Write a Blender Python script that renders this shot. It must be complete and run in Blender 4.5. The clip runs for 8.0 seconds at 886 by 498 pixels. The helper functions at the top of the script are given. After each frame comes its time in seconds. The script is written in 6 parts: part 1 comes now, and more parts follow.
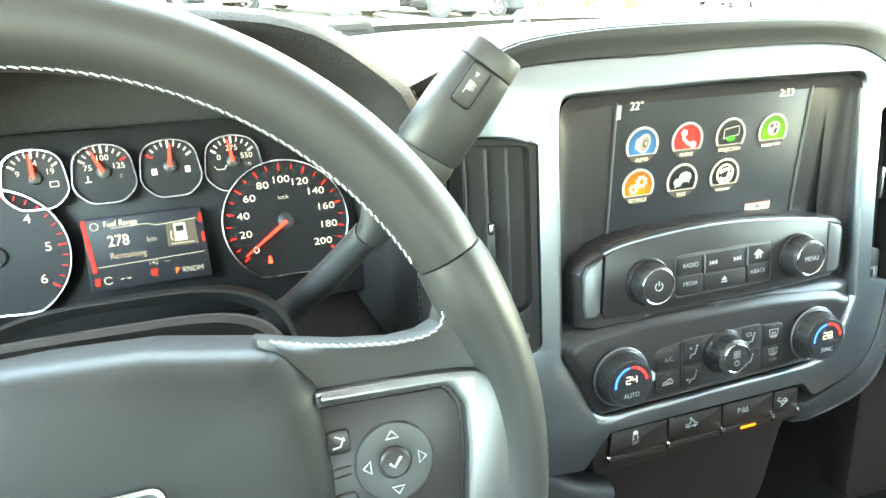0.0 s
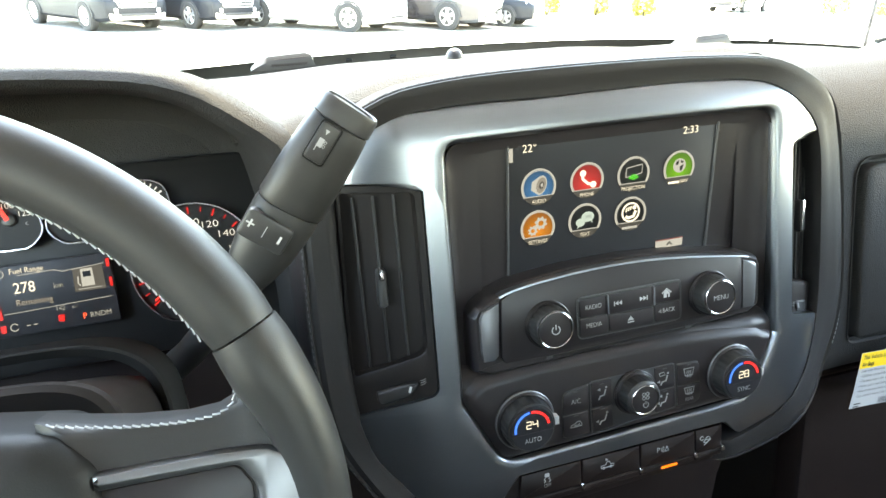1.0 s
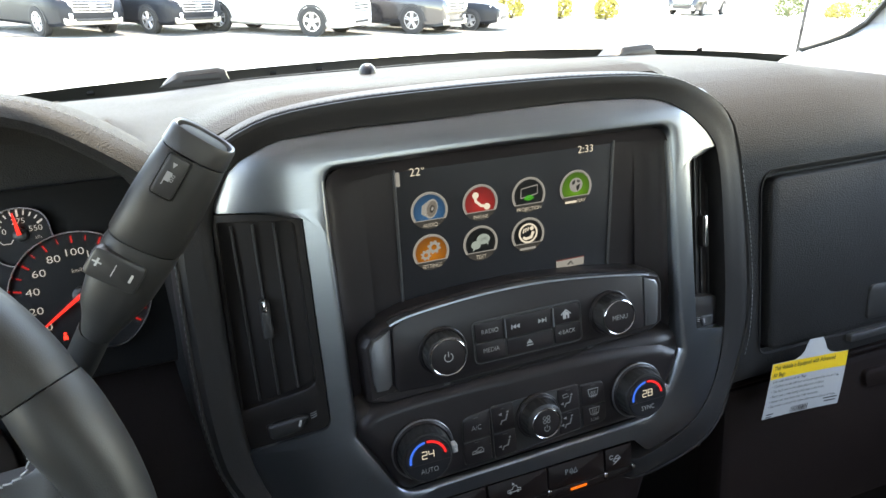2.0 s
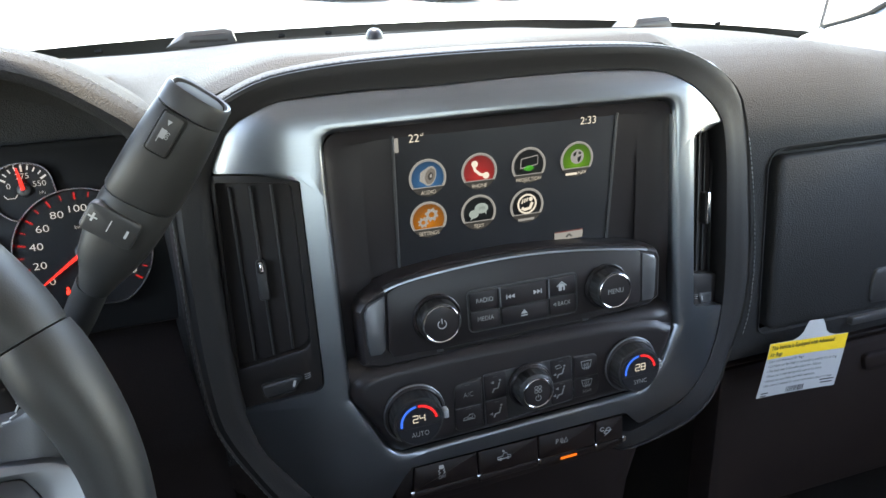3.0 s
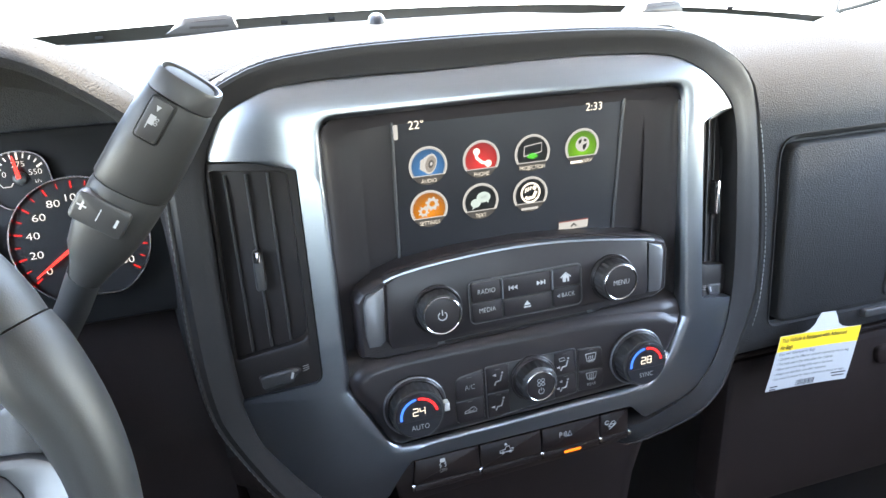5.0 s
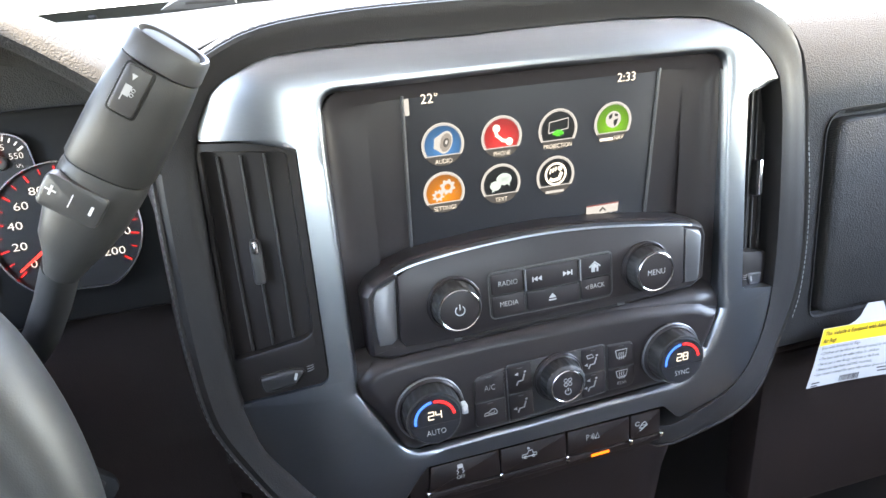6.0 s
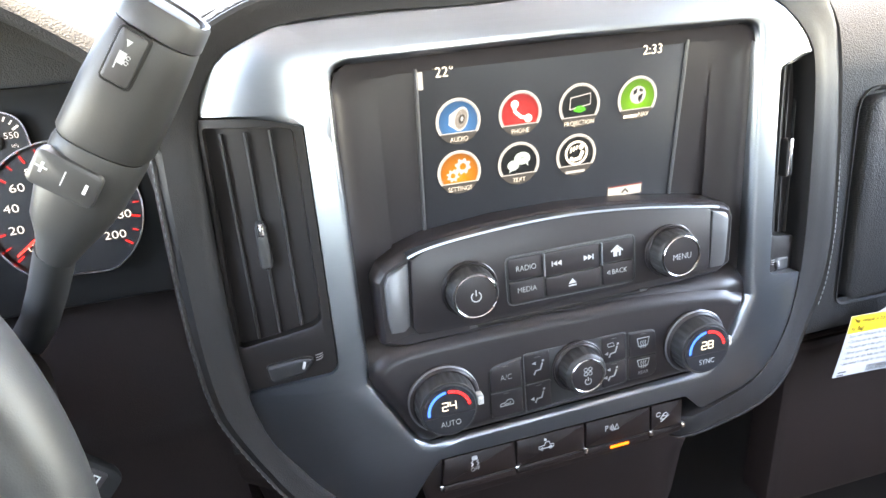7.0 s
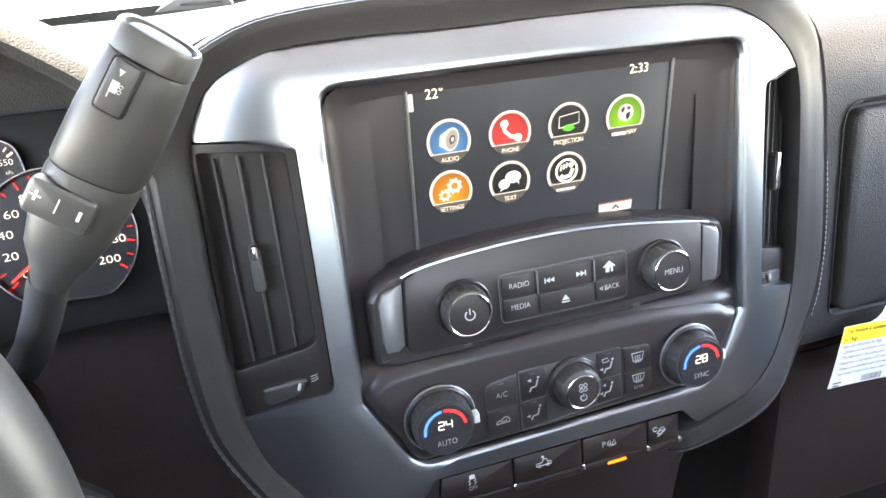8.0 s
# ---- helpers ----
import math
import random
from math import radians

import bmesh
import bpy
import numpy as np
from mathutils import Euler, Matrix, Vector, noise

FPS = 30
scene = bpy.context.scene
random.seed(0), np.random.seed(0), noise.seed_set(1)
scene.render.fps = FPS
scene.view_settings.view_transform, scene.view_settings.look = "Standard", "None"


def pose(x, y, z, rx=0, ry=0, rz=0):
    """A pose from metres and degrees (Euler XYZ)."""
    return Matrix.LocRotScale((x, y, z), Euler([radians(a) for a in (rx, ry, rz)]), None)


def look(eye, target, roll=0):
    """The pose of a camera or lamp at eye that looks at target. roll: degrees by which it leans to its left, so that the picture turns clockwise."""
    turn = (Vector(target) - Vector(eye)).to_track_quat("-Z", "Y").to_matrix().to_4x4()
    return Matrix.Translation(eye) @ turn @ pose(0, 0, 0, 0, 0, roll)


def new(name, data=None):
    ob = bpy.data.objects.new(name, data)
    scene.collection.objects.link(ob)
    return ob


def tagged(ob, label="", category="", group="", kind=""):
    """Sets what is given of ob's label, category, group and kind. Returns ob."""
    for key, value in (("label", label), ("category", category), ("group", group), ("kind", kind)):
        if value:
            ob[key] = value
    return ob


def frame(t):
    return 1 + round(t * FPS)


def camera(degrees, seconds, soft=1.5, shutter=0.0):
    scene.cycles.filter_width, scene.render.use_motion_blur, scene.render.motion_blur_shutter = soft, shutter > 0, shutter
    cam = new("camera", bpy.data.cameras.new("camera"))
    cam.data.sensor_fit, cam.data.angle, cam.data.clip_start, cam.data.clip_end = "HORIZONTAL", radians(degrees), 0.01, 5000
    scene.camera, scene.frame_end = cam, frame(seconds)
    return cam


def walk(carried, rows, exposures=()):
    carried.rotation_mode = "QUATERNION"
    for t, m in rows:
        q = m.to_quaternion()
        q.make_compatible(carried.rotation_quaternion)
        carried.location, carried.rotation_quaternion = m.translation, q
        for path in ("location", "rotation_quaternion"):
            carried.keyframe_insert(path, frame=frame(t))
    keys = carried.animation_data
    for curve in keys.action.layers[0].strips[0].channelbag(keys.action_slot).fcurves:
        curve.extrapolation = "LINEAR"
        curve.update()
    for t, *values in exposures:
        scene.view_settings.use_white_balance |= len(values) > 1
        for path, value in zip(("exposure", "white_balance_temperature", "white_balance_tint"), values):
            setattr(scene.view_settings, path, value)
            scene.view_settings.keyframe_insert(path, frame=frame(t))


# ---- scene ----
cam = camera(72.6, 8.0)
PATH = [
    (0, (-0.352, -0.398, 1.526), (0.173, 1.343, 0.693), -1.3),
    (0.3, (-0.334, -0.407, 1.527), (0.248, 1.308, 0.68), 0.5),
    (0.5, (-0.313, -0.414, 1.532), (0.268, 1.303, 0.688), 0.2),
    (0.7, (-0.307, -0.416, 1.533), (0.196, 1.333, 0.704), -0.4),
    (1, (-0.259, -0.412, 1.547), (0.226, 1.354, 0.744), -2.6),
    (1.2, (-0.23, -0.41, 1.552), (0.281, 1.356, 0.764), -2.5),
    (1.5, (-0.214, -0.405, 1.556), (0.352, 1.347, 0.775), -3.2),
    (1.7, (-0.205, -0.408, 1.556), (0.376, 1.338, 0.771), -3.1),
    (2.8, (-0.183, -0.419, 1.552), (0.355, 1.302, 0.687), -1.0),
    (3, (-0.184, -0.419, 1.552), (0.343, 1.299, 0.672), -1.3),
    (3.5, (-0.183, -0.422, 1.553), (0.342, 1.296, 0.675), -1.6),
    (4, (-0.184, -0.422, 1.554), (0.34, 1.298, 0.678), -1.5),
    (4.5, (-0.183, -0.418, 1.551), (0.339, 1.296, 0.662), -1.2),
    (4.7, (-0.181, -0.415, 1.549), (0.335, 1.297, 0.653), -1.2),
    (5.8, (-0.163, -0.386, 1.536), (0.276, 1.322, 0.592), -3.0),
    (6, (-0.17, -0.373, 1.528), (0.289, 1.329, 0.583), -2.5),
    (6.5, (-0.165, -0.359, 1.519), (0.272, 1.337, 0.553), -3.3),
    (7, (-0.172, -0.355, 1.516), (0.264, 1.333, 0.535), -2.8),
    (7.5, (-0.174, -0.352, 1.515), (0.291, 1.337, 0.551), -2.9),
    (8, (-0.17, -0.357, 1.519), (0.286, 1.351, 0.584), -3.6),
]
walk(cam, [(t, look(eye, target, roll)) for t, eye, target, roll in PATH],
     [(0, 6.94, 10100, -6), (0.3, 6.48, 10100, -5), (0.5, 6.13, 10000, -4), (0.7, 5.95, 10000, 1), (1, 5.68, 9700, 7), (1.5, 4.73, 9300, 12), (1.7, 4.68, 9200, 12), (2.8, 4.73, 8700, 13), (3.2, 5.18, 8400, 13), (3.6, 5.82, 8250, 14), (4.7, 5.94, 8250, 14), (5.8, 6.10, 8700, 16), (7, 6.62, 9250, 17), (8, 6.60, 9350, 17)])

# ---- daylight ----
world = bpy.data.worlds.new("sky")
scene.world = world
world.use_nodes = True
wn = world.node_tree
wn.nodes.clear()
sky = wn.nodes.new("ShaderNodeTexSky")
sky.sky_type, sky.sun_disc = "NISHITA", False
SUN_HIGH, SUN_TURN = radians(70), radians(16)
sky.sun_elevation, sky.sun_rotation = SUN_HIGH, SUN_TURN
sky.air_density, sky.dust_density = 1.0, 0.5
bg = wn.nodes.new("ShaderNodeBackground")
bg.inputs[1].default_value = 0.15
wout = wn.nodes.new("ShaderNodeOutputWorld")
wn.links.new(sky.outputs[0], bg.inputs[0])
wn.links.new(bg.outputs[0], wout.inputs[0])
sun = new("sun", bpy.data.lights.new("sun", "SUN"))
sun.data.energy, sun.data.angle, sun.data.color = 1.15, radians(0.6), (1.0, 0.972, 0.93)
sun_from = Vector((math.sin(SUN_TURN) * math.cos(SUN_HIGH), math.cos(SUN_TURN) * math.cos(SUN_HIGH), math.sin(SUN_HIGH)))
sun.matrix_world = look(sun_from * 50, (0, 0, 0))

# ---- materials ----


def material(name, colour, rough=0.5, metal=0.0, grain=0.0, scale=400.0, vary=0.12, kind="noise", spec=0.5, coat=0.0, soil=6.0):
    """A surface with its colour varied at two scales and a fine relief. scale: pieces of grain in a metre."""
    m = bpy.data.materials.new(name)
    m.use_nodes = True
    nt = m.node_tree
    b = nt.nodes["Principled BSDF"]
    b.inputs["Metallic"].default_value = metal
    b.inputs["Specular IOR Level"].default_value = spec
    b.inputs["Coat Weight"].default_value = coat
    tc = nt.nodes.new("ShaderNodeTexCoord")
    big = nt.nodes.new("ShaderNodeTexNoise")
    big.inputs["Scale"].default_value, big.inputs["Detail"].default_value = soil, 4.0
    nt.links.new(tc.outputs["Object"], big.inputs["Vector"])
    fine = nt.nodes.new("ShaderNodeTexVoronoi" if kind == "leather" else "ShaderNodeTexNoise")
    fine.inputs["Scale"].default_value = scale
    src = tc.outputs["Object"]
    if kind == "brushed":
        mp = nt.nodes.new("ShaderNodeMapping")
        mp.inputs["Scale"].default_value = (0.02, 1.0, 1.0)
        nt.links.new(src, mp.inputs["Vector"])
        src = mp.outputs["Vector"]
    if kind == "leather":
        warp = nt.nodes.new("ShaderNodeTexNoise")
        warp.inputs["Scale"].default_value = scale * 0.5
        nt.links.new(src, warp.inputs["Vector"])
        add = nt.nodes.new("ShaderNodeMixRGB")
        add.blend_type = "ADD"
        add.inputs[0].default_value = 0.8 / scale
        nt.links.new(src, add.inputs[1])
        nt.links.new(warp.outputs[1], add.inputs[2])
        src = add.outputs[0]
    nt.links.new(src, fine.inputs["Vector"])
    mixed = nt.nodes.new("ShaderNodeMath")
    mixed.operation = "MULTIPLY_ADD"
    nt.links.new(fine.outputs[0], mixed.inputs[0])
    mixed.inputs[1].default_value = 0.35
    nt.links.new(big.outputs[0], mixed.inputs[2])
    ramp = nt.nodes.new("ShaderNodeMapRange")
    ramp.inputs["From Min"].default_value, ramp.inputs["From Max"].default_value = 0.35, 1.0
    ramp.inputs["To Min"].default_value, ramp.inputs["To Max"].default_value = 1.0 - vary, 1.0 + vary
    nt.links.new(mixed.outputs[0], ramp.inputs["Value"])
    mul = nt.nodes.new("ShaderNodeVectorMath")
    mul.operation = "SCALE"
    mul.inputs[0].default_value = colour
    nt.links.new(ramp.outputs[0], mul.inputs["Scale"])
    nt.links.new(mul.outputs[0], b.inputs["Base Color"])
    rr = nt.nodes.new("ShaderNodeMapRange")
    rr.inputs["From Min"].default_value, rr.inputs["From Max"].default_value = 0.3, 0.7
    rr.inputs["To Min"].default_value, rr.inputs["To Max"].default_value = rough * 0.9, min(1.0, rough * 1.12)
    nt.links.new(big.outputs[0], rr.inputs["Value"])
    nt.links.new(rr.outputs[0], b.inputs["Roughness"])
    if grain:
        bump = nt.nodes.new("ShaderNodeBump")
        bump.inputs["Strength"].default_value, bump.inputs["Distance"].default_value = grain, 0.6 / scale
        nt.links.new(fine.outputs[0], bump.inputs["Height"])
        nt.links.new(bump.outputs[0], b.inputs["Normal"])
    return m


def glow(name, colour, strength, base=(0.01, 0.01, 0.01), radius=0.0):
    """A lit mark on a display or a lamp; with a radius its light falls off from the middle."""
    m = bpy.data.materials.new(name)
    m.use_nodes = True
    b = m.node_tree.nodes["Principled BSDF"]
    b.inputs["Base Color"].default_value = (*base, 1)
    b.inputs["Roughness"].default_value = 0.35
    b.inputs["Specular IOR Level"].default_value = 0.12
    b.inputs["Emission Color"].default_value = (*colour, 1)
    b.inputs["Emission Strength"].default_value = strength
    if radius:
        nt = m.node_tree
        tc = nt.nodes.new("ShaderNodeTexCoord")
        ln = nt.nodes.new("ShaderNodeVectorMath")
        ln.operation = "DISTANCE"
        ln.inputs[1].default_value = (0.0, -0.003, 0.0)
        nt.links.new(tc.outputs["Object"], ln.inputs[0])
        mr = nt.nodes.new("ShaderNodeMapRange")
        mr.inputs["From Max"].default_value = radius
        mr.inputs["To Min"].default_value, mr.inputs["To Max"].default_value = strength * 1.5, strength * 0.45
        nt.links.new(ln.outputs["Value"], mr.inputs["Value"])
        nt.links.new(mr.outputs[0], b.inputs["Emission Strength"])
    return m


def glass_material(name, tint=(1, 1, 1), rough=0.0):
    m = bpy.data.materials.new(name)
    m.use_nodes = True
    nt = m.node_tree
    nt.nodes.clear()
    out = nt.nodes.new("ShaderNodeOutputMaterial")
    mix = nt.nodes.new("ShaderNodeMixShader")
    tr = nt.nodes.new("ShaderNodeBsdfTransparent")
    tr.inputs[0].default_value = (*tint, 1)
    gl = nt.nodes.new("ShaderNodeBsdfGlossy")
    gl.inputs["Roughness"].default_value = rough
    lw = nt.nodes.new("ShaderNodeLayerWeight")
    pw = nt.nodes.new("ShaderNodeMath")
    pw.operation = "POWER"
    pw.inputs[1].default_value = 5.0
    nt.links.new(lw.outputs["Facing"], pw.inputs[0])
    fr = nt.nodes.new("ShaderNodeMath")
    fr.operation = "MULTIPLY_ADD"
    fr.inputs[1].default_value, fr.inputs[2].default_value = 0.9, 0.04
    nt.links.new(pw.outputs[0], fr.inputs[0])
    nt.links.new(fr.outputs[0], mix.inputs[0])
    nt.links.new(tr.outputs[0], mix.inputs[1])
    nt.links.new(gl.outputs[0], mix.inputs[2])
    nt.links.new(mix.outputs[0], out.inputs[0])
    return m


DASH = material("dash_soft_touch", (0.0245, 0.0243, 0.0245), 0.62, grain=0.7, spec=0.1, scale=850, vary=0.1, kind="leather")
BROW = material("brow_soft_touch", (0.0200, 0.0189, 0.0194), 0.56, grain=0.22, spec=0.2, scale=1300, vary=0.1, kind="leather")
LEATHER = material("wheel_leather", (0.020, 0.0197, 0.0192), 0.47, grain=0.08, scale=1600, spec=0.34, vary=0.12, kind="leather")
PLASTIC = material("black_plastic", (0.025, 0.0247, 0.025), 0.46, grain=0.12, scale=1500, vary=0.1)
SATIN_BLACK = material("satin_black_panel", (0.0212, 0.0180, 0.0190), 0.36, spec=0.30, grain=0.05, scale=1800, vary=0.08)
VENT = material("vent_plastic", (0.0145, 0.0122, 0.0118), 0.5, spec=0.20, grain=0.1, scale=1500, vary=0.1)
HARD = material("dark_trim_plastic", (0.037, 0.0362, 0.0365), 0.5, grain=0.25, scale=900, vary=0.12)
SILVER = material("satin_silver", (0.262, 0.284, 0.312), 0.32, metal=1.0, grain=0.06, scale=700, vary=0.05, kind="brushed")
GREY_SILVER = material("grey_satin_cap", (0.17, 0.174, 0.182), 0.45, metal=0.75, grain=0.05, scale=700, vary=0.05, kind="brushed")
SPOKE = material("spoke_silver", (0.2, 0.204, 0.212), 0.4, metal=1.0, grain=0.05, scale=700, vary=0.05, kind="brushed")
CHROME = material("chrome", (0.62, 0.62, 0.64), 0.17, metal=1.0, vary=0.03)
GLOSS = material("display_black", (0.021, 0.0212, 0.024), 0.42, vary=0.05, spec=0.16)
CAP_DARK = material("matt_black_recess", (0.012, 0.012, 0.012), 0.7, spec=0.12, grain=0.1, scale=1500, vary=0.1)
LENS = material("gauge_face", (0.009, 0.0088, 0.0088), 0.45, grain=0.05, scale=1500, spec=0.18)
MARK = material("white_print", (0.42, 0.425, 0.42), 0.5, vary=0.05)
DIM_MARK = material("grey_print", (0.28, 0.285, 0.285), 0.5, vary=0.05)
THREAD = material("grey_thread", (0.32, 0.325, 0.33), 0.7, grain=0.4, scale=2500, vary=0.15)
DARK_THREAD = material("dark_thread", (0.2, 0.202, 0.205), 0.7, grain=0.4, scale=2500, vary=0.15)
GLASS = glass_material("windscreen_glass", (0.70, 0.73, 0.72))
FRIT = material("windscreen_frit", (0.022, 0.025, 0.023), 0.5, vary=0.1, spec=0.25)
LEVER_SKIN = material("lever_soft_plastic", (0.021, 0.0207, 0.0207), 0.5, grain=0.14, scale=1500, spec=0.35, vary=0.1)
RIM_LINE = material("panel_edge_plastic", (0.05, 0.05, 0.052), 0.38, vary=0.08)
LINER = material("light_grey_trim", (0.58, 0.565, 0.57), 0.8, grain=0.35, scale=900, vary=0.08)
PILLAR = material("pillar_cloth", (0.27, 0.29, 0.31), 0.85, grain=0.35, scale=900, vary=0.08)
LOWER_HARD = material("lower_dash_plastic", (0.0195, 0.0135, 0.0125), 0.55, grain=0.35, scale=900, vary=0.12, spec=0.12)
SWITCH = material("switch_black_plastic", (0.0148, 0.0096, 0.0090), 0.45, grain=0.1, scale=1500, vary=0.1, spec=0.25)
TAN = material("tan_cloth", (0.065, 0.044, 0.032), 0.85, grain=0.4, scale=700, vary=0.15)
FLOOR = material("brown_carpet", (0.017, 0.012, 0.009), 0.95, grain=0.6, scale=700, vary=0.25)
CARPET = material("bulkhead_carpet", (0.095, 0.066, 0.058), 0.95, grain=0.6, scale=700, vary=0.25)

# ---- building helpers ----


def part(name, bm, mat, parent=None, label="", smooth=True, m=None):
    """Links a bmesh as one mesh object, under a thing or a part."""
    me = bpy.data.meshes.new(name)
    bmesh.ops.recalc_face_normals(bm, faces=bm.faces)
    bm.to_mesh(me)
    bm.free()
    me.materials.append(mat)
    if smooth:
        for p in me.polygons:
            p.use_smooth = len(p.vertices) <= 6
        me.set_sharp_from_angle(angle=radians(38))
    ob = new(name, me)
    if parent is not None:
        ob.parent = parent
    if m is not None:
        ob.matrix_basis = m
    if label:
        ob["label"] = label
    return ob


def thing(name, m, label, category, group="", kind=""):
    ob = new(name)
    ob.empty_display_size = 0.02
    ob.matrix_basis = m
    return tagged(ob, label, category, group, kind)


def rounded(pts, radii, seg=5):
    """A closed outline with its corners rounded; every corner gives seg + 1 points."""
    out = []
    n = len(pts)
    for i, p in enumerate(pts):
        p = Vector(p)
        a, b = Vector(pts[i - 1]) - p, Vector(pts[(i + 1) % n]) - p
        r = radii[i] if isinstance(radii, (list, tuple)) else radii
        la, lb = a.length, b.length
        a, b = a.normalized(), b.normalized()
        half = a.angle(b, math.pi) / 2
        d = min(r / max(math.tan(half), 1e-3), la * 0.49, lb * 0.49)
        s, e = p + a * d, p + b * d
        for k in range(seg + 1):
            f = k / seg
            out.append(tuple((s * (1 - f) + p * f) * (1 - f) + (p * (1 - f) + e * f) * f))
    return out


def box_outline(w, h, r, seg=4, cx=0.0, cy=0.0):
    return rounded([(cx - w / 2, cy - h / 2), (cx + w / 2, cy - h / 2), (cx + w / 2, cy + h / 2), (cx - w / 2, cy + h / 2)], r, seg)


def inset(pts, d):
    """The closed outline moved inwards by d (outwards: minus), whichever way it runs."""
    n = len(pts)
    area = sum(pts[i][0] * pts[(i + 1) % n][1] - pts[(i + 1) % n][0] * pts[i][1] for i in range(n))
    sgn = 1 if area > 0 else -1
    out = []
    for i in range(n):
        a, b = Vector(pts[i - 1][:2]), Vector(pts[(i + 1) % n][:2])
        t = (b - a)
        t = t.normalized() if t.length > 1e-9 else Vector((1, 0))
        out.append((pts[i][0] - t.y * d * sgn, pts[i][1] + t.x * d * sgn))
    return out


def mitre(pts, d):
    """A simple polygon with each side moved inwards by d."""
    n = len(pts)
    area = sum(pts[i][0] * pts[(i + 1) % n][1] - pts[(i + 1) % n][0] * pts[i][1] for i in range(n))
    sg = 1 if area > 0 else -1
    out = []
    for i in range(n):
        p = Vector(pts[i])
        a, b = (p - Vector(pts[i - 1])).normalized(), (Vector(pts[(i + 1) % n]) - p).normalized()
        na, nb = Vector((-a.y, a.x)) * sg, Vector((-b.y, b.x)) * sg
        out.append(tuple(p + (na + nb) * d / (1 + na.dot(nb))))
    return out


def rings(loops, closed=True, cap_first=False, cap_last=True, bm=None):
    """Skins loops of 3D points, each with the same number of points."""
    bm = bm or bmesh.new()
    vs = [[bm.verts.new(p) for p in loop] for loop in loops]
    n = len(loops[0])
    for a, b in zip(vs, vs[1:]):
        for i in range(n if closed else n - 1):
            j = (i + 1) % n
            bm.faces.new((a[i], a[j], b[j], b[i]))
    if cap_first:
        bm.faces.new(vs[0][::-1])
    if cap_last:
        bm.faces.new(vs[-1])
    return bm


def slab(pts, w0, w1, bevel=0.001, bm=None):
    """A plate over the closed outline, from depth w0 to w1, with its front edge rounded."""
    b = min(bevel, abs(w1 - w0) * 0.9)
    sg = 1 if w1 > w0 else -1
    loops = [[(*p, w0) for p in pts], [(*p, w1 - sg * b) for p in pts]]
    for f, g in ((0.3, 0.7), (1.0, 1.0)):
        loops.append([(*p, w1 - sg * b * (1 - g)) for p in inset(pts, b * f)])
    return rings(loops, bm=bm)


def circle(r, n=40, cx=0.0, cy=0.0, a0=0.0, a1=2 * math.pi):
    full = abs(a1 - a0 - 2 * math.pi) < 1e-6
    return [(cx + r * math.cos(a0 + (a1 - a0) * k / (n if full else n - 1)), cy + r * math.sin(a0 + (a1 - a0) * k / (n if full else n - 1))) for k in range(n)]


def turned(profile, n=40, cap_last=True, bm=None, cx=0.0, cy=0.0):
    """A body of revolution about the local z axis from (radius, height) pairs."""
    return rings([[(*p, h) for p in circle(r, n, cx, cy)] for r, h in profile], cap_last=cap_last, bm=bm)


def box(cx, cy, cz, sx, sy, sz, bevel=0.0, bm=None):
    bm = bm or bmesh.new()
    if bevel:
        return slab(box_outline(sx, sy, bevel, 3, cx, cy), cz - sz / 2, cz + sz / 2, bevel, bm)
    v = [bm.verts.new((cx + sx / 2 * i, cy + sy / 2 * j, cz + sz / 2 * k)) for i in (-1, 1) for j in (-1, 1) for k in (-1, 1)]
    for f in ((0, 1, 3, 2), (4, 6, 7, 5), (0, 4, 5, 1), (2, 3, 7, 6), (0, 2, 6, 4), (1, 5, 7, 3)):
        bm.faces.new([v[i] for i in f])
    return bm


def tube(path, radius, n=10, closed=False, bm=None, caps=True):
    """A round bar along a path of 3D points; radius may be a list."""
    bm = bm or bmesh.new()
    P = [Vector(p) for p in path]
    m = len(P)
    loops = []
    up = Vector((0, 0, 1))
    for i, p in enumerate(P):
        a = P[i - 1] if (i or closed) else p
        b = P[(i + 1) % m] if (i < m - 1 or closed) else p
        t = (b - a).normalized()
        s = t.cross(up)
        if s.length < 0.05:
            s = t.cross(Vector((0, 1, 0)))
        s.normalize()
        q = s.cross(t)
        r = radius[i] if isinstance(radius, (list, tuple)) else radius
        loops.append([tuple(p + (s * math.cos(2 * math.pi * k / n) + q * math.sin(2 * math.pi * k / n)) * r) for k in range(n)])
    if closed:
        loops.append(loops[0])
    return rings(loops, cap_first=caps and not closed, cap_last=caps and not closed, bm=bm)


def polyline(pts, n):
    """n points at even steps along a smooth line through pts (Catmull-Rom)."""
    P = [Vector(p) for p in pts]
    P = [2 * P[0] - P[1]] + P + [2 * P[-1] - P[-2]]
    fine = []
    for i in range(1, len(P) - 2):
        for k in range(16):
            f = k / 16
            a, b, c, d = P[i - 1], P[i], P[i + 1], P[i + 2]
            fine.append(0.5 * (2 * b + (c - a) * f + (2 * a - 5 * b + 4 * c - d) * f * f + (3 * b - 3 * c + d - a) * f ** 3))
    fine.append(P[-2])
    s = [0.0]
    for a, b in zip(fine, fine[1:]):
        s.append(s[-1] + (b - a).length)
    out, j = [], 0
    for k in range(n):
        d = s[-1] * k / (n - 1)
        while j < len(s) - 2 and s[j + 1] < d:
            j += 1
        f = (d - s[j]) / max(s[j + 1] - s[j], 1e-9)
        out.append(fine[j].lerp(fine[j + 1], min(1, f)))
    return out


def flat(pts, w=0.0, bm=None):
    bm = bm or bmesh.new()
    bm.faces.new([bm.verts.new((*p, w)) for p in pts])
    return bm


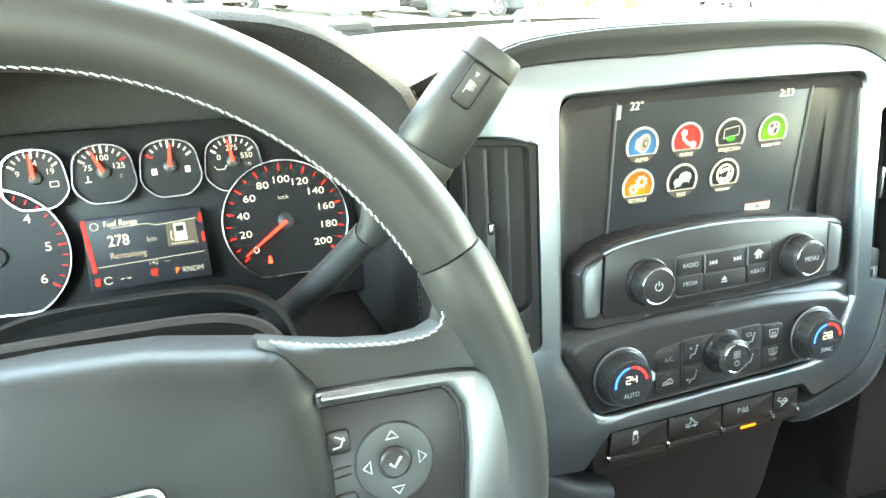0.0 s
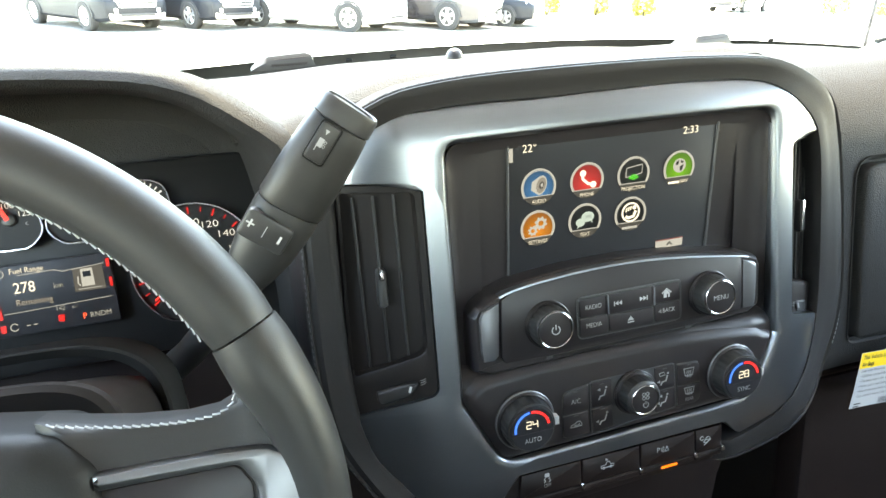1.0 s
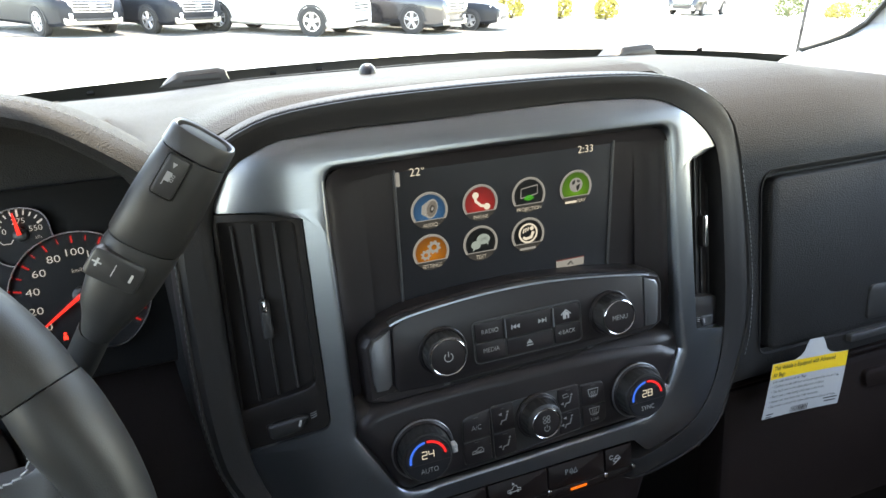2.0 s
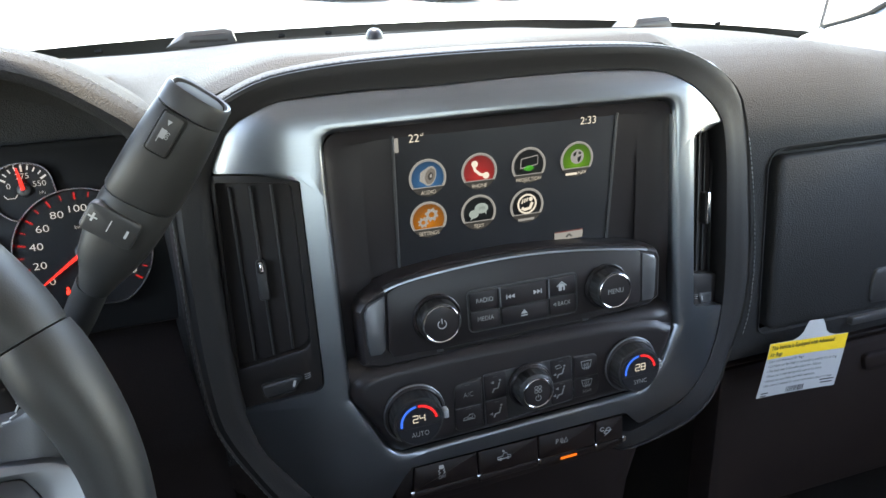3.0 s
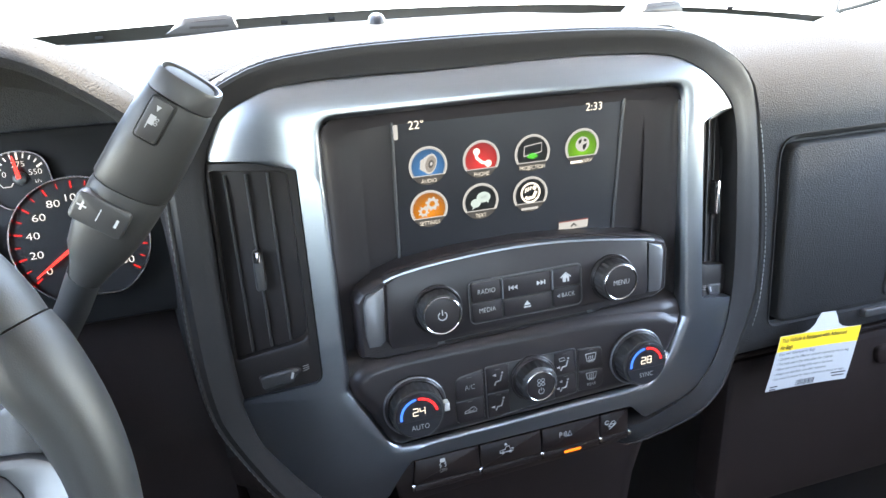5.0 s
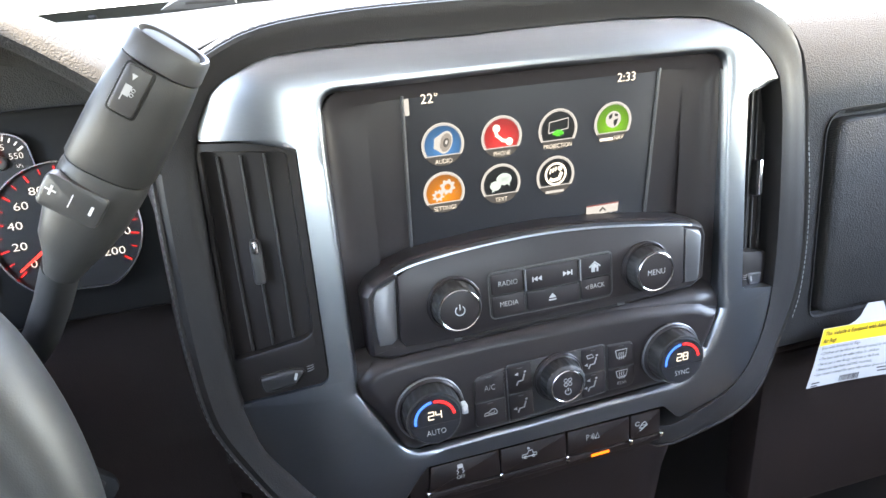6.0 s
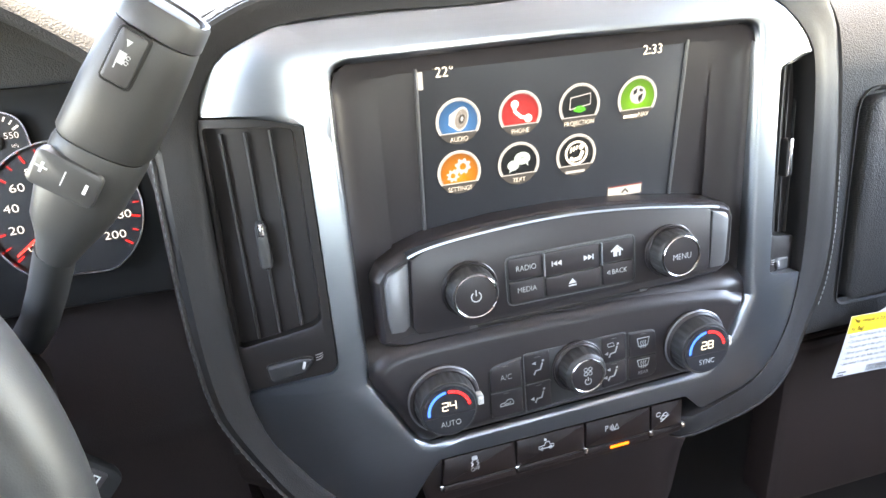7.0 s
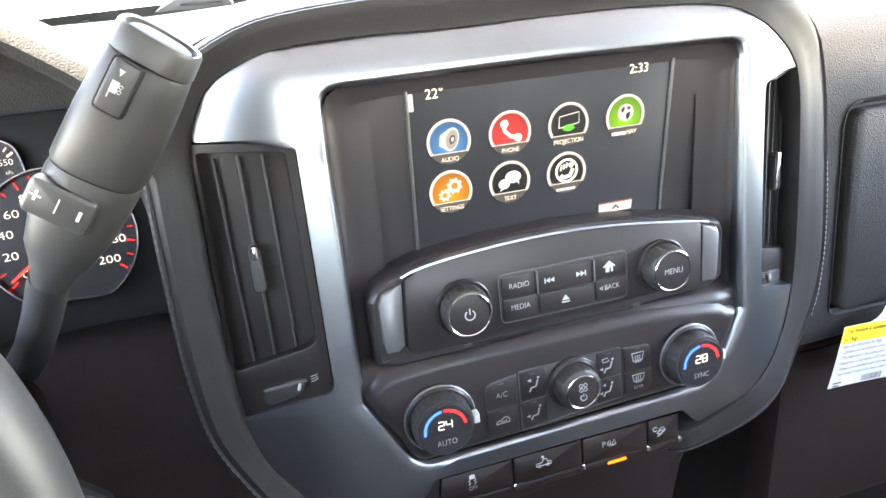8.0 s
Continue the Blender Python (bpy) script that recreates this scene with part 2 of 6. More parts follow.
def plate(pts, w, t=0.0003, bm=None):
    """A thin printed mark with a little body."""
    return rings([[(*p, w - t) for p in pts], [(*p, w) for p in pts]], bm=bm)


def lettering(text, size, x=0.0, y=0.0, w=0.0, align="CENTER", bm=None, stretch=0.86, bold=-0.0001, slant=0.0):
    """Raised letters in the built-in font, as a bmesh in the local xy plane."""
    bm = bm or bmesh.new()
    cu = bpy.data.curves.new("lettering", "FONT")
    cu.body, cu.size, cu.align_x, cu.align_y = text, size, align, "CENTER"
    cu.extrude, cu.resolution_u, cu.offset, cu.shear = 0.00008, 3, bold, slant
    ob = bpy.data.objects.new("lettering", cu)
    scene.collection.objects.link(ob)
    dg = bpy.context.evaluated_depsgraph_get()
    me = bpy.data.meshes.new_from_object(ob.evaluated_get(dg))
    me.transform(Matrix.Translation((x, y, w)) @ Matrix.Diagonal((stretch, 1, 1, 1)))
    bm.from_mesh(me)
    bpy.data.objects.remove(ob)
    bpy.data.curves.remove(cu)
    bpy.data.meshes.remove(me)
    return bm


def stitches(path, length, gap, r, w=0.0, zig=0.0):
    """A row of short threads along a path of 3D points."""
    bm = bmesh.new()
    P = [Vector(p) for p in path]
    total = sum((b - a).length for a, b in zip(P, P[1:]))
    m = max(2, int(total / (length + gap)))
    Q = polyline(P, 2 * m)
    for i in range(0, 2 * m - 1, 2):
        a, b = Q[i], Q[i + 1]
        mid = (a + b) / 2
        d = (b - a).normalized() * length / 2
        side = Vector((0, 0, zig if (i // 2) % 2 else -zig))
        tube([mid - d - side, mid, mid + d + side], [r * 0.6, r, r * 0.6], 5, bm=bm)
    return bm


# the slanted frame of the centre stack: x across, y up the panel, z out towards the seats
STACK = pose(0, -0.013, 1.40) @ pose(0, 0, 0, 90 - 11)
CLUSTER = pose(-0.448, 0.117, 1.3305) @ pose(0, 0, 0, 90 - 20)
WHEEL = pose(-0.445, -0.204, 1.347) @ pose(0, 0, 0, 90 - 22)
mm = 0.001


def scaled(pts):
    return [(x * mm, y * mm) for x, y in pts]

# ---- outside ground and the cab's shell ----
bm = bmesh.new()
STEP = [-3000, -800, -250, -90, -40, -15, 0, 15, 40, 90, 250, 800, 3000]


def lot(x, y):
    """The parking ground falls a little to the passenger's side and levels out far off."""
    r = max(1.0, math.hypot(x, y) / 60)
    return (-0.062 * x + 0.03 * y) / r ** 1.0


gv = [[bm.verts.new((x, y, lot(x, y))) for x in STEP] for y in STEP]
for j in range(len(STEP) - 1):
    for i in range(len(STEP) - 1):
        bm.faces.new((gv[j][i], gv[j][i + 1], gv[j + 1][i + 1], gv[j + 1][i]))
CONCRETE = material("worn_asphalt", (0.42, 0.40, 0.36), 0.9, grain=0.4, scale=60, vary=0.1, soil=0.4)
tagged(part("ground", bm, CONCRETE, smooth=False), "pale worn asphalt of a sunlit parking lot", "ground", kind="structure")


# shade on the ground under the row of vehicles, painted as a darker strip
bm = bmesh.new()
edge = [(-40, 17.4), (-12, 17.7), (-4, 18.0), (2.5, 18.1), (8, 19.6), (11.5, 21.5), (12, 27), (-40, 29)]
bm.faces.new([bm.verts.new((x, y, lot(x, y) + 0.004)) for x, y in edge])
bmesh.ops.triangulate(bm, faces=bm.faces)
bmesh.ops.subdivide_edges(bm, edges=bm.edges, cuts=3, use_grid_fill=True)
for q in bm.verts:
    q.co.z = lot(q.co.x, q.co.y) + 0.02
# the shadow's tone is put into this darker asphalt colour
SHADED_ASPHALT = material("shaded_asphalt", (0.13, 0.122, 0.112), 0.9, grain=0.5, scale=60, vary=0.15, soil=0.5)
tagged(part("road", bm, SHADED_ASPHALT, smooth=False), "shadow on the asphalt under the parked vehicles, painted as a darker strip", "road", kind="structure")


def wall_plate(name, pts, t, mat, label):
    """A flat panel with thickness through 3D corners."""
    P = [Vector(p) for p in pts]
    n = (P[1] - P[0]).cross(P[2] - P[1]).normalized() * t
    bm = rings([[tuple(p) for p in P], [tuple(p + n) for p in P]], cap_first=True)
    return tagged(part(name, bm, mat, smooth=False), label, "panel", kind="structure")


# floor, firewall, doors, rear wall and roof of the cab
wall_plate("floor", [(-0.85, -1.7, 0.72), (0.85, -1.7, 0.72), (0.85, 0.45, 0.72), (-0.85, 0.45, 0.72)], 0.03, FLOOR, "brown carpeted cab floor")
wall_plate("wall_firewall", [(-0.85, 0.47, 0.72), (0.85, 0.47, 0.72), (0.85, 0.47, 1.36), (-0.85, 0.47, 1.36)], 0.03, CARPET, "dark bulkhead in front of the footwells")
for s, nm in ((-1, "wall_driver_door"), (1, "wall_passenger_door")):
    wall_plate(nm, [(s * 0.86, -1.7, 0.7), (s * 0.86, 0.5, 0.7), (s * 0.86, 0.5, 1.40), (s * 0.86, -1.7, 1.42)], 0.05, HARD, "dark plastic door panel below the side window")
wall_plate("wall_rear", [(-0.85, -1.72, 0.7), (0.85, -1.72, 0.7), (0.85, -1.72, 1.50), (-0.85, -1.72, 1.50)], 0.05, TAN, "tan cloth rear wall of the cab below its window")
wall_plate("wall_rear_top", [(-0.85, -1.72, 1.87), (0.85, -1.72, 1.87), (0.85, -1.72, 1.95), (-0.85, -1.72, 1.95)], 0.05, LINER, "pale strip over the rear window")
for s in (-1, 1):
    wall_plate("wall_rear_post", [(s * 0.66, -1.72, 1.50), (s * 0.85, -1.72, 1.50), (s * 0.85, -1.72, 1.87), (s * 0.66, -1.72, 1.87)], 0.05 * s, LINER, "pale rear corner post of the cab")
wall_plate("ceiling", [(-0.78, -1.75, 1.92), (0.78, -1.75, 1.92), (0.76, 0.165, 1.93), (-0.76, 0.165, 1.93)], 0.04, LINER, "pale grey cloth headliner")
for s in (-1, 1):
    y0, y1 = -1.72, -0.62
    bm = rings([[(s * 0.86, y0, 1.38), (s * 0.86, y1, 1.38), (s * 0.8, y1, 1.38), (s * 0.8, y0, 1.38)], [(s * 0.78, y0, 1.93), (s * 0.78, y1, 1.93), (s * 0.72, y1, 1.93), (s * 0.72, y0, 1.93)]], cap_first=True)
    tagged(part("wall_side", bm, TAN), "plain tan side wall behind the front doors", "wall", kind="structure")
    # front pillar, raked from the windscreen's foot to the roof
    spine = polyline([(s * 0.80, 0.47, 1.38), (s * 0.836, 0.452, 1.413), (s * 0.91, 0.428, 1.435), (s * 0.948, 0.405, 1.46), (s * 0.95, 0.36, 1.52), (s * 0.93, 0.30, 1.60), (s * 0.77, 0.10, 1.95)], 22)
    loops = []
    for c in spine:
        wdt = 0.05
        loops.append([(c.x - s * wdt * 1.0, c.y + 0.02, c.z), (c.x - s * wdt * 0.8, c.y - 0.05, c.z), (c.x + s * 0.0, c.y - 0.22, c.z - 0.02), (c.x + s * 0.03, c.y - 0.22, c.z - 0.02), (c.x + s * 0.02, c.y + 0.04, c.z)])
    edge = [(c.x - s * 0.054, c.y + 0.018, c.z) for c in spine[2:]]
    tagged(part("trim_border", tube(edge, [0.0055] * len(edge), 8), FRIT), "black border between the glass and the front pillar", "border", kind="structure")
    tagged(part("trim", rings(loops, cap_first=True), PILLAR), "pale grey front pillar trim beside the windscreen", "pillar", kind="structure")

for s in (-1, 1):
    bm = rings([[(s * 0.80, y, 1.79), (s * 0.84, y, 1.79), (s * 0.80, y, 1.95), (s * 0.74, y, 1.95)] for y in (-0.62, -0.2, 0.15)], cap_first=True)
    tagged(part("trim_rail", bm, LINER), "pale grey roof rail over the side window", "rail", kind="structure")

# unseen rear window; its deep tint is added to cut fill light on the dash
tagged(part("window_2", slab([(-0.70, 1.49), (0.70, 1.49), (0.70, 1.88), (-0.70, 1.88)], 0.0, 0.004, 0.001), glass_material("tinted_rear_glass", (0.4, 0.41, 0.42)), m=pose(0, -1.745, 0, 90)), "unseen rear window of the cab, tinted to dim the light from behind", "window", kind="structure")

# windscreen: a bowed, raked pane with a dark printed band along its foot


def screen_point(f, g):
    """f: -1 at the driver's side, 1 at the passenger's; g: 0 at the foot, 1 at the roof."""
    x = f * (0.88 - 0.12 * g)
    bow = 0.10 * (1 - f * f)
    return (x, 0.47 + bow * (1 - 0.7 * g) - 0.335 * g, 1.425 + 0.03 * (1 - f * f) + 0.50 * g)


bm = bmesh.new()
pv = [[bm.verts.new(screen_point(-1 + 2 * i / 24, -0.05 + 1.05 * j / 8)) for i in range(25)] for j in range(9)]
for j in range(8):
    for i in range(24):
        bm.faces.new((pv[j][i], pv[j][i + 1], pv[j + 1][i + 1], pv[j + 1][i]))
windscreen = tagged(part("window_1", bm, GLASS), "clear raked windscreen over the dashboard", "windscreen", kind="structure")
bm = bmesh.new()
fv = [[bm.verts.new(Vector(screen_point(-1 + 2 * i / 24, g - (0.05 * max(0, i / 12 - 1) ** 2 if g > -0.1 else 0))) + Vector((0, -0.004, -0.003))) for i in range(25)] for g in (-0.13, -0.01, 0.009)]
for j in range(2):
    for i in range(24):
        bm.faces.new((fv[j][i], fv[j][i + 1], fv[j + 1][i + 1], fv[j + 1][i]))
part("printed_band", bm, FRIT, windscreen, "black printed border along the glass")

# ---- dashboard body ----


def mixed_profile(a, b, f):
    return [(p[0] * (1 - f) + q[0] * f, p[1] * (1 - f) + q[1] * f) for p, q in zip(a, b)]


def soft(x, a, b):
    t = min(1, max(0, (x - a) / (b - a)))
    return t * t * (3 - 2 * t)


def top_edge(z0, z1, z2):
    """The dash top from the gap under the glass to the pad: ridge, defroster slot, shelf."""
    return [(0.56, z0 - 0.02), (0.454, z0 - 0.012), (0.449, z0 + 0.006), (0.443, z0 + 0.012), (0.425, z0 + 0.0145), (0.391, z1), (0.3895, z1 - 0.007), (0.3815, z1 - 0.007), (0.380, z1), (0.32, z2)]


SIDE = top_edge(1.432, 1.452, 1.457) + [(0.24, 1.461), (0.18, 1.462), (0.14, 1.460), (0.110, 1.453), (0.084, 1.441), (0.062, 1.424), (0.047, 1.404), (0.0385, 1.386), (0.0355, 1.371), (0.0193, 1.29), (-0.0012, 1.184), (-0.005, 1.165), (-0.005, 1.152), (0.012, 1.140), (0.06, 1.12), (0.12, 1.0), (0.2, 0.85)]
LEFT = top_edge(1.432, 1.452, 1.457) + [(0.24, 1.459), (0.18, 1.458), (0.14, 1.456), (0.10, 1.453), (0.07, 1.449), (0.048, 1.444), (0.034, 1.437), (0.028, 1.42), (0.031, 1.35), (0.0193, 1.29), (0.0057, 1.22), (-0.005, 1.165), (-0.005, 1.152), (0.012, 1.140), (0.06, 1.12), (0.12, 1.0), (0.2, 0.85)]
MIDDLE = top_edge(1.438, 1.4575, 1.463) + [(0.24, 1.470), (0.18, 1.477), (0.14, 1.482), (0.10, 1.486), (0.065, 1.489), (0.035, 1.489), (0.020, 1.484), (0.022, 1.46), (0.042, 1.35), (0.031, 1.29), (0.018, 1.22), (0.006, 1.165), (0.004, 1.12), (0.0, 1.08), (-0.004, 1.04), (-0.008, 0.96), (0.0, 0.85)]
DRIVER = top_edge(1.432, 1.452, 1.457) + [(0.24, 1.460), (0.20, 1.461), (0.19, 1.460), (0.184, 1.455), (0.18, 1.44), (0.178, 1.42), (0.177, 1.40), (0.176, 1.38), (0.175, 1.36), (0.174, 1.34), (0.158, 1.30), (0.140, 1.262), (0.122, 1.215), (0.104, 1.155), (0.083, 1.137), (0.079, 1.122), (0.05, 0.85)]
XS = sorted(set([round(-0.84 + 0.02 * k, 3) for k in range(85)] + [-0.262, -0.256, -0.25, -0.244, -0.238, 0.19, 0.21, 0.23, 0.25, 0.295]))
bm = bmesh.new()
rows = []
for x in XS:
    hump = soft(x, 0.262, 0.135) if x > 0 else soft(-x, 0.305, 0.15)
    prof = mixed_profile(SIDE if x > 0 else LEFT, MIDDLE, hump)
    drv = soft(x, -0.2495, -0.2625) * soft(x, -0.70, -0.66)
    drv_top = soft(x, -0.270, -0.294) * soft(x, -0.70, -0.66)
    prof = mixed_profile(prof, DRIVER, drv_top)[:16] + mixed_profile(prof, DRIVER, drv)[16:]
    bow = 1 - (x / 0.88) ** 2
    fill = 0.007 * (1 - soft(x, -0.39, -0.36) * soft(x, 0.45, 0.30))
    fall = 0.13 * max(0.0, x - 0.43) + 0.03 * max(0.0, x - 0.22)
    row = []
    for i, (y, z) in enumerate(prof):
        z += (0.018 * bow - 0.012) * soft(y, 0.25, 0.5) - fall * soft(z, 1.37, 1.44) + (fill if i in (6, 7) else 0.0)
        row.append(bm.verts.new((x, y + (0.03 * bow - 0.02) * soft(y, 0.25, 0.5), z)))
    if 0.294 < x < 0.31:  # the rounded upper corner of the glove box opening
        drop = 0.021 if x < 0.297 else 0.005
        row[18].co.z -= drop
        row[18].co.y -= drop * 0.2
    rows.append(row)
for a, b in zip(rows, rows[1:]):
    for i in range(len(SIDE) - 1):
        if i in (18, 19) and a[0].co.x > 0.294 and b[0].co.x < 0.761:
            continue  # the opening behind the glove box door
        bm.faces.new((a[i], a[i + 1], b[i + 1], b[i]))
dashboard = thing("dashboard", pose(0, 0, 0), "black soft-touch grained truck dashboard", "dashboard")
low = bm.copy()
bmesh.ops.delete(bm, geom=[f for f in bm.faces if f.calc_center_median().z < (1.155 if f.calc_center_median().x > -0.25 else 1.30)], context="FACES")
bmesh.ops.delete(low, geom=[f for f in low.faces if f.calc_center_median().z >= (1.155 if f.calc_center_median().x > -0.25 else 1.30)], context="FACES")
part("body", bm, DASH, dashboard)
part("lower_panel", low, LOWER_HARD, dashboard, "dark hard plastic below the seam")

# hood over the instruments: an arch with a rolled, stitched front lip
ARCH = [(-0.662, 1.30), (-0.668, 1.36), (-0.664, 1.42), (-0.648, 1.455), (-0.612, 1.487), (-0.55, 1.503), (-0.455, 1.508), (-0.36, 1.503), (-0.311, 1.492), (-0.275, 1.468), (-0.252, 1.444), (-0.243, 1.40), (-0.240, 1.34), (-0.242, 1.27), (-0.25, 1.22)]
arch = polyline([(x, 0, z) for x, z in ARCH], 60)
mid = Vector((-0.455, 0, 1.37))


def arch_loop(out, y, drop=0.0):
    return [((p.x + (p.x - mid.x) * out / 0.2), y, p.z + (p.z - mid.z) * out / 0.2 - drop) for p in arch]


loops = [arch_loop(-0.078, 0.182), arch_loop(-0.058, 0.175), arch_loop(-0.042, 0.16), arch_loop(-0.03, 0.10), arch_loop(-0.020, 0.05), arch_loop(-0.011, 0.022), arch_loop(-0.006, 0.012), arch_loop(0.0, 0.008), arch_loop(0.006, 0.014), arch_loop(0.009, 0.026), arch_loop(0.008, 0.05), arch_loop(0.0, 0.10, 0.004), arch_loop(-0.015, 0.18, 0.010), arch_loop(-0.03, 0.27, 0.02)]
part("instrument_hood", rings(loops, closed=False, cap_last=False), DASH, dashboard)
part("stitching", stitches([p for p in arch_loop(0.0095, 0.024)][6:50], 0.0034, 0.002, 0.0003), DARK_THREAD, dashboard, "dark thread along the hood's lip")

# ---- centre stack: silver bezel and its padded brow ----


def bezel_w(u, v):
    """Depth of the silver face: flat in the middle, falling away to its rim."""
    a = max(0.0, abs(u) - 0.158) / 0.058
    b = max(0.0, v - 0.042) / 0.033
    c = max(0.0, -0.235 - v) / 0.03
    return -0.020 * min(a, 1.2) ** 1.6 - 0.0085 * b * b - 0.004 * c


INNER = [(-148.5, -148), (-146.8, 0), (-146.2, 18), (-145, 46), (0, 47.5), (145, 46), (146.5, 18), (147.5, 0), (152.5, -146), (153.5, -157), (139, -189), (121, -216.5), (94, -218), (-90, -222), (-119, -221), (-135, -187), (-149.5, -161)]
OUTER = [(-164.5, -147), (-161.5, 16.5), (-219, 22), (-207, 75), (0, 77), (200, 72), (211, 20), (163, 14), (170, -143), (221, -158), (196, -226), (114, -250), (98, -233), (-107, -234), (-128, -268), (-204, -262), (-231, -165)]
R_IN = [2, 2, 2, 20, 60, 20, 2, 2, 2, 5, 4, 22, 4, 4, 22, 4, 5]
R_OUT = [10, 7, 2, 52, 60, 52, 2, 6, 6, 3, 60, 6, 9, 8, 8, 70, 3]
inner = scaled(rounded(INNER, R_IN, 6))
outer = scaled(rounded(OUTER, R_OUT, 6))
center_stack = thing("center_stack_bezel", STACK, "satin silver bezel round the centre controls of the dashboard", "bezel")
loops = []
for d, sink in ((0.0034, 0.014), (0.0034, 0.0050), (0.0028, 0.0036), (0.0020, 0.0018), (0.0010, 0.0005)):
    loops.append([(*p, bezel_w(*p) - sink) for p in inset(inner, d)])
for k in range(9):
    f = k / 8 * 0.985
    loops.append([((a[0] * (1 - f) + b[0] * f), (a[1] * (1 - f) + b[1] * f), bezel_w(a[0] * (1 - f) + b[0] * f, a[1] * (1 - f) + b[1] * f)) for a, b in zip(inner, outer)])
loops.append([(*p, bezel_w(*p) - 0.0016) for p in outer])
loops.append([(*p, bezel_w(*p) - 0.016) for p in outer])
for name, keep in (("upper_trim", lambda p: p.y > 0.040 and -0.150 < p.x < 0.150), ("side_trim", lambda p: not (p.y > 0.040 and -0.150 < p.x < 0.150))):
    bm = rings(loops, cap_last=False)
    bmesh.ops.delete(bm, geom=[f for f in bm.faces if not keep(f.calc_center_median())], context="FACES")
    part(name, bm, SILVER, center_stack)

BROW_PATH = [(-95, -300), (-130, -286), (-155, -268), (-182, -243), (-204, -213), (-218, -188), (-226, -160), (-228, -100), (-224, 0), (-221, 22), (-215, 39), (-205, 54), (-188, 64), (-164, 71.5), (-118, 76), (-60, 77.5), (0, 77.5), (70, 76), (127, 72), (155, 65), (180, 52), (199, 36), (210, 18), (217, -20), (224, -100), (224, -150), (214, -187), (190, -217), (160, -238), (136, -249), (118, -255), (100, -259), (84, -261)]
# how far the roll laps over the silver at each of those points
LAP = [0, 0, 0, 0, 0, 0, 0, 0, 0, 1, 2, 3, 4, 4, 6, 8, 7, 5, 5, 8, 11, 10, 8, 5, 4, 5, 5, 4, 4, 4, 4, 3, 2]
track = polyline([(u * mm, v * mm, g * mm) for (u, v), g in zip(BROW_PATH, LAP)], 110)
path, lap = [Vector((p.x, p.y)) for p in track], [p.z for p in track]


def side_share(i):
    """1 along the two sides, 0 over the display."""
    return max(soft(abs(path[i].x), 0.150, 0.208), soft(path[i].y, 0.0, -0.06)) * soft(path[i].y, 0.062, 0.01)


def offset_path(d):
    out = []
    for i, p in enumerate(path):
        t = (path[min(i + 1, len(path) - 1)] - path[max(i - 1, 0)]).normalized()
        e = d * (0.53 + 0.47 * side_share(i)) if d > 0 else d
        e -= lap[i] * (1 - min(1.0, max(0.0, d / 0.0235)))
        e *= 1 - 0.35 * soft(i, 99, 109)
        out.append((p.x - t.y * e, p.y + t.x * e))
    return out


def brow_loop(d, top, side):
    out = []
    rim = offset_path(0.0)
    for i, (u, v) in enumerate(offset_path(d)):
        low = soft(path[i].y, -0.17, -0.225)
        deep = side + (bezel_w(*path[i]) + 0.0225) * low + 0.6 * max(0.0, -0.03 - side) * soft(i, 92, 104)
        w = top * (1 - side_share(i)) + deep * side_share(i)
        if d >= 0:
            f, k = soft(d, 0.0, 0.019), min(1.0, lap[i] / 0.004)
            over = bezel_w(*rim[i]) + 0.0012 + 0.2 * d
            w += (over - w) * (1 - f) * k
        out.append((u, v, w - 0.018 * soft(u, 0.101, 0.086) * low * (1 if i > 60 else 0)))
    return out


BROW_SECTION = [(-0.004, -0.050, -0.062), (-0.002, -0.020, -0.036), (0.0, -0.0085, -0.0265), (0.003, -0.0045, -0.0232), (0.008, -0.0015, -0.0222), (0.014, 0.0005, -0.0215), (0.019, 0.0016, -0.0205), (0.0225, 0.0010, -0.0225), (0.0235, -0.0022, -0.0230), (0.0250, -0.0024, -0.0215), (0.027, -0.005, -0.026), (0.030, -0.012, -0.037), (0.034, -0.028, -0.062), (0.036, -0.06, -0.075)]
part("brow", rings([brow_loop(*q) for q in BROW_SECTION], closed=False, cap_last=False), BROW, dashboard, "black padded brow round the centre stack", m=STACK)
seam = brow_loop(0.0262, -0.0037, -0.0241)
part("stitching", stitches(seam[:102], 0.0034, 0.0022, 0.0003), DARK_THREAD, dashboard, "dark thread along the brow", m=STACK)

# black pocket of the display and the control panels
display = thing("infotainment_display", STACK, "lit infotainment touch screen set in a black pocket", "display")
POCKET = [(-143.2, 44.2), (143.2, 44.2), (151, -157), (120, -214), (-118, -218.6), (-147.4, -160)]


SCREEN = pose(0.0005, 0.0325, -0.0095, 7) @ Matrix.Scale(1.025, 4) @ pose(0, -0.0325, 0.0124)


def pocket_loop(d, g, r):
    """The pocket's wall curves down to a floor that leans back with the screen; g: share of the depth."""
    e = min(d, 10)
    pts = rounded(mitre(POCKET, e), [max(2, q - e * 0.6) for q in r], 7)
    pts = [(u * (1 - (d - e) / 133), v) for u, v in pts]
    return [(u * mm, v * mm, -0.003 * (1 - g) - (0.01045 + 0.000123 * min(117.5, max(-10.0, 32.5 - v))) * g) for u, v in pts]


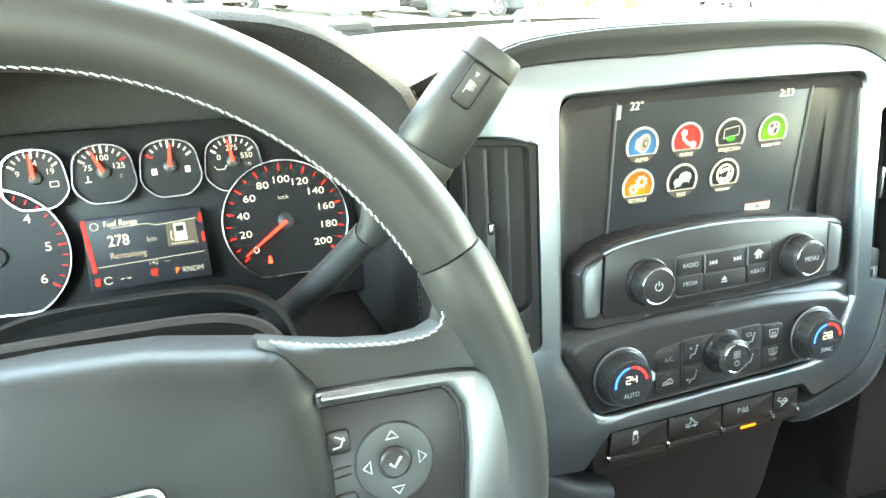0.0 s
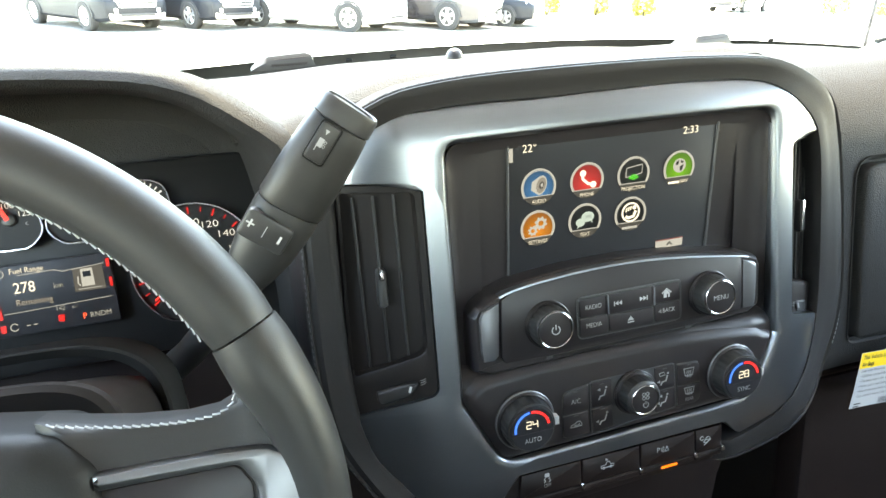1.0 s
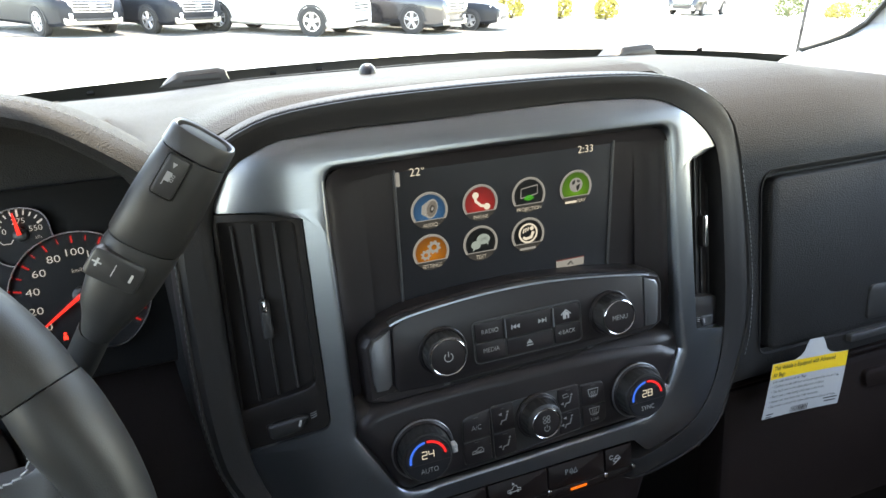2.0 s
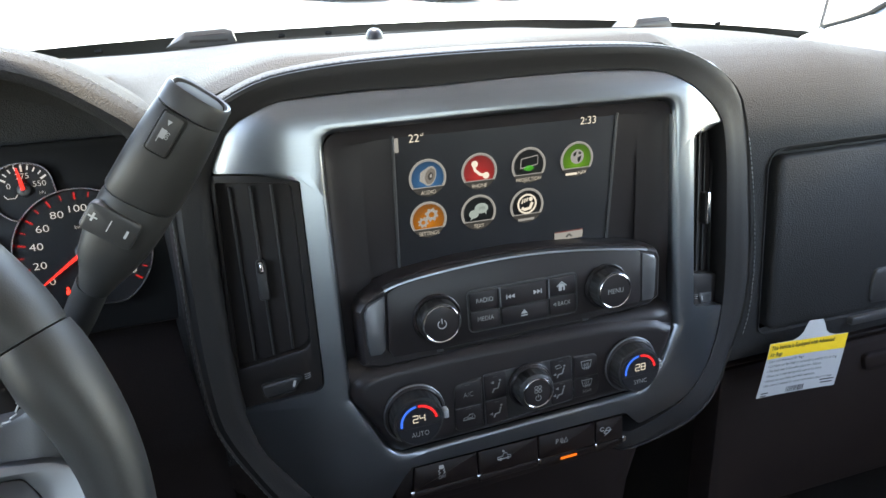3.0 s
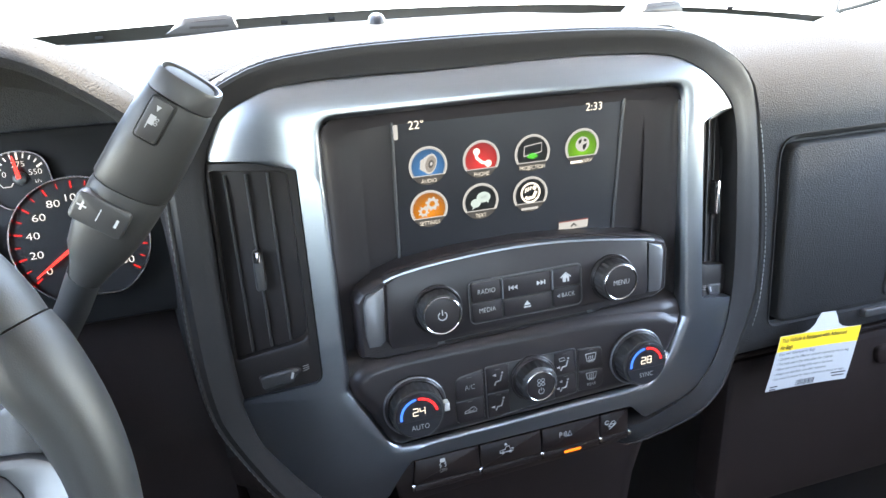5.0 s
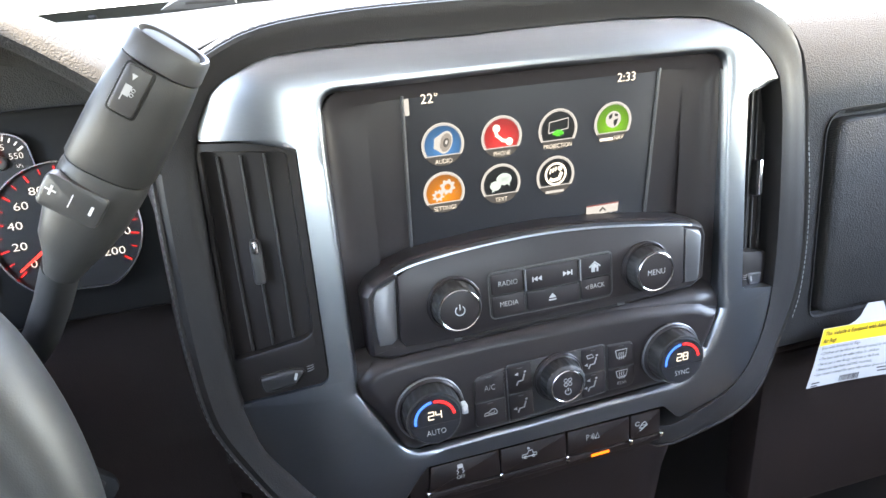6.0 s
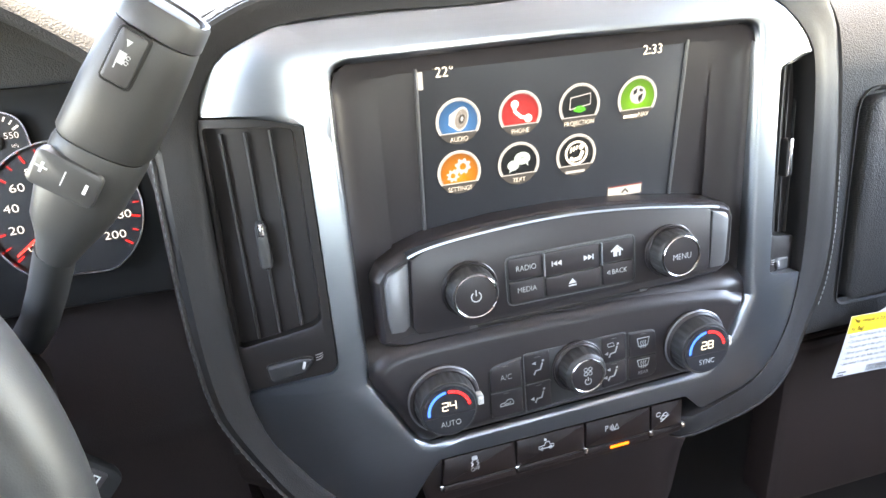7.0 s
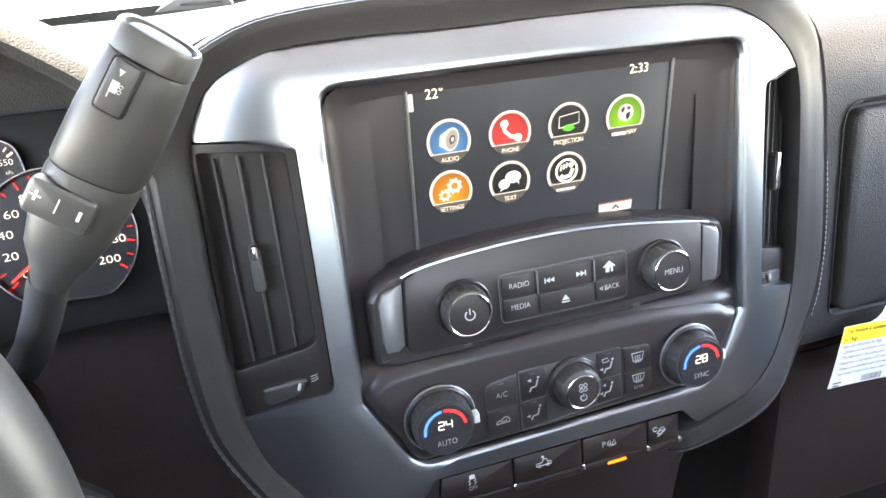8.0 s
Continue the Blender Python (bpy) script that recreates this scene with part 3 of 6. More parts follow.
PR = [20, 20, 6, 18, 18, 6]
part("pocket", rings([pocket_loop(d, g, PR) for d, g in ((0, 0.0), (0.5, 0.26), (1.6, 0.48), (3.6, 0.67), (6.5, 0.80), (10, 0.89), (15, 0.955), (21, 0.988), (28, 1.0))], cap_last=False), SATIN_BLACK, display)
part("pocket_floor", slab(scaled([(-140, -92), (140, -92), (138, 39.0), (-138, 39.0)]), -0.020, -0.01335, 0.0003), SATIN_BLACK, display, smooth=False, m=SCREEN)
glass_outline = scaled(rounded([(-91, -80), (89.5, -80), (92, 37), (-89, 37)], 2, 3))
part("screen", slab(glass_outline, -0.019, -0.013, 0.0006), GLOSS, display, m=SCREEN)
for s, a, b in ((-1, (-91.8, -72), (-89.6, 36)), (1, (90.3, -72), (92.6, 36))):
    part("ridge", tube([(a[0] * mm, a[1] * mm, -0.0127), (b[0] * mm, b[1] * mm, -0.0127)], 0.0012, 8), RIM_LINE, display, m=SCREEN)


# ---- radio and climate controls ----
GLOW_WHITE = glow("display_white", (0.92, 0.95, 0.92), 0.031)
GLOW_GREY = glow("display_grey", (0.72, 0.80, 0.88), 0.01508)
GLOW_MID = glow("display_mid_grey", (0.7, 0.72, 0.75), 0.0084)
GLOW_DARK = glow("display_dark_grey", (0.5, 0.52, 0.55), 0.00306)
GLOW_BLUE = glow("display_blue", (0.035, 0.19, 0.5), 0.01897, radius=0.016)
GLOW_RED = glow("display_red", (0.62, 0.04, 0.045), 0.01792, radius=0.016)
GLOW_GREEN = glow("display_green", (0.13, 0.42, 0.02), 0.01907, radius=0.016)
GLOW_LIME = glow("display_bright_green", (0.05, 0.75, 0.06), 0.02618)
GLOW_ORANGE = glow("display_orange", (0.7, 0.25, 0.015), 0.01632, radius=0.016)
GLOW_PALE = glow("display_pale_blue", (0.55, 0.75, 0.82), 0.01983)
DIAL_BLUE = glow("dial_blue", (0.02, 0.16, 1.0), 0.044)
DIAL_RED = glow("dial_red", (1.0, 0.03, 0.04), 0.0432)
INDICATOR = glow("amber_indicator", (1.0, 0.20, 0.02), 0.045)
RED_NEEDLE = glow("red_needle", (1.0, 0.035, 0.03), 0.07)
RED_TICK = glow("red_tick", (0.8, 0.02, 0.02), 0.03)
GAUGE_WHITE = glow("gauge_white", (0.9, 0.9, 0.88), 0.02, (0.26, 0.26, 0.26))


def strip(pts, width, w, t=0.0003, bm=None):
    """A printed line of a set width along 2D points."""
    bm = bm or bmesh.new()
    n = len(pts)
    L, R = [], []
    for i, p in enumerate(pts):
        a, b = Vector(pts[max(i - 1, 0)]), Vector(pts[min(i + 1, n - 1)])
        d = (b - a).normalized()
        L.append((p[0] - d.y * width / 2, p[1] + d.x * width / 2))
        R.append((p[0] + d.y * width / 2, p[1] - d.x * width / 2))
    for i in range(n - 1):
        plate([L[i], R[i], R[i + 1], L[i + 1]], w, t, bm)
    return bm


def arc(cx, cy, r, a0, a1, n=14):
    return [(cx + r * math.cos(radians(a0 + (a1 - a0) * k / (n - 1))), cy + r * math.sin(radians(a0 + (a1 - a0) * k / (n - 1)))) for k in range(n)]


def knob(parent, u, v, base, body, face, height, name="knob", ring=True, collar=True, ridges=24):
    """A turning knob with a ridged skirt and a bright ring round its face."""
    k = part(name, turned([(base, 0.0), (base, 0.002), (base - 0.0015, 0.0045), (body + 0.001, 0.005)], 44, cap_last=False), SATIN_BLACK, parent, m=pose(u, v, 0.003))
    loops = []
    n = ridges * 4
    for r, h, amp in ((body, 0.004, 0.0), (body, 0.0055, 0.0006), (body - 0.0004, height - 0.004, 0.0006), (body - 0.0010, height - 0.0025, 0.0), (face + 0.0012, height - 0.0010, 0.0)):
        loops.append([((r - (amp if (i // 2) % 2 else 0)) * math.cos(2 * math.pi * i / n), (r - (amp if (i // 2) % 2 else 0)) * math.sin(2 * math.pi * i / n), h) for i in range(n)])
    part("grip", rings(loops), PLASTIC, k)
    if collar:
        part("collar", turned([(base + 0.0002, 0.0025), (base + 0.0005, 0.0032), (base - 0.0003, 0.0038), (base - 0.0008, 0.0034)], 48, cap_last=False), GREY_SILVER if body > 0.02 else SATIN_BLACK, k)
    if ring:
        part("ring", turned([(face + 0.0009, height - 0.0014), (face + 0.0008, height + 0.0001), (face + 0.0002, height + 0.0004), (face - 0.0003, height), (face - 0.0005, height - 0.001)], 44, cap_last=False), CHROME, k, "chrome ring")
    part("cap", turned([(face - 0.0004, height - 0.001), (face - 0.0006, height - 0.0004), (face - 0.002, height - 0.0001), (0.0005, height + 0.0002)], 40), SATIN_BLACK, k)
    return k


radio = thing("radio_panel", STACK, "black radio control panel with two round knobs", "controls")
TOP = [(-119, -78), (-97, -71.5), (-50, -67), (0, -66), (50, -69.5), (105, -77), (118, -80)]
face = scaled([(-113.5, -125), (-110.5, -78.5)] + TOP[1:-1] + [(110.4, -80.5), (111, -122), (109, -126.3), (60, -126.5), (-11, -128.5), (-72, -132), (-110, -131)])
part("face", slab(face, -0.018, 0.004, 0.0022), SATIN_BLACK, radio)
top_line = [(-130.2, -116), (-129.6, -94), (-127, -86), (-119, -78), (-97, -70.6), (-50, -65.9), (0, -64.8), (50, -68.2), (105, -75.8), (119, -79.2), (125.6, -83.5), (127.0, -90), (126.4, -116)]
tl = polyline([(u * mm, v * mm, 0.0) for u, v in top_line], 60)[9:52]
loops = []
for d, w in ((0.0, -0.004), (0.0, 0.0034), (0.0007, 0.0044), (0.0020, 0.0047), (0.0024, 0.0036)):
    row = []
    for i, p in enumerate(tl):
        t = (tl[min(i + 1, len(tl) - 1)] - tl[max(i - 1, 0)]).normalized()
        row.append((p.x + t.y * d, p.y - t.x * d, w))
    loops.append(row)
part("trim_line", rings(loops, closed=False, cap_last=False), SILVER, radio, "silver band along the panel's top edge")
frame_outline = scaled(rounded([(-136, -137), (-135.5, -90), (-130, -82), (-119, -75.4), (-97, -68), (-50, -63.4), (0, -62.3), (50, -65.6), (105, -73), (121, -77), (131, -81), (134.5, -90), (134, -127), (122, -134), (60, -137), (-11, -139), (-72, -141.5), (-120, -142)], [5, 6, 6, 12, 20, 20, 20, 20, 20, 8, 6, 6, 5, 6, 20, 20, 20, 6], 4))
part("surround", rings([[(*p, -0.0300) for p in frame_outline], [(*p, -0.0075) for p in inset(frame_outline, 0.0005)], [(*p, -0.0025) for p in inset(frame_outline, 0.0018)], [(*p, 0.0002) for p in inset(frame_outline, 0.0045)]]), SATIN_BLACK, radio)
for pts in ([(-129.0, -118), (-128.6, -93), (-125.5, -86), (-111.6, -80.6), (-115.0, -124), (-119, -127.5), (-127.5, -127)], [(125.4, -118), (126.2, -90), (123.8, -85), (111.4, -82), (111.8, -125.5), (122.5, -126), (124.5, -124)]):
    part("end_cap", slab(scaled(pts), -0.018, 0.0035, 0.0022), GREY_SILVER, radio, "satin grey metal end cap")
block = scaled(rounded([(-46.5, -121.7), (47.5, -121.7), (47, -88.5), (-46.8, -88.8)], 4, 4))
part("button_rim", slab(inset(block, -0.0012), 0.003, 0.0046, 0.0006), PLASTIC, radio)
part("rim_line", tube([(*p, 0.0046) for p in inset(block, -0.0012)], 0.00045, 6, closed=True), RIM_LINE, radio)
for name, pts in (("radio_button", [(-46, -104.8), (-21.3, -104.4), (-21.3, -89.2), (-46, -89.2)]), ("media_button", [(-46, -121.2), (-21.3, -121.2), (-21.3, -105.4), (-46, -105.8)]), ("skip_button", [(-19.6, -106), (21.2, -106), (21.2, -89.2), (-19.6, -89.2)]), ("eject_button", [(-19.6, -121.2), (21.2, -121.2), (21.2, -107), (-19.6, -107)]), ("home_button", [(23, -104.6), (46.8, -104.6), (46.5, -89), (23, -89)]), ("back_button", [(23, -121.2), (47, -121.2), (46.8, -105.6), (23, -105.6)])):
    bt = part(name, slab(scaled(rounded(pts, 1.6, 3)), 0.003, 0.0056, 0.0006), SATIN_BLACK, radio)
    W = 0.0058
    if name == "radio_button":
        part("print", lettering("RADIO", 0.0056, -0.0335, -0.0970, W), MARK, bt)
    elif name == "media_button":
        part("print", lettering("MEDIA", 0.0056, -0.0335, -0.1125, W), MARK, bt)
    elif name == "back_button":
        bm = lettering("BACK", 0.0054, 0.0358, -0.1122, W)
        part("print", strip(scaled([(26.4, -112.2), (28.4, -110.8), (28.4, -113.6), (26.4, -112.2)]), 0.0004, W, bm=bm), MARK, bt)
    elif name == "home_button":
        bm = strip(scaled([(29.6, -97.2), (34, -93.4), (38.4, -97.2)]), 0.001, W)
        for pts2 in ([(31.2, -101), (31.2, -96.6), (34, -94.4), (34, -101)], [(35.4, -101), (35.4, -95.6), (36.8, -96.6), (36.8, -101)], [(34, -98), (34, -94.4), (35.4, -95.6), (35.4, -98)]):
            plate(scaled(pts2), W, bm=bm)
        part("print", bm, MARK, bt)
    elif name == "eject_button":
        bm = plate(scaled([(-2.9, -114.6), (2.9, -114.6), (0, -111)]), W)
        part("print", plate(scaled([(-2.9, -116.6), (2.9, -116.6), (2.9, -115.6), (-2.9, -115.6)]), W, bm=bm), MARK, bt)
    elif name == "skip_button":
        bm = bmesh.new()
        for c, s in ((-10.4, -1), (11.4, 1)):
            for o in (-2.6, 0.6):
                plate(scaled([(c + s * (o), -96), (c + s * (o + 3.0), -97.9), (c + s * o, -99.8)]), W, bm=bm)
            plate(scaled([(c + s * 3.8, -96), (c + s * 4.6, -96), (c + s * 4.6, -99.8), (c + s * 3.8, -99.8)]), W, bm=bm)
        part("print", bm, MARK, bt)
for u in (-20.45, 22.1):
    part("divider", slab(scaled([(u - 0.7, -105.5), (u + 0.7, -105.5), (u + 0.6, -89.5), (u - 0.6, -89.5)]), 0.003, 0.0068, 0.0005), GREY_SILVER, radio, "raised grey divider")
kn = knob(radio, -0.0735, -0.1045, 0.0192, 0.0170, 0.0140, 0.0165, "power_knob")
bm = strip(arc(0, 0, 0.0033, 125, 415, 18), 0.0007, 0.0170)
part("print", strip([(0, 0.0005), (0, 0.0045)], 0.0007, 0.0170, bm=bm), MARK, kn)
kn = knob(radio, 0.0755, -0.1045, 0.0192, 0.0170, 0.0140, 0.0165, "menu_knob")
part("print", lettering("MENU", 0.0062, 0, 0, 0.0170), MARK, kn)
# disc slot under the radio
slot = part("disc_slot", slab(scaled(rounded([(-70, -135.6), (57, -135.2), (57, -132.6), (-70, -133.2)], 1, 3)), -0.003, 0.0008, 0.0004), VENT, radio)
part("disc_mark", box(-0.0715, -0.1345, 0.0, 0.0055, 0.0018, 0.0024), RIM_LINE, radio)
part("disc_mark", box(0.0580, -0.1330, 0.0, 0.0055, 0.0018, 0.0024), RIM_LINE, radio)

VALLEY = [(-0.1275, -0.016), (-0.1325, -0.0075), (-0.1365, -0.0030), (-0.141, -0.0016), (-0.146, -0.0012), (-0.151, -0.0009), (-0.160, -0.0012)]
part("valley", rings([[(u * mm, v - 0.00005 * abs(u), w - 0.004 * soft(abs(u), 132, 148)) for u in range(-146, 151, 8)] for v, w in VALLEY], closed=False, cap_last=False), SATIN_BLACK, radio, "smooth black web between the two panels")

climate = thing("climate_panel", STACK, "black climate control panel with temperature and fan knobs", "controls")
LOWER = [(-148, -156), (-143, -147), (-126, -138), (-71, -135), (0, -135.5), (60, -137), (126, -144), (141, -151), (150, -160), (135, -194), (119, -211), (94, -215), (-90, -219), (-117, -217), (-132, -190), (-146, -166)]
fl = scaled([tuple(p)[:2] for p in polyline([(u, v, 0) for u, v in LOWER + LOWER[:1]], 72)][:-1])
part("face", rings([[(*p, -0.018) for p in fl], [(*p, -0.0075) for p in fl], [(*p, -0.0050) for p in inset(fl, 0.0012)], [(*p, -0.0018) for p in inset(fl, 0.0035)], [(*p, 0.0010) for p in inset(fl, 0.0065)], [(*p, 0.0026) for p in inset(fl, 0.0095)], [(*p, 0.0030) for p in inset(fl, 0.0120)]]), SATIN_BLACK, climate)
for u, text, word in ((-0.0985, "24", "AUTO"), (0.0990, "28", "SYNC")):
    kn = knob(climate, u, -0.1815, 0.0250, 0.0215, 0.0188, 0.0172, "temperature_knob", ring=False)
    W = 0.0178
    part("display", turned([(0.0186, 0.0168), (0.0182, 0.0174), (0.0008, 0.0176)], 40), GLOSS, kn)
    part("scale_cold", strip(arc(0, 0, 0.0142, 186, 96), 0.0019, W), DIAL_BLUE, kn, "blue arc of light")
    part("scale_hot", strip(arc(0, 0, 0.0142, 90, 8), 0.0019, W), DIAL_RED, kn, "red arc of light")
    bm = bmesh.new()
    SEG = {"a": ((0, 2), (1, 2)), "b": ((1, 2), (1, 1)), "c": ((1, 1), (1, 0)), "d": ((0, 0), (1, 0)), "e": ((0, 1), (0, 0)), "f": ((0, 2), (0, 1)), "g": ((0, 1), (1, 1))}
    for i, ch in enumerate(text):
        for sgm in {"2": "abged", "4": "fgbc", "8": "abcdefg"}[ch]:
            a, b = SEG[sgm]
            q = [((-4.7 + i * 5.4 + x * 3.9) * mm, (0.8 + y * 2.9) * mm) for x, y in (a, b)]
            strip(q, 0.00055, W, bm=bm)
    part("digits", bm, GLOW_WHITE, kn, "lit digits")
    part("print", lettering(word, 0.0060, 0, -0.0098, W), MARK, kn)
    part("divider", strip([(-0.0176, -0.0036), (0.0176, -0.0036)], 0.0004, W), SATIN_BLACK, kn)
    part("pointer", slab(box_outline(0.0042, 0.0070, 0.0008, 3, 0.0236, -0.0012), 0.006, 0.0125, 0.0008), MARK, kn, "white pointer tab")
fan = knob(climate, 0.0025, -0.1800, 0.0195, 0.0165, 0.0122, 0.0175, "fan_knob")
bm = bmesh.new()
for k in range(4):
    strip(arc(0.0024 * math.cos(k * 1.571 + 0.785), 0.0036 + 0.0024 * math.sin(k * 1.571 + 0.785), 0.0014, 0, 360, 10), 0.0005, 0.0180, bm=bm)
strip(arc(0, -0.0042, 0.0024, 125, 415, 14), 0.0006, 0.0180, bm=bm)
strip([(0, -0.0036), (0, -0.0010)], 0.0006, 0.0180, bm=bm)
part("print", bm, DIM_MARK, fan)


def sitting_figure(cx, cy, bm, arrows):
    """The airflow sign: a bent seat line with arrows."""
    W = 0.0046
    strip(scaled([(cx + 3.6, cy + 3.4), (cx + 2.0, cy - 1.6), (cx - 1.6, cy - 2.0), (cx - 3.0, cy - 5.0)]), 0.0011, W, bm=bm)
    for dx, dy in arrows:
        plate(scaled([(cx + dx - 1.6, cy + dy), (cx + dx + 1.2, cy + dy + 1.3), (cx + dx + 1.2, cy + dy - 1.3)]), W, bm=bm)
    plate(scaled([(cx + 3.4, cy + 4.2), (cx + 5.0, cy + 4.6), (cx + 4.8, cy + 6.0), (cx + 3.2, cy + 5.6)]), W, bm=bm)


rim_l = scaled(rounded([(-65.5, -208.5), (-40.5, -208.5), (-39.5, -163.5), (-64, -166.5)], [5, 1, 1, 8], 4))
rim_m = scaled(rounded([(-38.6, -209.8), (43.2, -203.8), (42, -162), (-38.6, -162.2)], 3, 4))
rim_r = scaled(rounded([(44.4, -203.8), (69, -204.2), (67, -165), (44.2, -163.8)], [1, 8, 5, 1], 4))
for r in (rim_l, rim_m, rim_r):
    part("button_rim", slab(r, 0.002, 0.0036, 0.0006), PLASTIC, climate)
part("rim_line", tube([(*p, 0.0037) for p in rim_m], 0.00045, 6, closed=True), RIM_LINE, climate)
for name, pts, rad in (("ac_button", [(-64.5, -186.6), (-41, -186.2), (-40.2, -164.4), (-63.2, -167)], [1, 1, 1, 7]), ("recirculation_button", [(-64.8, -207.6), (-41, -207.6), (-41, -187.4), (-64.5, -187.8)], [4, 1, 1, 1]), ("vent_mode_button", [(-37.8, -185.6), (-18.5, -185.4), (-18.5, -163), (-37.8, -163)], 1.5), ("floor_mode_button", [(-37.8, -208.6), (-18.5, -207.3), (-18.5, -186.4), (-37.8, -186.6)], 1.5), ("defrost_mode_button", [(22.5, -184), (42, -183.4), (41.4, -162.8), (22.5, -162.8)], 1.5), ("mixed_mode_button", [(22.5, -204.6), (42.4, -203.2), (42, -184.4), (22.5, -185)], 1.5), ("defrost_button", [(45, -184), (68, -184.4), (66.4, -166), (45, -164.6)], [1, 1, 4, 1]), ("rear_button", [(45, -203), (68, -203.4), (68, -185.4), (45, -185)], [1, 7, 1, 1])):
    bt = part(name, slab(scaled(rounded(pts, rad, 3)), 0.002, 0.0042, 0.0006), SATIN_BLACK, climate)
    cx, cy = sum(p[0] for p in pts) / 4, sum(p[1] for p in pts) / 4
    W = 0.0046
    bm = bmesh.new()
    if name == "ac_button":
        lettering("A/C", 0.0062, cx * mm, (cy - 0.5) * mm, W, bm=bm)
    elif name == "recirculation_button":
        strip(scaled([(cx - 5.2, cy - 1.6), (cx - 4.6, cy + 0.4), (cx - 1.2, cy + 1.0), (cx + 0.8, cy + 3.0), (cx + 3.6, cy + 2.8), (cx + 5.0, cy + 0.6), (cx + 4.8, cy - 1.4), (cx - 5.2, cy - 1.6)]), 0.0006, W, bm=bm)
        strip(scaled([(cx - 2, cy - 0.4), (cx + 2.6, cy - 0.2), (cx + 2.8, cy + 1.2)]), 0.0005, W, bm=bm)
    elif name == "vent_mode_button":
        sitting_figure(cx, cy - 0.5, bm, [(-2.6, 4.0)])
    elif name == "floor_mode_button":
        sitting_figure(cx, cy - 0.5, bm, [(-5.0, -1.6)])
    elif name == "mixed_mode_button":
        sitting_figure(cx - 2, cy, bm, [(-2.4, 4.2), (-5.0, -2.0)])
    elif name == "defrost_mode_button":
        sitting_figure(cx - 1, cy - 1.6, bm, [(-5.0, -1.6)])
        strip(scaled([(cx - 5.4, cy + 4.6), (cx - 1, cy + 5.2), (cx + 0.4, cy + 2.4), (cx - 4.6, cy + 2.0), (cx - 5.4, cy + 4.6)]), 0.0005, W, bm=bm)
    else:
        up = 0.6 if name == "defrost_button" else 3.0
        top = 4.4 if name == "defrost_button" else 3.4
        strip(scaled([(cx - 5.0, cy + up + top), (cx + 5.0, cy + up + top), (cx + 3.6, cy + up - 2.2), (cx - 3.6, cy + up - 2.2), (cx - 5.0, cy + up + top)]), 0.0006, W, bm=bm)
        for o in (-1.8, 0, 1.8):
            strip(scaled([(cx + o, cy + up - 3.8), (cx + o + 0.5, cy + up - 1.6), (cx + o - 0.4, cy + up + 0.2), (cx + o + 0.2, cy + up + 2.2)]), 0.0005, W, bm=bm)
        if name == "rear_button":
            lettering("REAR", 0.0042, cx * mm, (cy - 4.4) * mm, W, bm=bm)
    part("print", bm, DIM_MARK, bt)
    part("lamp_slot", plate(scaled([(cx - 2, cy + 8.0), (cx + 2, cy + 8.0), (cx + 2, cy + 8.5), (cx - 2, cy + 8.5)]), W), HARD, bt)

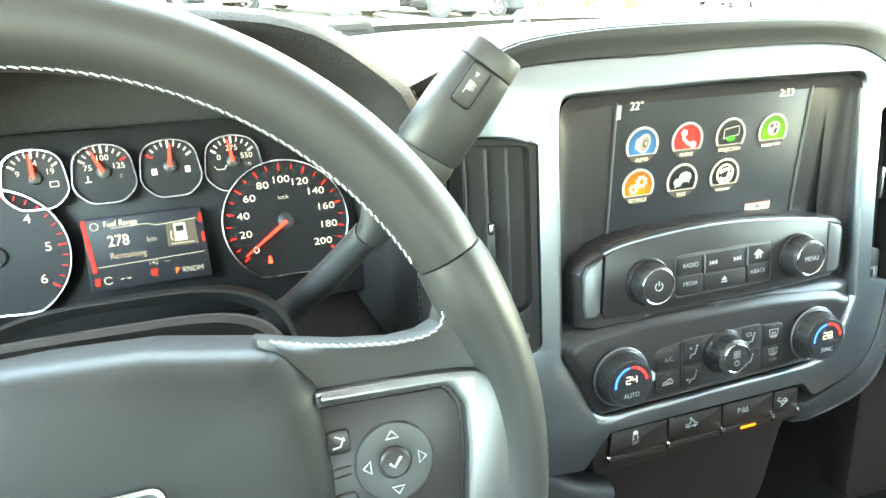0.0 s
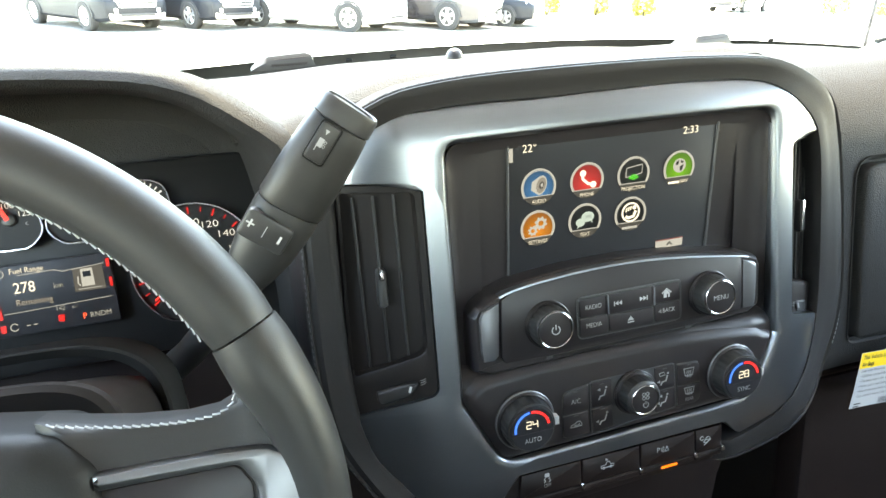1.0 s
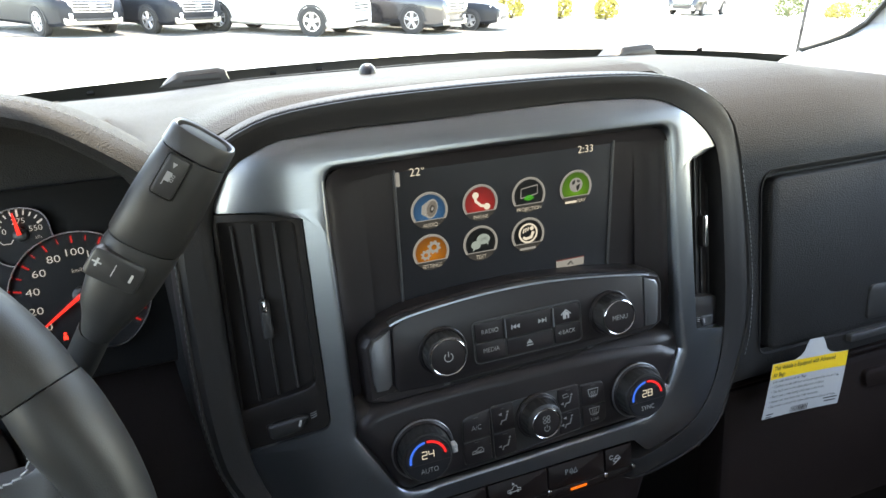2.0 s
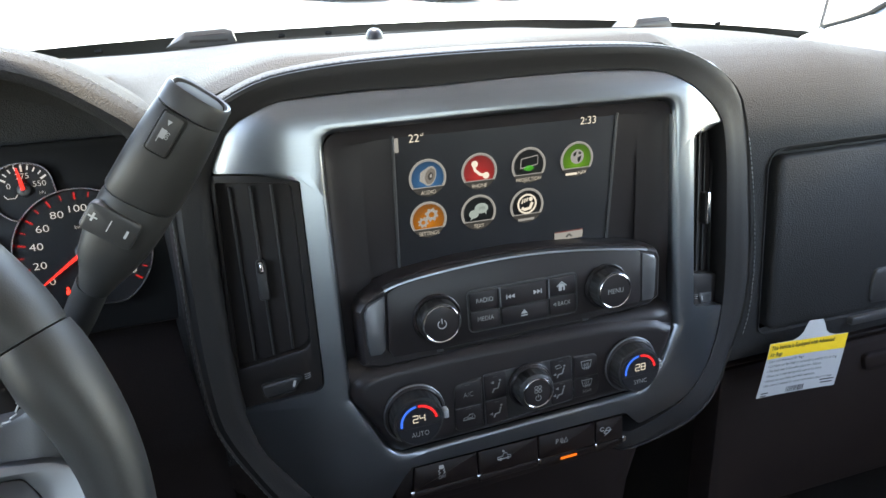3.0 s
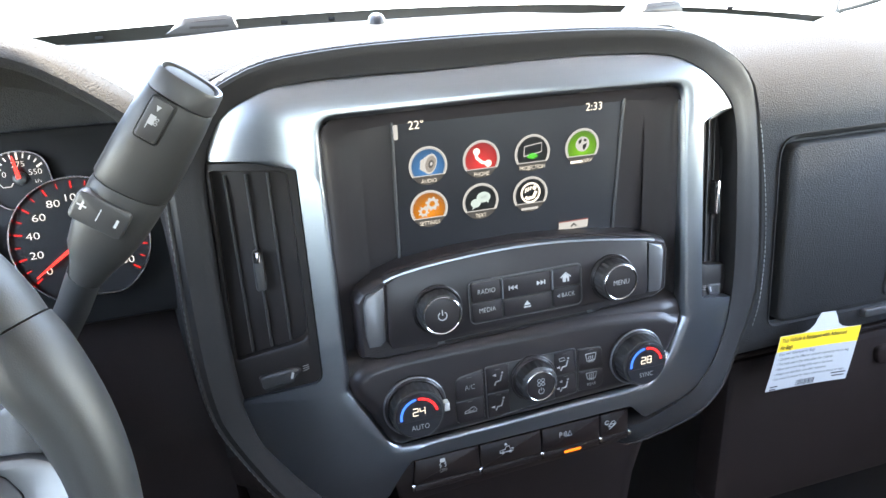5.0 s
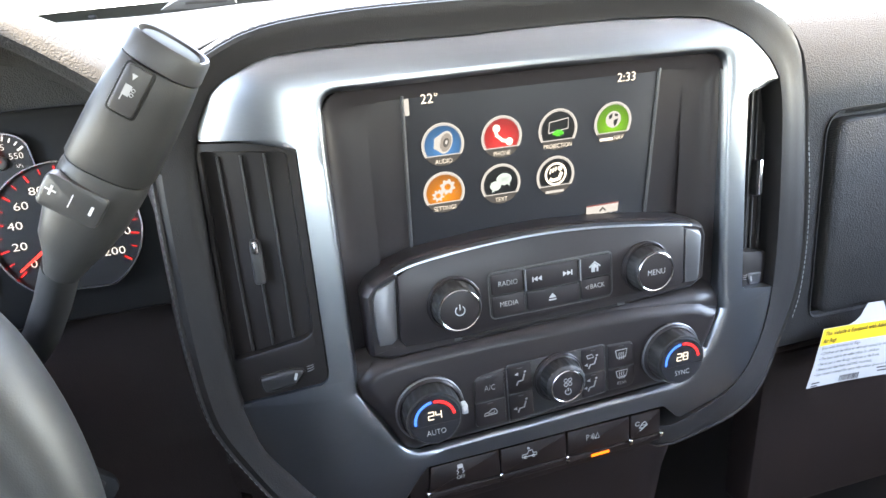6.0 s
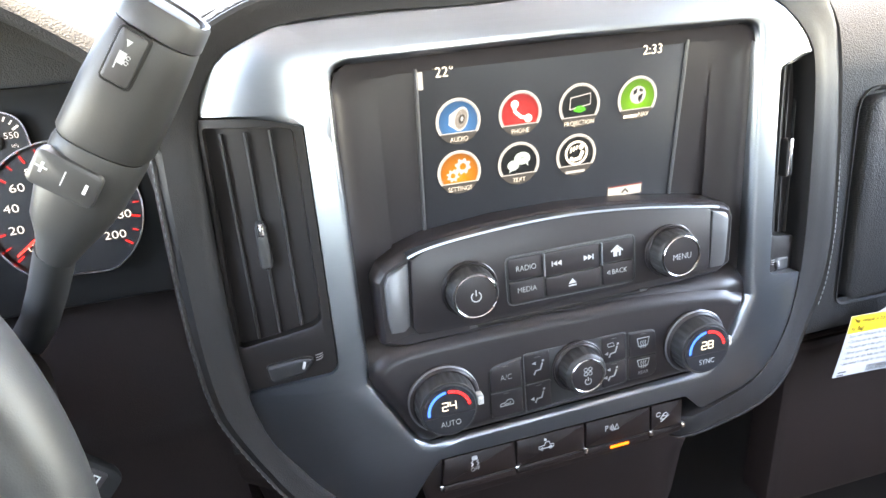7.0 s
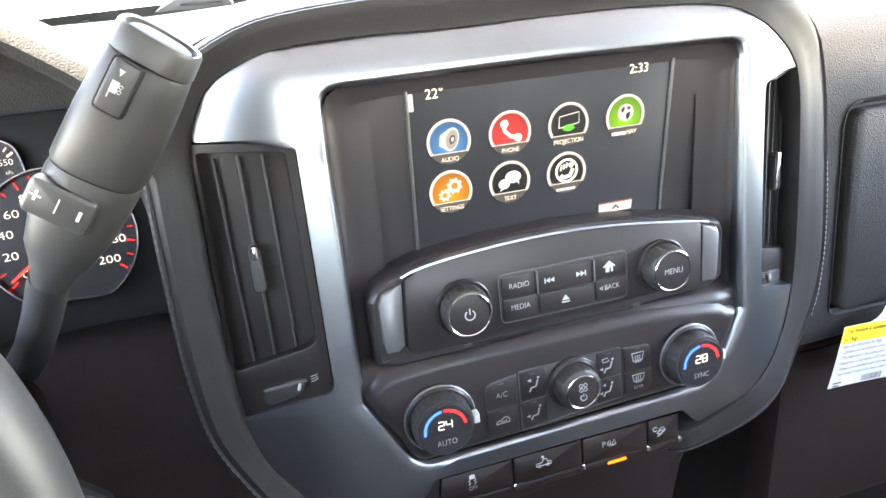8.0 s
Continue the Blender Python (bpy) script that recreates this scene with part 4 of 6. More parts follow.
# ---- switches under the stack ----
switches = thing("switch_bank", STACK, "row of black rocker switches under the centre stack", "switches")
part("face", slab(scaled(rounded([(-116, -280), (94, -275), (101, -262), (101, -237), (-106, -238), (-120, -256)], [6, 12, 8, 6, 6, 6], 4)), -0.08, -0.0085, 0.003), SWITCH, switches)
EDGES = [-105, -45.5, 12, 69.4, 98.6]
for i, (a, b) in enumerate(zip(EDGES, EDGES[1:])):
    lo, hi = -261.3, -238.2
    sw = part("switch", slab(scaled(rounded([(a + 0.5, lo), (b - 0.5, lo), (b - 0.5, hi), (a + 0.5 + (3 if i == 0 else 0), hi)], 1.5, 3)), -0.009, -0.0042, 0.0012), SWITCH, switches)
    lower = part("lip", slab(scaled(rounded([(a + 0.6, -269.5), (b - 0.6, -269.0), (b - 0.6, -261.9), (a + 0.6, -261.9)], 1.2, 3)), -0.012, -0.0046, 0.0015), SWITCH, sw)
    c, W = (a + b) / 2 - (5, 4.2, 5.8, 4.5)[i], -0.0039
    bm = bmesh.new()
    if i == 0:
        c += 2
        for o in (-1, 1):
            strip(scaled([(c + o * 2.2 - 0.8, -250), (c + o * 2.2 + 0.8, -248.4), (c + o * 2.2 - 0.8, -246.8), (c + o * 2.2 + 0.6, -245.6)]), 0.0006, W, bm=bm)
        plate(scaled(rounded([(c - 2.4, -245), (c + 2.4, -245), (c + 2.0, -241.4), (c - 2.0, -241.4)], 0.8, 2)), W, bm=bm)
        lettering("OFF", 0.0046, c * mm, -0.2530, W, bm=bm)
    elif i == 1:
        strip(scaled([(c - 6, -250.6), (c - 6, -248.4), (c - 1.4, -248.0), (c - 0.4, -245.4), (c + 2.6, -245.4), (c + 3.2, -248.0), (c + 6.2, -248.4), (c + 6.4, -250.6), (c - 6, -250.6)]), 0.0006, W, bm=bm)
        for o in (-3.4, 3.6):
            strip([((c + o) * mm + x, -0.2508 + y) for x, y in circle(0.0011, 9)], 0.0005, W, bm=bm)
        plate(scaled([(c - 1.6, -243.8), (c + 0.8, -244.4), (c + 0.4, -242.6), (c - 1.2, -242)]), W, bm=bm)
    elif i == 2:
        lettering("P", 0.0075, (c - 4.6) * mm, -0.2478, W, bm=bm)
        for k in range(3):
            strip(arc((c - 3.4) * mm, -0.2478, (2.2 + k * 1.3) * mm, -38, 38, 7), 0.0004, W, bm=bm)
        strip(scaled([(c + 2.2, -250.2), (c + 6.0, -250.2), (c + 4.6, -245.2), (c + 2.2, -250.2)]), 0.0006, W, bm=bm)
        part("indicator", slab(scaled(rounded([(33.6, -267.4), (50, -267.2), (50, -265.0), (33.6, -265.2)], 0.6, 2)), -0.006, -0.0038, 0.0004), INDICATOR, sw, "lit amber indicator bar")
    else:
        strip(scaled([(c - 1.0, -254.6), (c + 6.4, -249.6)]), 0.0006, W, bm=bm)
        strip(scaled([(c - 1.4, -251.6), (c + 1.6, -247.4), (c + 3.8, -246.6), (c + 5.4, -248.4), (c + 2.4, -252.6), (c - 1.4, -251.6)]), 0.0007, W, bm=bm)
        strip(scaled([(c + 0.4, -249.4), (c + 3.4, -249.6)]), 0.0006, W, bm=bm)
        strip(arc((c - 3.2) * mm, -0.2472, 0.0019, 20, 330, 10), 0.0006, W, bm=bm)
    part("print", bm, MARK, sw)
for e in EDGES:
    part("clip", slab(box_outline(0.0044, 0.0054, 0.0016, 3, e * mm, -0.2620), -0.009, -0.0024, 0.0014), CHROME, switches, "small chrome clip")

# ---- air vents ----


def vent(s, name_label):
    """An air vent with nearly closed upright louvres; s: 1 beside the instruments, -1 beside the glove box."""
    v = thing("air_vent", STACK, name_label, "vent", "dashboard vents")
    q = lambda pts: scaled([(s * x, y) for x, y in pts])
    hole = q(rounded([(-161.0, 17.5), (-222, 21.5), (-231, -168), (-164.0, -148)], [8, 3, 3, 10], 5))
    inn = q(rounded([(-167.5, 11.5), (-219, 15), (-226, -131), (-170.0, -113)], [6, 3, 3, 12], 5))
    deep = lambda p: bezel_w(*p) - 0.0030
    loops = [[(*p, deep(p) - 0.016) for p in inset(hole, -0.0015)], [(*p, deep(p) - 0.002) for p in hole], [(*p, deep(p)) for p in inset(hole, 0.0012)]]
    for f in (0.3, 0.65, 0.95):
        mix = [(a[0] * (1 - f) + b[0] * f, a[1] * (1 - f) + b[1] * f) for a, b in zip(hole, inn)]
        loops.append([(*p, deep(p)) for p in mix])
    loops.append([(*p, deep(p) - 0.0012) for p in inn])
    loops.append([(*p, deep(p) - 0.012) for p in inset(inn, 0.0008)])
    part("frame", rings(loops, cap_last=False), VENT, v)
    us = [-226.5 + 58.0 * k / 10 for k in range(11)]
    part("backing", rings([[(s * u * mm, vv, deep((u * mm, 0)) - 0.0085) for u in us] for vv in (-0.132, -0.08, -0.03, 0.0150)], closed=False, cap_last=False), VENT, v)
    for k, u in enumerate((-213.0, -198.5, -184.0)):
        sec = [(-1.3, -0.0095), (-0.9, -0.0066), (-0.4, -0.0058), (0.3, -0.0057), (0.8, -0.0066), (1.1, -0.0095)]
        loops = [[(s * (c + du) * mm, vv, deep((c * mm, 0)) + w) for du, w in sec] for c, vv in ((u + 1.0, -0.1155 - 0.0047 * (2 - k)), (u + 2.0, -0.054), (u + 3.2, 0.0105))]
        part("slat", rings(loops, cap_first=True), PLASTIC, v)
    c = deep((-0.197, 0))
    tab = part("tab", slab(scaled(rounded([(s * -197.4 - 4, -74), (s * -197.4 + 4, -74), (s * -196.6 + 3.6, -44), (s * -196.6 - 3.6, -44)], 3.2, 4)), c - 0.0085, c + 0.0006, 0.0024), PLASTIC, v)
    tip = -53 if s > 0 else -73
    part("bright_tip", slab(scaled(rounded([(s * -197.0 - 2.4, tip), (s * -197.0 + 2.4, tip), (s * -196.7 + 2.2, -43.6), (s * -196.7 - 2.2, -43.6)], 2.0, 4)), c - 0.002, c + 0.0018, 0.0016), CHROME, tab, "chrome tip of the tab")
    pad = q(rounded([(-209.5, -154.5), (-210.5, -143.5), (-187, -136.2), (-178.5, -136.2), (-186.5, -146.8)], 3, 4))
    loops = [[(*p, deep(p) + w) for p in inset(pad, d)] for w, d in ((-0.003, -0.0008), (0.0003, -0.0008), (-0.0006, 0.0), (0.0012, 0.0006), (0.0018, 0.0016))]
    px, py = sum(p[0] for p in pad) / len(pad), sum(p[1] for p in pad) / len(pad)
    loops += [[(px + (p[0] - px) * f, py + (p[1] - py) * f, deep((px + (p[0] - px) * f, 0)) + 0.002) for p in pad] for f in (0.5, 0.03)]
    wheel_part = part("thumb_wheel", rings(loops), PLASTIC, v)
    w = deep((-0.186, 0)) + 0.0022
    part("mark", slab(q(rounded([(-188.0, -143.2), (-186.2, -143.6), (-184.4, -138.6), (-186.2, -138.0)], 0.8, 2)), w - 0.001, w + 0.0003, 0.0003), MARK, wheel_part, "white mark on the wheel")
    bm = bmesh.new()
    w = deep((-0.1745, 0)) + 0.0003
    for k in range(3):
        strip(q([(-178.0, -134.4 - k * 1.9), (-175.0, -134.2 - k * 1.7), (-172.4, -133.0 - k * 1.5)]), 0.0004, w, bm=bm)
    part("print", bm, DIM_MARK, v)
    if s < 0:
        for o in v.children_recursive:
            for p in o.data.vertices:
                p.co.z -= 0.007 * soft(p.co.x, 0.172, 0.2)
    return v


vent(1, "black air vent with upright louvres beside the instruments")
vent(-1, "black air vent with upright louvres beside the glove box")

# ---- picture on the display ----
part("slider_tab", plate(scaled([(-89.3, 23.6), (-85.7, 23.6), (-85.6, 34), (-89.2, 34)]), -0.0122), GLOW_GREY, display, "pale tab at the display's edge", m=SCREEN)
part("reading", lettering("22°", 0.0085, -0.0722, 0.0324, -0.0124, bold=-0.00004, stretch=1.0), GLOW_WHITE, display, "lit temperature reading", m=SCREEN)
part("clock_digits", lettering("2:33", 0.0085, 0.0672, 0.0322, -0.0124, bold=-0.00004, stretch=1.0), GLOW_WHITE, display, "lit clock digits", m=SCREEN)
tab = part("menu_tab", plate(scaled([(41, -64.8), (66.6, -64.8), (67, -57.4), (40.8, -57.4)]), -0.0122), GLOW_GREY, display, "pale pull-up tab", m=SCREEN)
part("tab_edge", plate(scaled([(40.8, -58.0), (67, -58.0), (67, -57.3), (40.8, -57.3)]), -0.0118), GLOW_RED, tab)
part("tab_arrow", strip(scaled([(51.6, -62.8), (54, -60.2), (56.4, -62.8)]), 0.0011, -0.0118), LENS, tab)


def chord_disc(r, low, n=30):
    a = math.asin(low / r)
    return [(r * math.cos(a + (math.pi - 2 * a) * k / (n - 1)), r * math.sin(a + (math.pi - 2 * a) * k / (n - 1))) for k in range(n)]


def app_icon(u, v, mat, word, glyph_mat, draw, bars=None):
    ic = part("app_icon", plate(chord_disc(0.0130, -0.0068), 0.0, 0.0002), mat, display, m=SCREEN @ pose(u * mm, v * mm, -0.0122))
    bm = bmesh.new()
    strip(arc(0, 0, 0.0138, -32, 212, 36), 0.0013, 0.0004, bm=bm)
    strip(arc(0, 0, 0.0127, -30, 210, 36), 0.0004, 0.0004, bm=bm)
    strip([(-0.0114, -0.0070), (0.0114, -0.0070)], 0.0006, 0.0004, bm=bm)
    part("ring", bm, GLOW_GREY, ic, "silver ring round the sign")
    part("foot", plate(arc(0, 0, 0.0143, 212, 328, 20), 0.0, 0.0002), GLOW_DARK, ic)
    bm = bmesh.new()
    if word:
        lettering(word, 0.0044, (0.0050 if bars else 0), -0.0111, 0.0005, bm=bm, stretch=0.84, bold=-0.0001)
    for x0, x1 in bars or []:
        plate([(x0 * mm, -0.0123), (x1 * mm, -0.0123), (x1 * mm, -0.0105), (x0 * mm, -0.0105)], 0.0005, bm=bm)
    part("caption", bm, GLOW_WHITE if word else GLOW_GREY, ic)
    bm = bmesh.new()
    draw(bm)
    tagged(part("sign", bm, glyph_mat, ic), kind="stuff")
    return ic


def leaning(cx, cy, rx, ry, n=26, lean=0.18):
    """A slightly leaning ellipse in millimetres."""
    return scaled([(cx + rx * math.cos(2 * math.pi * k / n) + lean * ry * math.sin(2 * math.pi * k / n), cy + ry * math.sin(2 * math.pi * k / n)) for k in range(n)])


def speaker(bm):
    plate(leaning(1.6, 1.4, 4.9, 7.4), 0.0006, bm=bm)
    plate(scaled([(-6.4, -1.8), (-1.0, -5.6), (1.0, 8.4), (-5.6, 4.6)]), 0.0004, bm=bm)


def handset(bm):
    strip(scaled([(-4.5, 6), (-3.6, 1.5), (0.5, -2.2), (5.4, -3.4)]), 0.0022, 0.0006, bm=bm)
    for x, y in ((-3.8, 6.2), (5.2, -3.4)):
        plate(circle(0.0026, 16, x * mm, y * mm), 0.0008, bm=bm)


def screen_sign(bm):
    strip(scaled([(-7, -1.8), (7.4, 0.4), (7.4, 7.4), (-6.6, 5.6), (-7, -1.8)]), 0.0007, 0.0006, bm=bm)


def globe(bm):
    plate(circle(0.0058, 24, 0, 0.0022), 0.0006, bm=bm)


def gears(bm):
    for cx, cy, r in ((2.4, 3.8, 4.3), (-4.4, -1.6, 3.2)):
        n = 32
        out = [((cx + (r + (1.2 if (k // 2) % 2 else 0)) * math.cos(2 * math.pi * k / n)) * mm, (cy + (r + (1.2 if (k // 2) % 2 else 0)) * math.sin(2 * math.pi * k / n)) * mm) for k in range(n)]
        ins = [((cx + r * 0.5 * math.cos(2 * math.pi * k / n)) * mm, (cy + r * 0.5 * math.sin(2 * math.pi * k / n)) * mm) for k in range(n)]
        rings([[(*p, 0.0006) for p in out], [(*p, 0.0006) for p in ins]], cap_last=False, bm=bm)


def bubbles(bm):
    for cx, cy, rx, ry in ((2.2, 3.4, 5.6, 4.2), (-4.0, -0.8, 4.0, 3.4)):
        plate([((cx + rx * math.cos(k * 0.3142)) * mm, (cy + ry * math.sin(k * 0.3142)) * mm) for k in range(20)], 0.0006 if cx < 0 else 0.0008, bm=bm)
    plate(scaled([(4, 0.6), (6.4, -2.4), (6.2, 1.6)]), 0.0006, bm=bm)
    plate(scaled([(-6, -3), (-7.0, -5.4), (-3.8, -3.8)]), 0.0006, bm=bm)


def assist(bm):
    strip(arc(0, 0.0015, 0.0076, 0, 360, 26), 0.0014, 0.0006, bm=bm)
    strip(scaled([(4.6, 2.4), (2.6, -2.2), (-2.0, -3.0), (-4.4, -1.6)]), 0.0024, 0.0006, bm=bm)
    plate(circle(0.0017, 12, 0.0032, 0.0052), 0.0006, bm=bm)
    for k in range(3):
        strip(scaled([(-4.4 + k * 2.0, 2.0 + k * 0.8), (-3.6 + k * 2.0, 5.6 + k * 0.5)]), 0.0009, 0.0006, bm=bm)


ic = app_icon(-65.2, 2.3, GLOW_BLUE, "AUDIO", GLOW_GREY, speaker)
part("cone", plate(leaning(1.8, 1.4, 3.9, 6.0), 0.0008), GLOW_MID, ic)
part("cone_middle", plate(leaning(2.0, 1.4, 1.9, 2.9), 0.0010), GLOW_DARK, ic)
part("cone_cap", plate(leaning(2.2, 1.6, 0.9, 1.4), 0.0012), GLOW_GREY, ic)
app_icon(-24.4, 2.3, GLOW_RED, "PHONE", GLOW_WHITE, handset)
ic = app_icon(16.6, 2.3, LENS, "PROJECTION", GLOW_GREY, screen_sign)
bm = bmesh.new()
for k in range(3):
    strip(arc(0, -0.0046, (0.0012 + k * 0.0015), 20, 160, 8), 0.0009, 0.0007, bm=bm)
part("wave", bm, GLOW_LIME, ic)
ic = app_icon(58.4, 2.4, GLOW_GREEN, "NAV", GLOW_GREY, globe, [(-9.6, 0.6)])
bm = bmesh.new()
for pts in ([(-3.6, 5), (-1, 6.6), (-1.4, 3.6), (-3.4, 2.6)], [(0.4, 1.6), (3.4, 2.8), (2.6, -0.6), (1.2, -2.6), (0.2, -0.6)], [(1, 6.4), (3.4, 5.4), (2.6, 4), (0.8, 4.6)]):
    plate(scaled(pts), 0.0009, bm=bm)
part("land", bm, LENS, ic)
app_icon(-66.2, -30.3, GLOW_ORANGE, "SETTINGS", GLOW_GREY, gears)
ic = app_icon(-25.6, -30.3, LENS, "TEXT", GLOW_PALE, bubbles)
part("sms_print", lettering("SMS", 0.0036, 0.0022, 0.0034, 0.0012), LENS, ic)
app_icon(15.4, -30.3, LENS, "", GLOW_WHITE, assist, [(-7.5, 6.5)])

# ---- instrument cluster ----
instruments = thing("instrument_cluster", CLUSTER, "lit analogue instrument cluster behind the steering wheel", "instruments")
part("backing", slab(scaled(rounded([(-215, -75), (215, -75), (212, 95), (-212, 95)], 30, 5)), -0.03, -0.0115, 0.004), LENS, instruments)


def dial_outline(r, low, n=48):
    """A round dial with its foot cut flat and the corners eased."""
    return [(r * math.cos(a), max(r * math.sin(a), low + 0.006 * (abs(math.cos(a)) - 0.4) ** 2)) for a in [2 * math.pi * k / n for k in range(n)]]


def bezel_ring(o, parent, h=0.004, name="ring"):
    return part(name, rings([[(*p, 0.0) for p in o], [(*p, h) for p in inset(o, 0.0004)], [(*p, h) for p in inset(o, 0.0016)], [(*p, 0.0005) for p in inset(o, 0.0026)]], cap_last=False), CHROME, parent, "bright chrome ring")


def wide_number(text, size, x, y, w, bm, bold=0.0, stretch=1.3):
    """A number in wide figures about its own middle."""
    piece = lettering(text, size, 0, 0, w, bold=bold, stretch=1.28)
    for q in piece.verts:
        q.co.x, q.co.y = q.co.x + x, q.co.y + y
    me = bpy.data.meshes.new("number")
    piece.to_mesh(me)
    piece.free()
    bm.from_mesh(me)
    bpy.data.meshes.remove(me)


def polar(r, deg):
    return (r * math.cos(radians(deg)), r * math.sin(radians(deg)))


def needle(parent, deg, length, r, back=0.0):
    a, b = polar(length, deg), polar(-back, deg)
    d = Vector(polar(1, deg + 90))
    bm = bmesh.new()
    pts = [(b[0] + d.x * 0.0016, b[1] + d.y * 0.0016), (b[0] - d.x * 0.0016, b[1] - d.y * 0.0016), (a[0] - d.x * 0.0005, a[1] - d.y * 0.0005), (a[0] + d.x * 0.0005, a[1] + d.y * 0.0005)]
    rings([[(*p, 0.0035) for p in pts], [(*p, 0.005) for p in pts]], cap_first=True, bm=bm)
    part("needle", bm, RED_NEEDLE, parent, "lit red needle")
    part("boss", turned([(r, 0.0005), (r * 0.95, 0.0035), (r * 0.8, 0.0042), (0.0004, 0.0044)], 24), PLASTIC, parent)


speedo = part("speedometer", plate(dial_outline(0.0525, -0.0465), 0.0005, 0.004), LENS, instruments, m=pose(0.1075, -0.001, -0.002))
bezel_ring(dial_outline(0.0545, -0.0485), speedo)
bm, bt2 = bmesh.new(), bmesh.new()
for k in range(21):
    a = 218 - 12.75 * k
    big = k % 2 == 0
    strip([polar(0.0445 if big else 0.0462, a), polar(0.0505, a)], 0.0013 if big else 0.0008, 0.001, bm=bt2)
    if big:
        x, y = polar(0.0365, a)
        wide_number(str(k * 10), 0.0086, x, y, 0.001, bm=bm, bold=-0.0001, stretch=1.0)
lettering("km/h", 0.0052, 0.0, 0.021, 0.001, bm=bm)
part("numerals", bm, GAUGE_WHITE, speedo)
part("ticks", bt2, RED_TICK, speedo, "red tick marks")
needle(speedo, 215, 0.046, 0.0075)
bm = plate(circle(0.0012, 10, -0.0185, -0.0300), 0.001)
plate(scaled([(-20.4, -35.2), (-16.6, -35.2), (-17.2, -31.4), (-19.8, -31.4)]), 0.001, bm=bm)
part("warning_lamp", bm, glow("warning_red", (1.0, 0.04, 0.03), 0.12), speedo, "lit red belt warning lamp")

tach = part("tachometer", plate(dial_outline(0.0525, -0.0465), 0.0005, 0.004), LENS, instruments, m=pose(-0.1165, -0.001, -0.002))
bezel_ring(dial_outline(0.0545, -0.0485), tach)
bm, bt2 = bmesh.new(), bmesh.new()
for k in range(0, 25):
    a = 210 - 41.0 * k / 4
    big = k % 4 == 0
    strip([polar(0.0445 if big else 0.0465, a), polar(0.0505, a)], 0.0013 if big else 0.0008, 0.001, bm=bt2)
    if big:
        x, y = polar(0.0375, a)
        lettering(str(k // 4), 0.0104, x, y, 0.001, bm=bm, bold=-0.00012, stretch=1.1)
part("numerals", bm, GAUGE_WHITE, tach)
part("ticks", bt2, RED_TICK, tach, "red tick marks")
needle(tach, 196, 0.046, 0.0085, 0.002)

small_outline = rounded([(-24, -13), (-12, -24.5), (12, -24.5), (24, -13), (20, 17), (0, 23), (-20, 17)], [15, 14, 14, 15, 16, 34, 16], 6)
for u, v, deg, marks in ((-0.080, 0.0575, 92, ("9", "14", "19")), (-0.0300, 0.0570, 113, ("75", "100", "125")), (0.0205, 0.0565, 84, ("", "", "")), (0.0705, 0.0560, 98, ("0", "275", "550"))):
    g = part("small_gauge", plate(scaled(small_outline), 0.0005, 0.004), LENS, instruments, m=pose(u, v, -0.0072 if u > 0.06 else -0.002))
    bezel_ring(inset(scaled(small_outline), -0.0016), g, 0.0035)
    bm, red = bmesh.new(), bmesh.new()
    for k in range(9):
        a = 148 - 14.5 * k
        limit = (k == 8 and -0.05 < u < 0) or (k == 0 and 0 < u < 0.06)
        strip([polar(0.0170 if k % 4 else 0.0155, a), polar(0.0205, a)], 0.0010 if k % 4 else 0.0015, 0.001, bm=red if limit else bm)
    part("limit_tick", red, RED_TICK, g, "red limit mark") if -0.05 < u < 0.06 else red.free()
    for word, a in zip(marks, (156, 90, 24)):
        if word:
            x, y = polar(0.0125, a)
            lettering(word, 0.0066, x, y - 0.001, 0.001, bm=bm, stretch=1.05)
    if u > 0.06:
        lettering("kPa", 0.0040, 0.0125, -0.0035, 0.001, bm=bm)
        strip(scaled([(-16, -3), (-14, -6), (-8, -6), (-6, -3)]), 0.0006, 0.001, bm=bm)
    elif u < -0.05:
        strip(scaled([(10, -4), (16, -4), (16, -8), (10, -8), (10, -4)]), 0.0006, 0.001, bm=bm)
    elif u < 0:
        lettering("C", 0.0040, 0.0125, -0.0045, 0.001, bm=bm)
        strip(scaled([(-15, -7), (-10, -7)]), 0.0006, 0.001, bm=bm)
        strip(scaled([(-12.5, -7), (-12.5, -2)]), 0.0008, 0.001, bm=bm)
    else:
        for x in (-13, 13):
            plate(scaled([(x - 2, -6), (x + 2, -6), (x + 2, -1), (x - 2, -1)]), 0.001, bm=bm)
    part("scale_print", bm, GAUGE_WHITE, g)
    needle(g, deg, 0.0185, 0.0055)

DIC_BACK = glow("driver_display_grey", (0.35, 0.35, 0.34), 0.006)
dic = part("driver_display", slab(scaled(rounded([(-54, -39), (40, -39), (39, 20), (-53, 20)], 2, 3)), -0.004, 0.0, 0.0006), GLOSS, instruments)
W = 0.0006
part("title", lettering("Fuel Range", 0.0068, -0.037, 0.0145, W, align="LEFT"), GLOW_WHITE, dic)
part("number", lettering("278", 0.0128, -0.036, 0.0000, W, align="LEFT", bold=0.0), GLOW_WHITE, dic)
bm = lettering("km", 0.0072, -0.0065, -0.0018, W, align="LEFT")
part("unit", bm, GLOW_GREY, dic)
part("caption", lettering("Remaining", 0.0078, -0.036, -0.0120, W, align="LEFT"), glow("display_dim_text", (0.8, 0.8, 0.8), 0.014), dic)
bm = lettering("142", 0.0058, -0.008, -0.0215, W, align="LEFT")
part("odometer", lettering("km", 0.0040, 0.0045, -0.0218, W, align="LEFT", bm=bm), GLOW_GREY, dic)
part("gear_letters", lettering("RNDM", 0.0068, 0.0170, -0.0310, W, align="LEFT"), GLOW_GREY, dic)
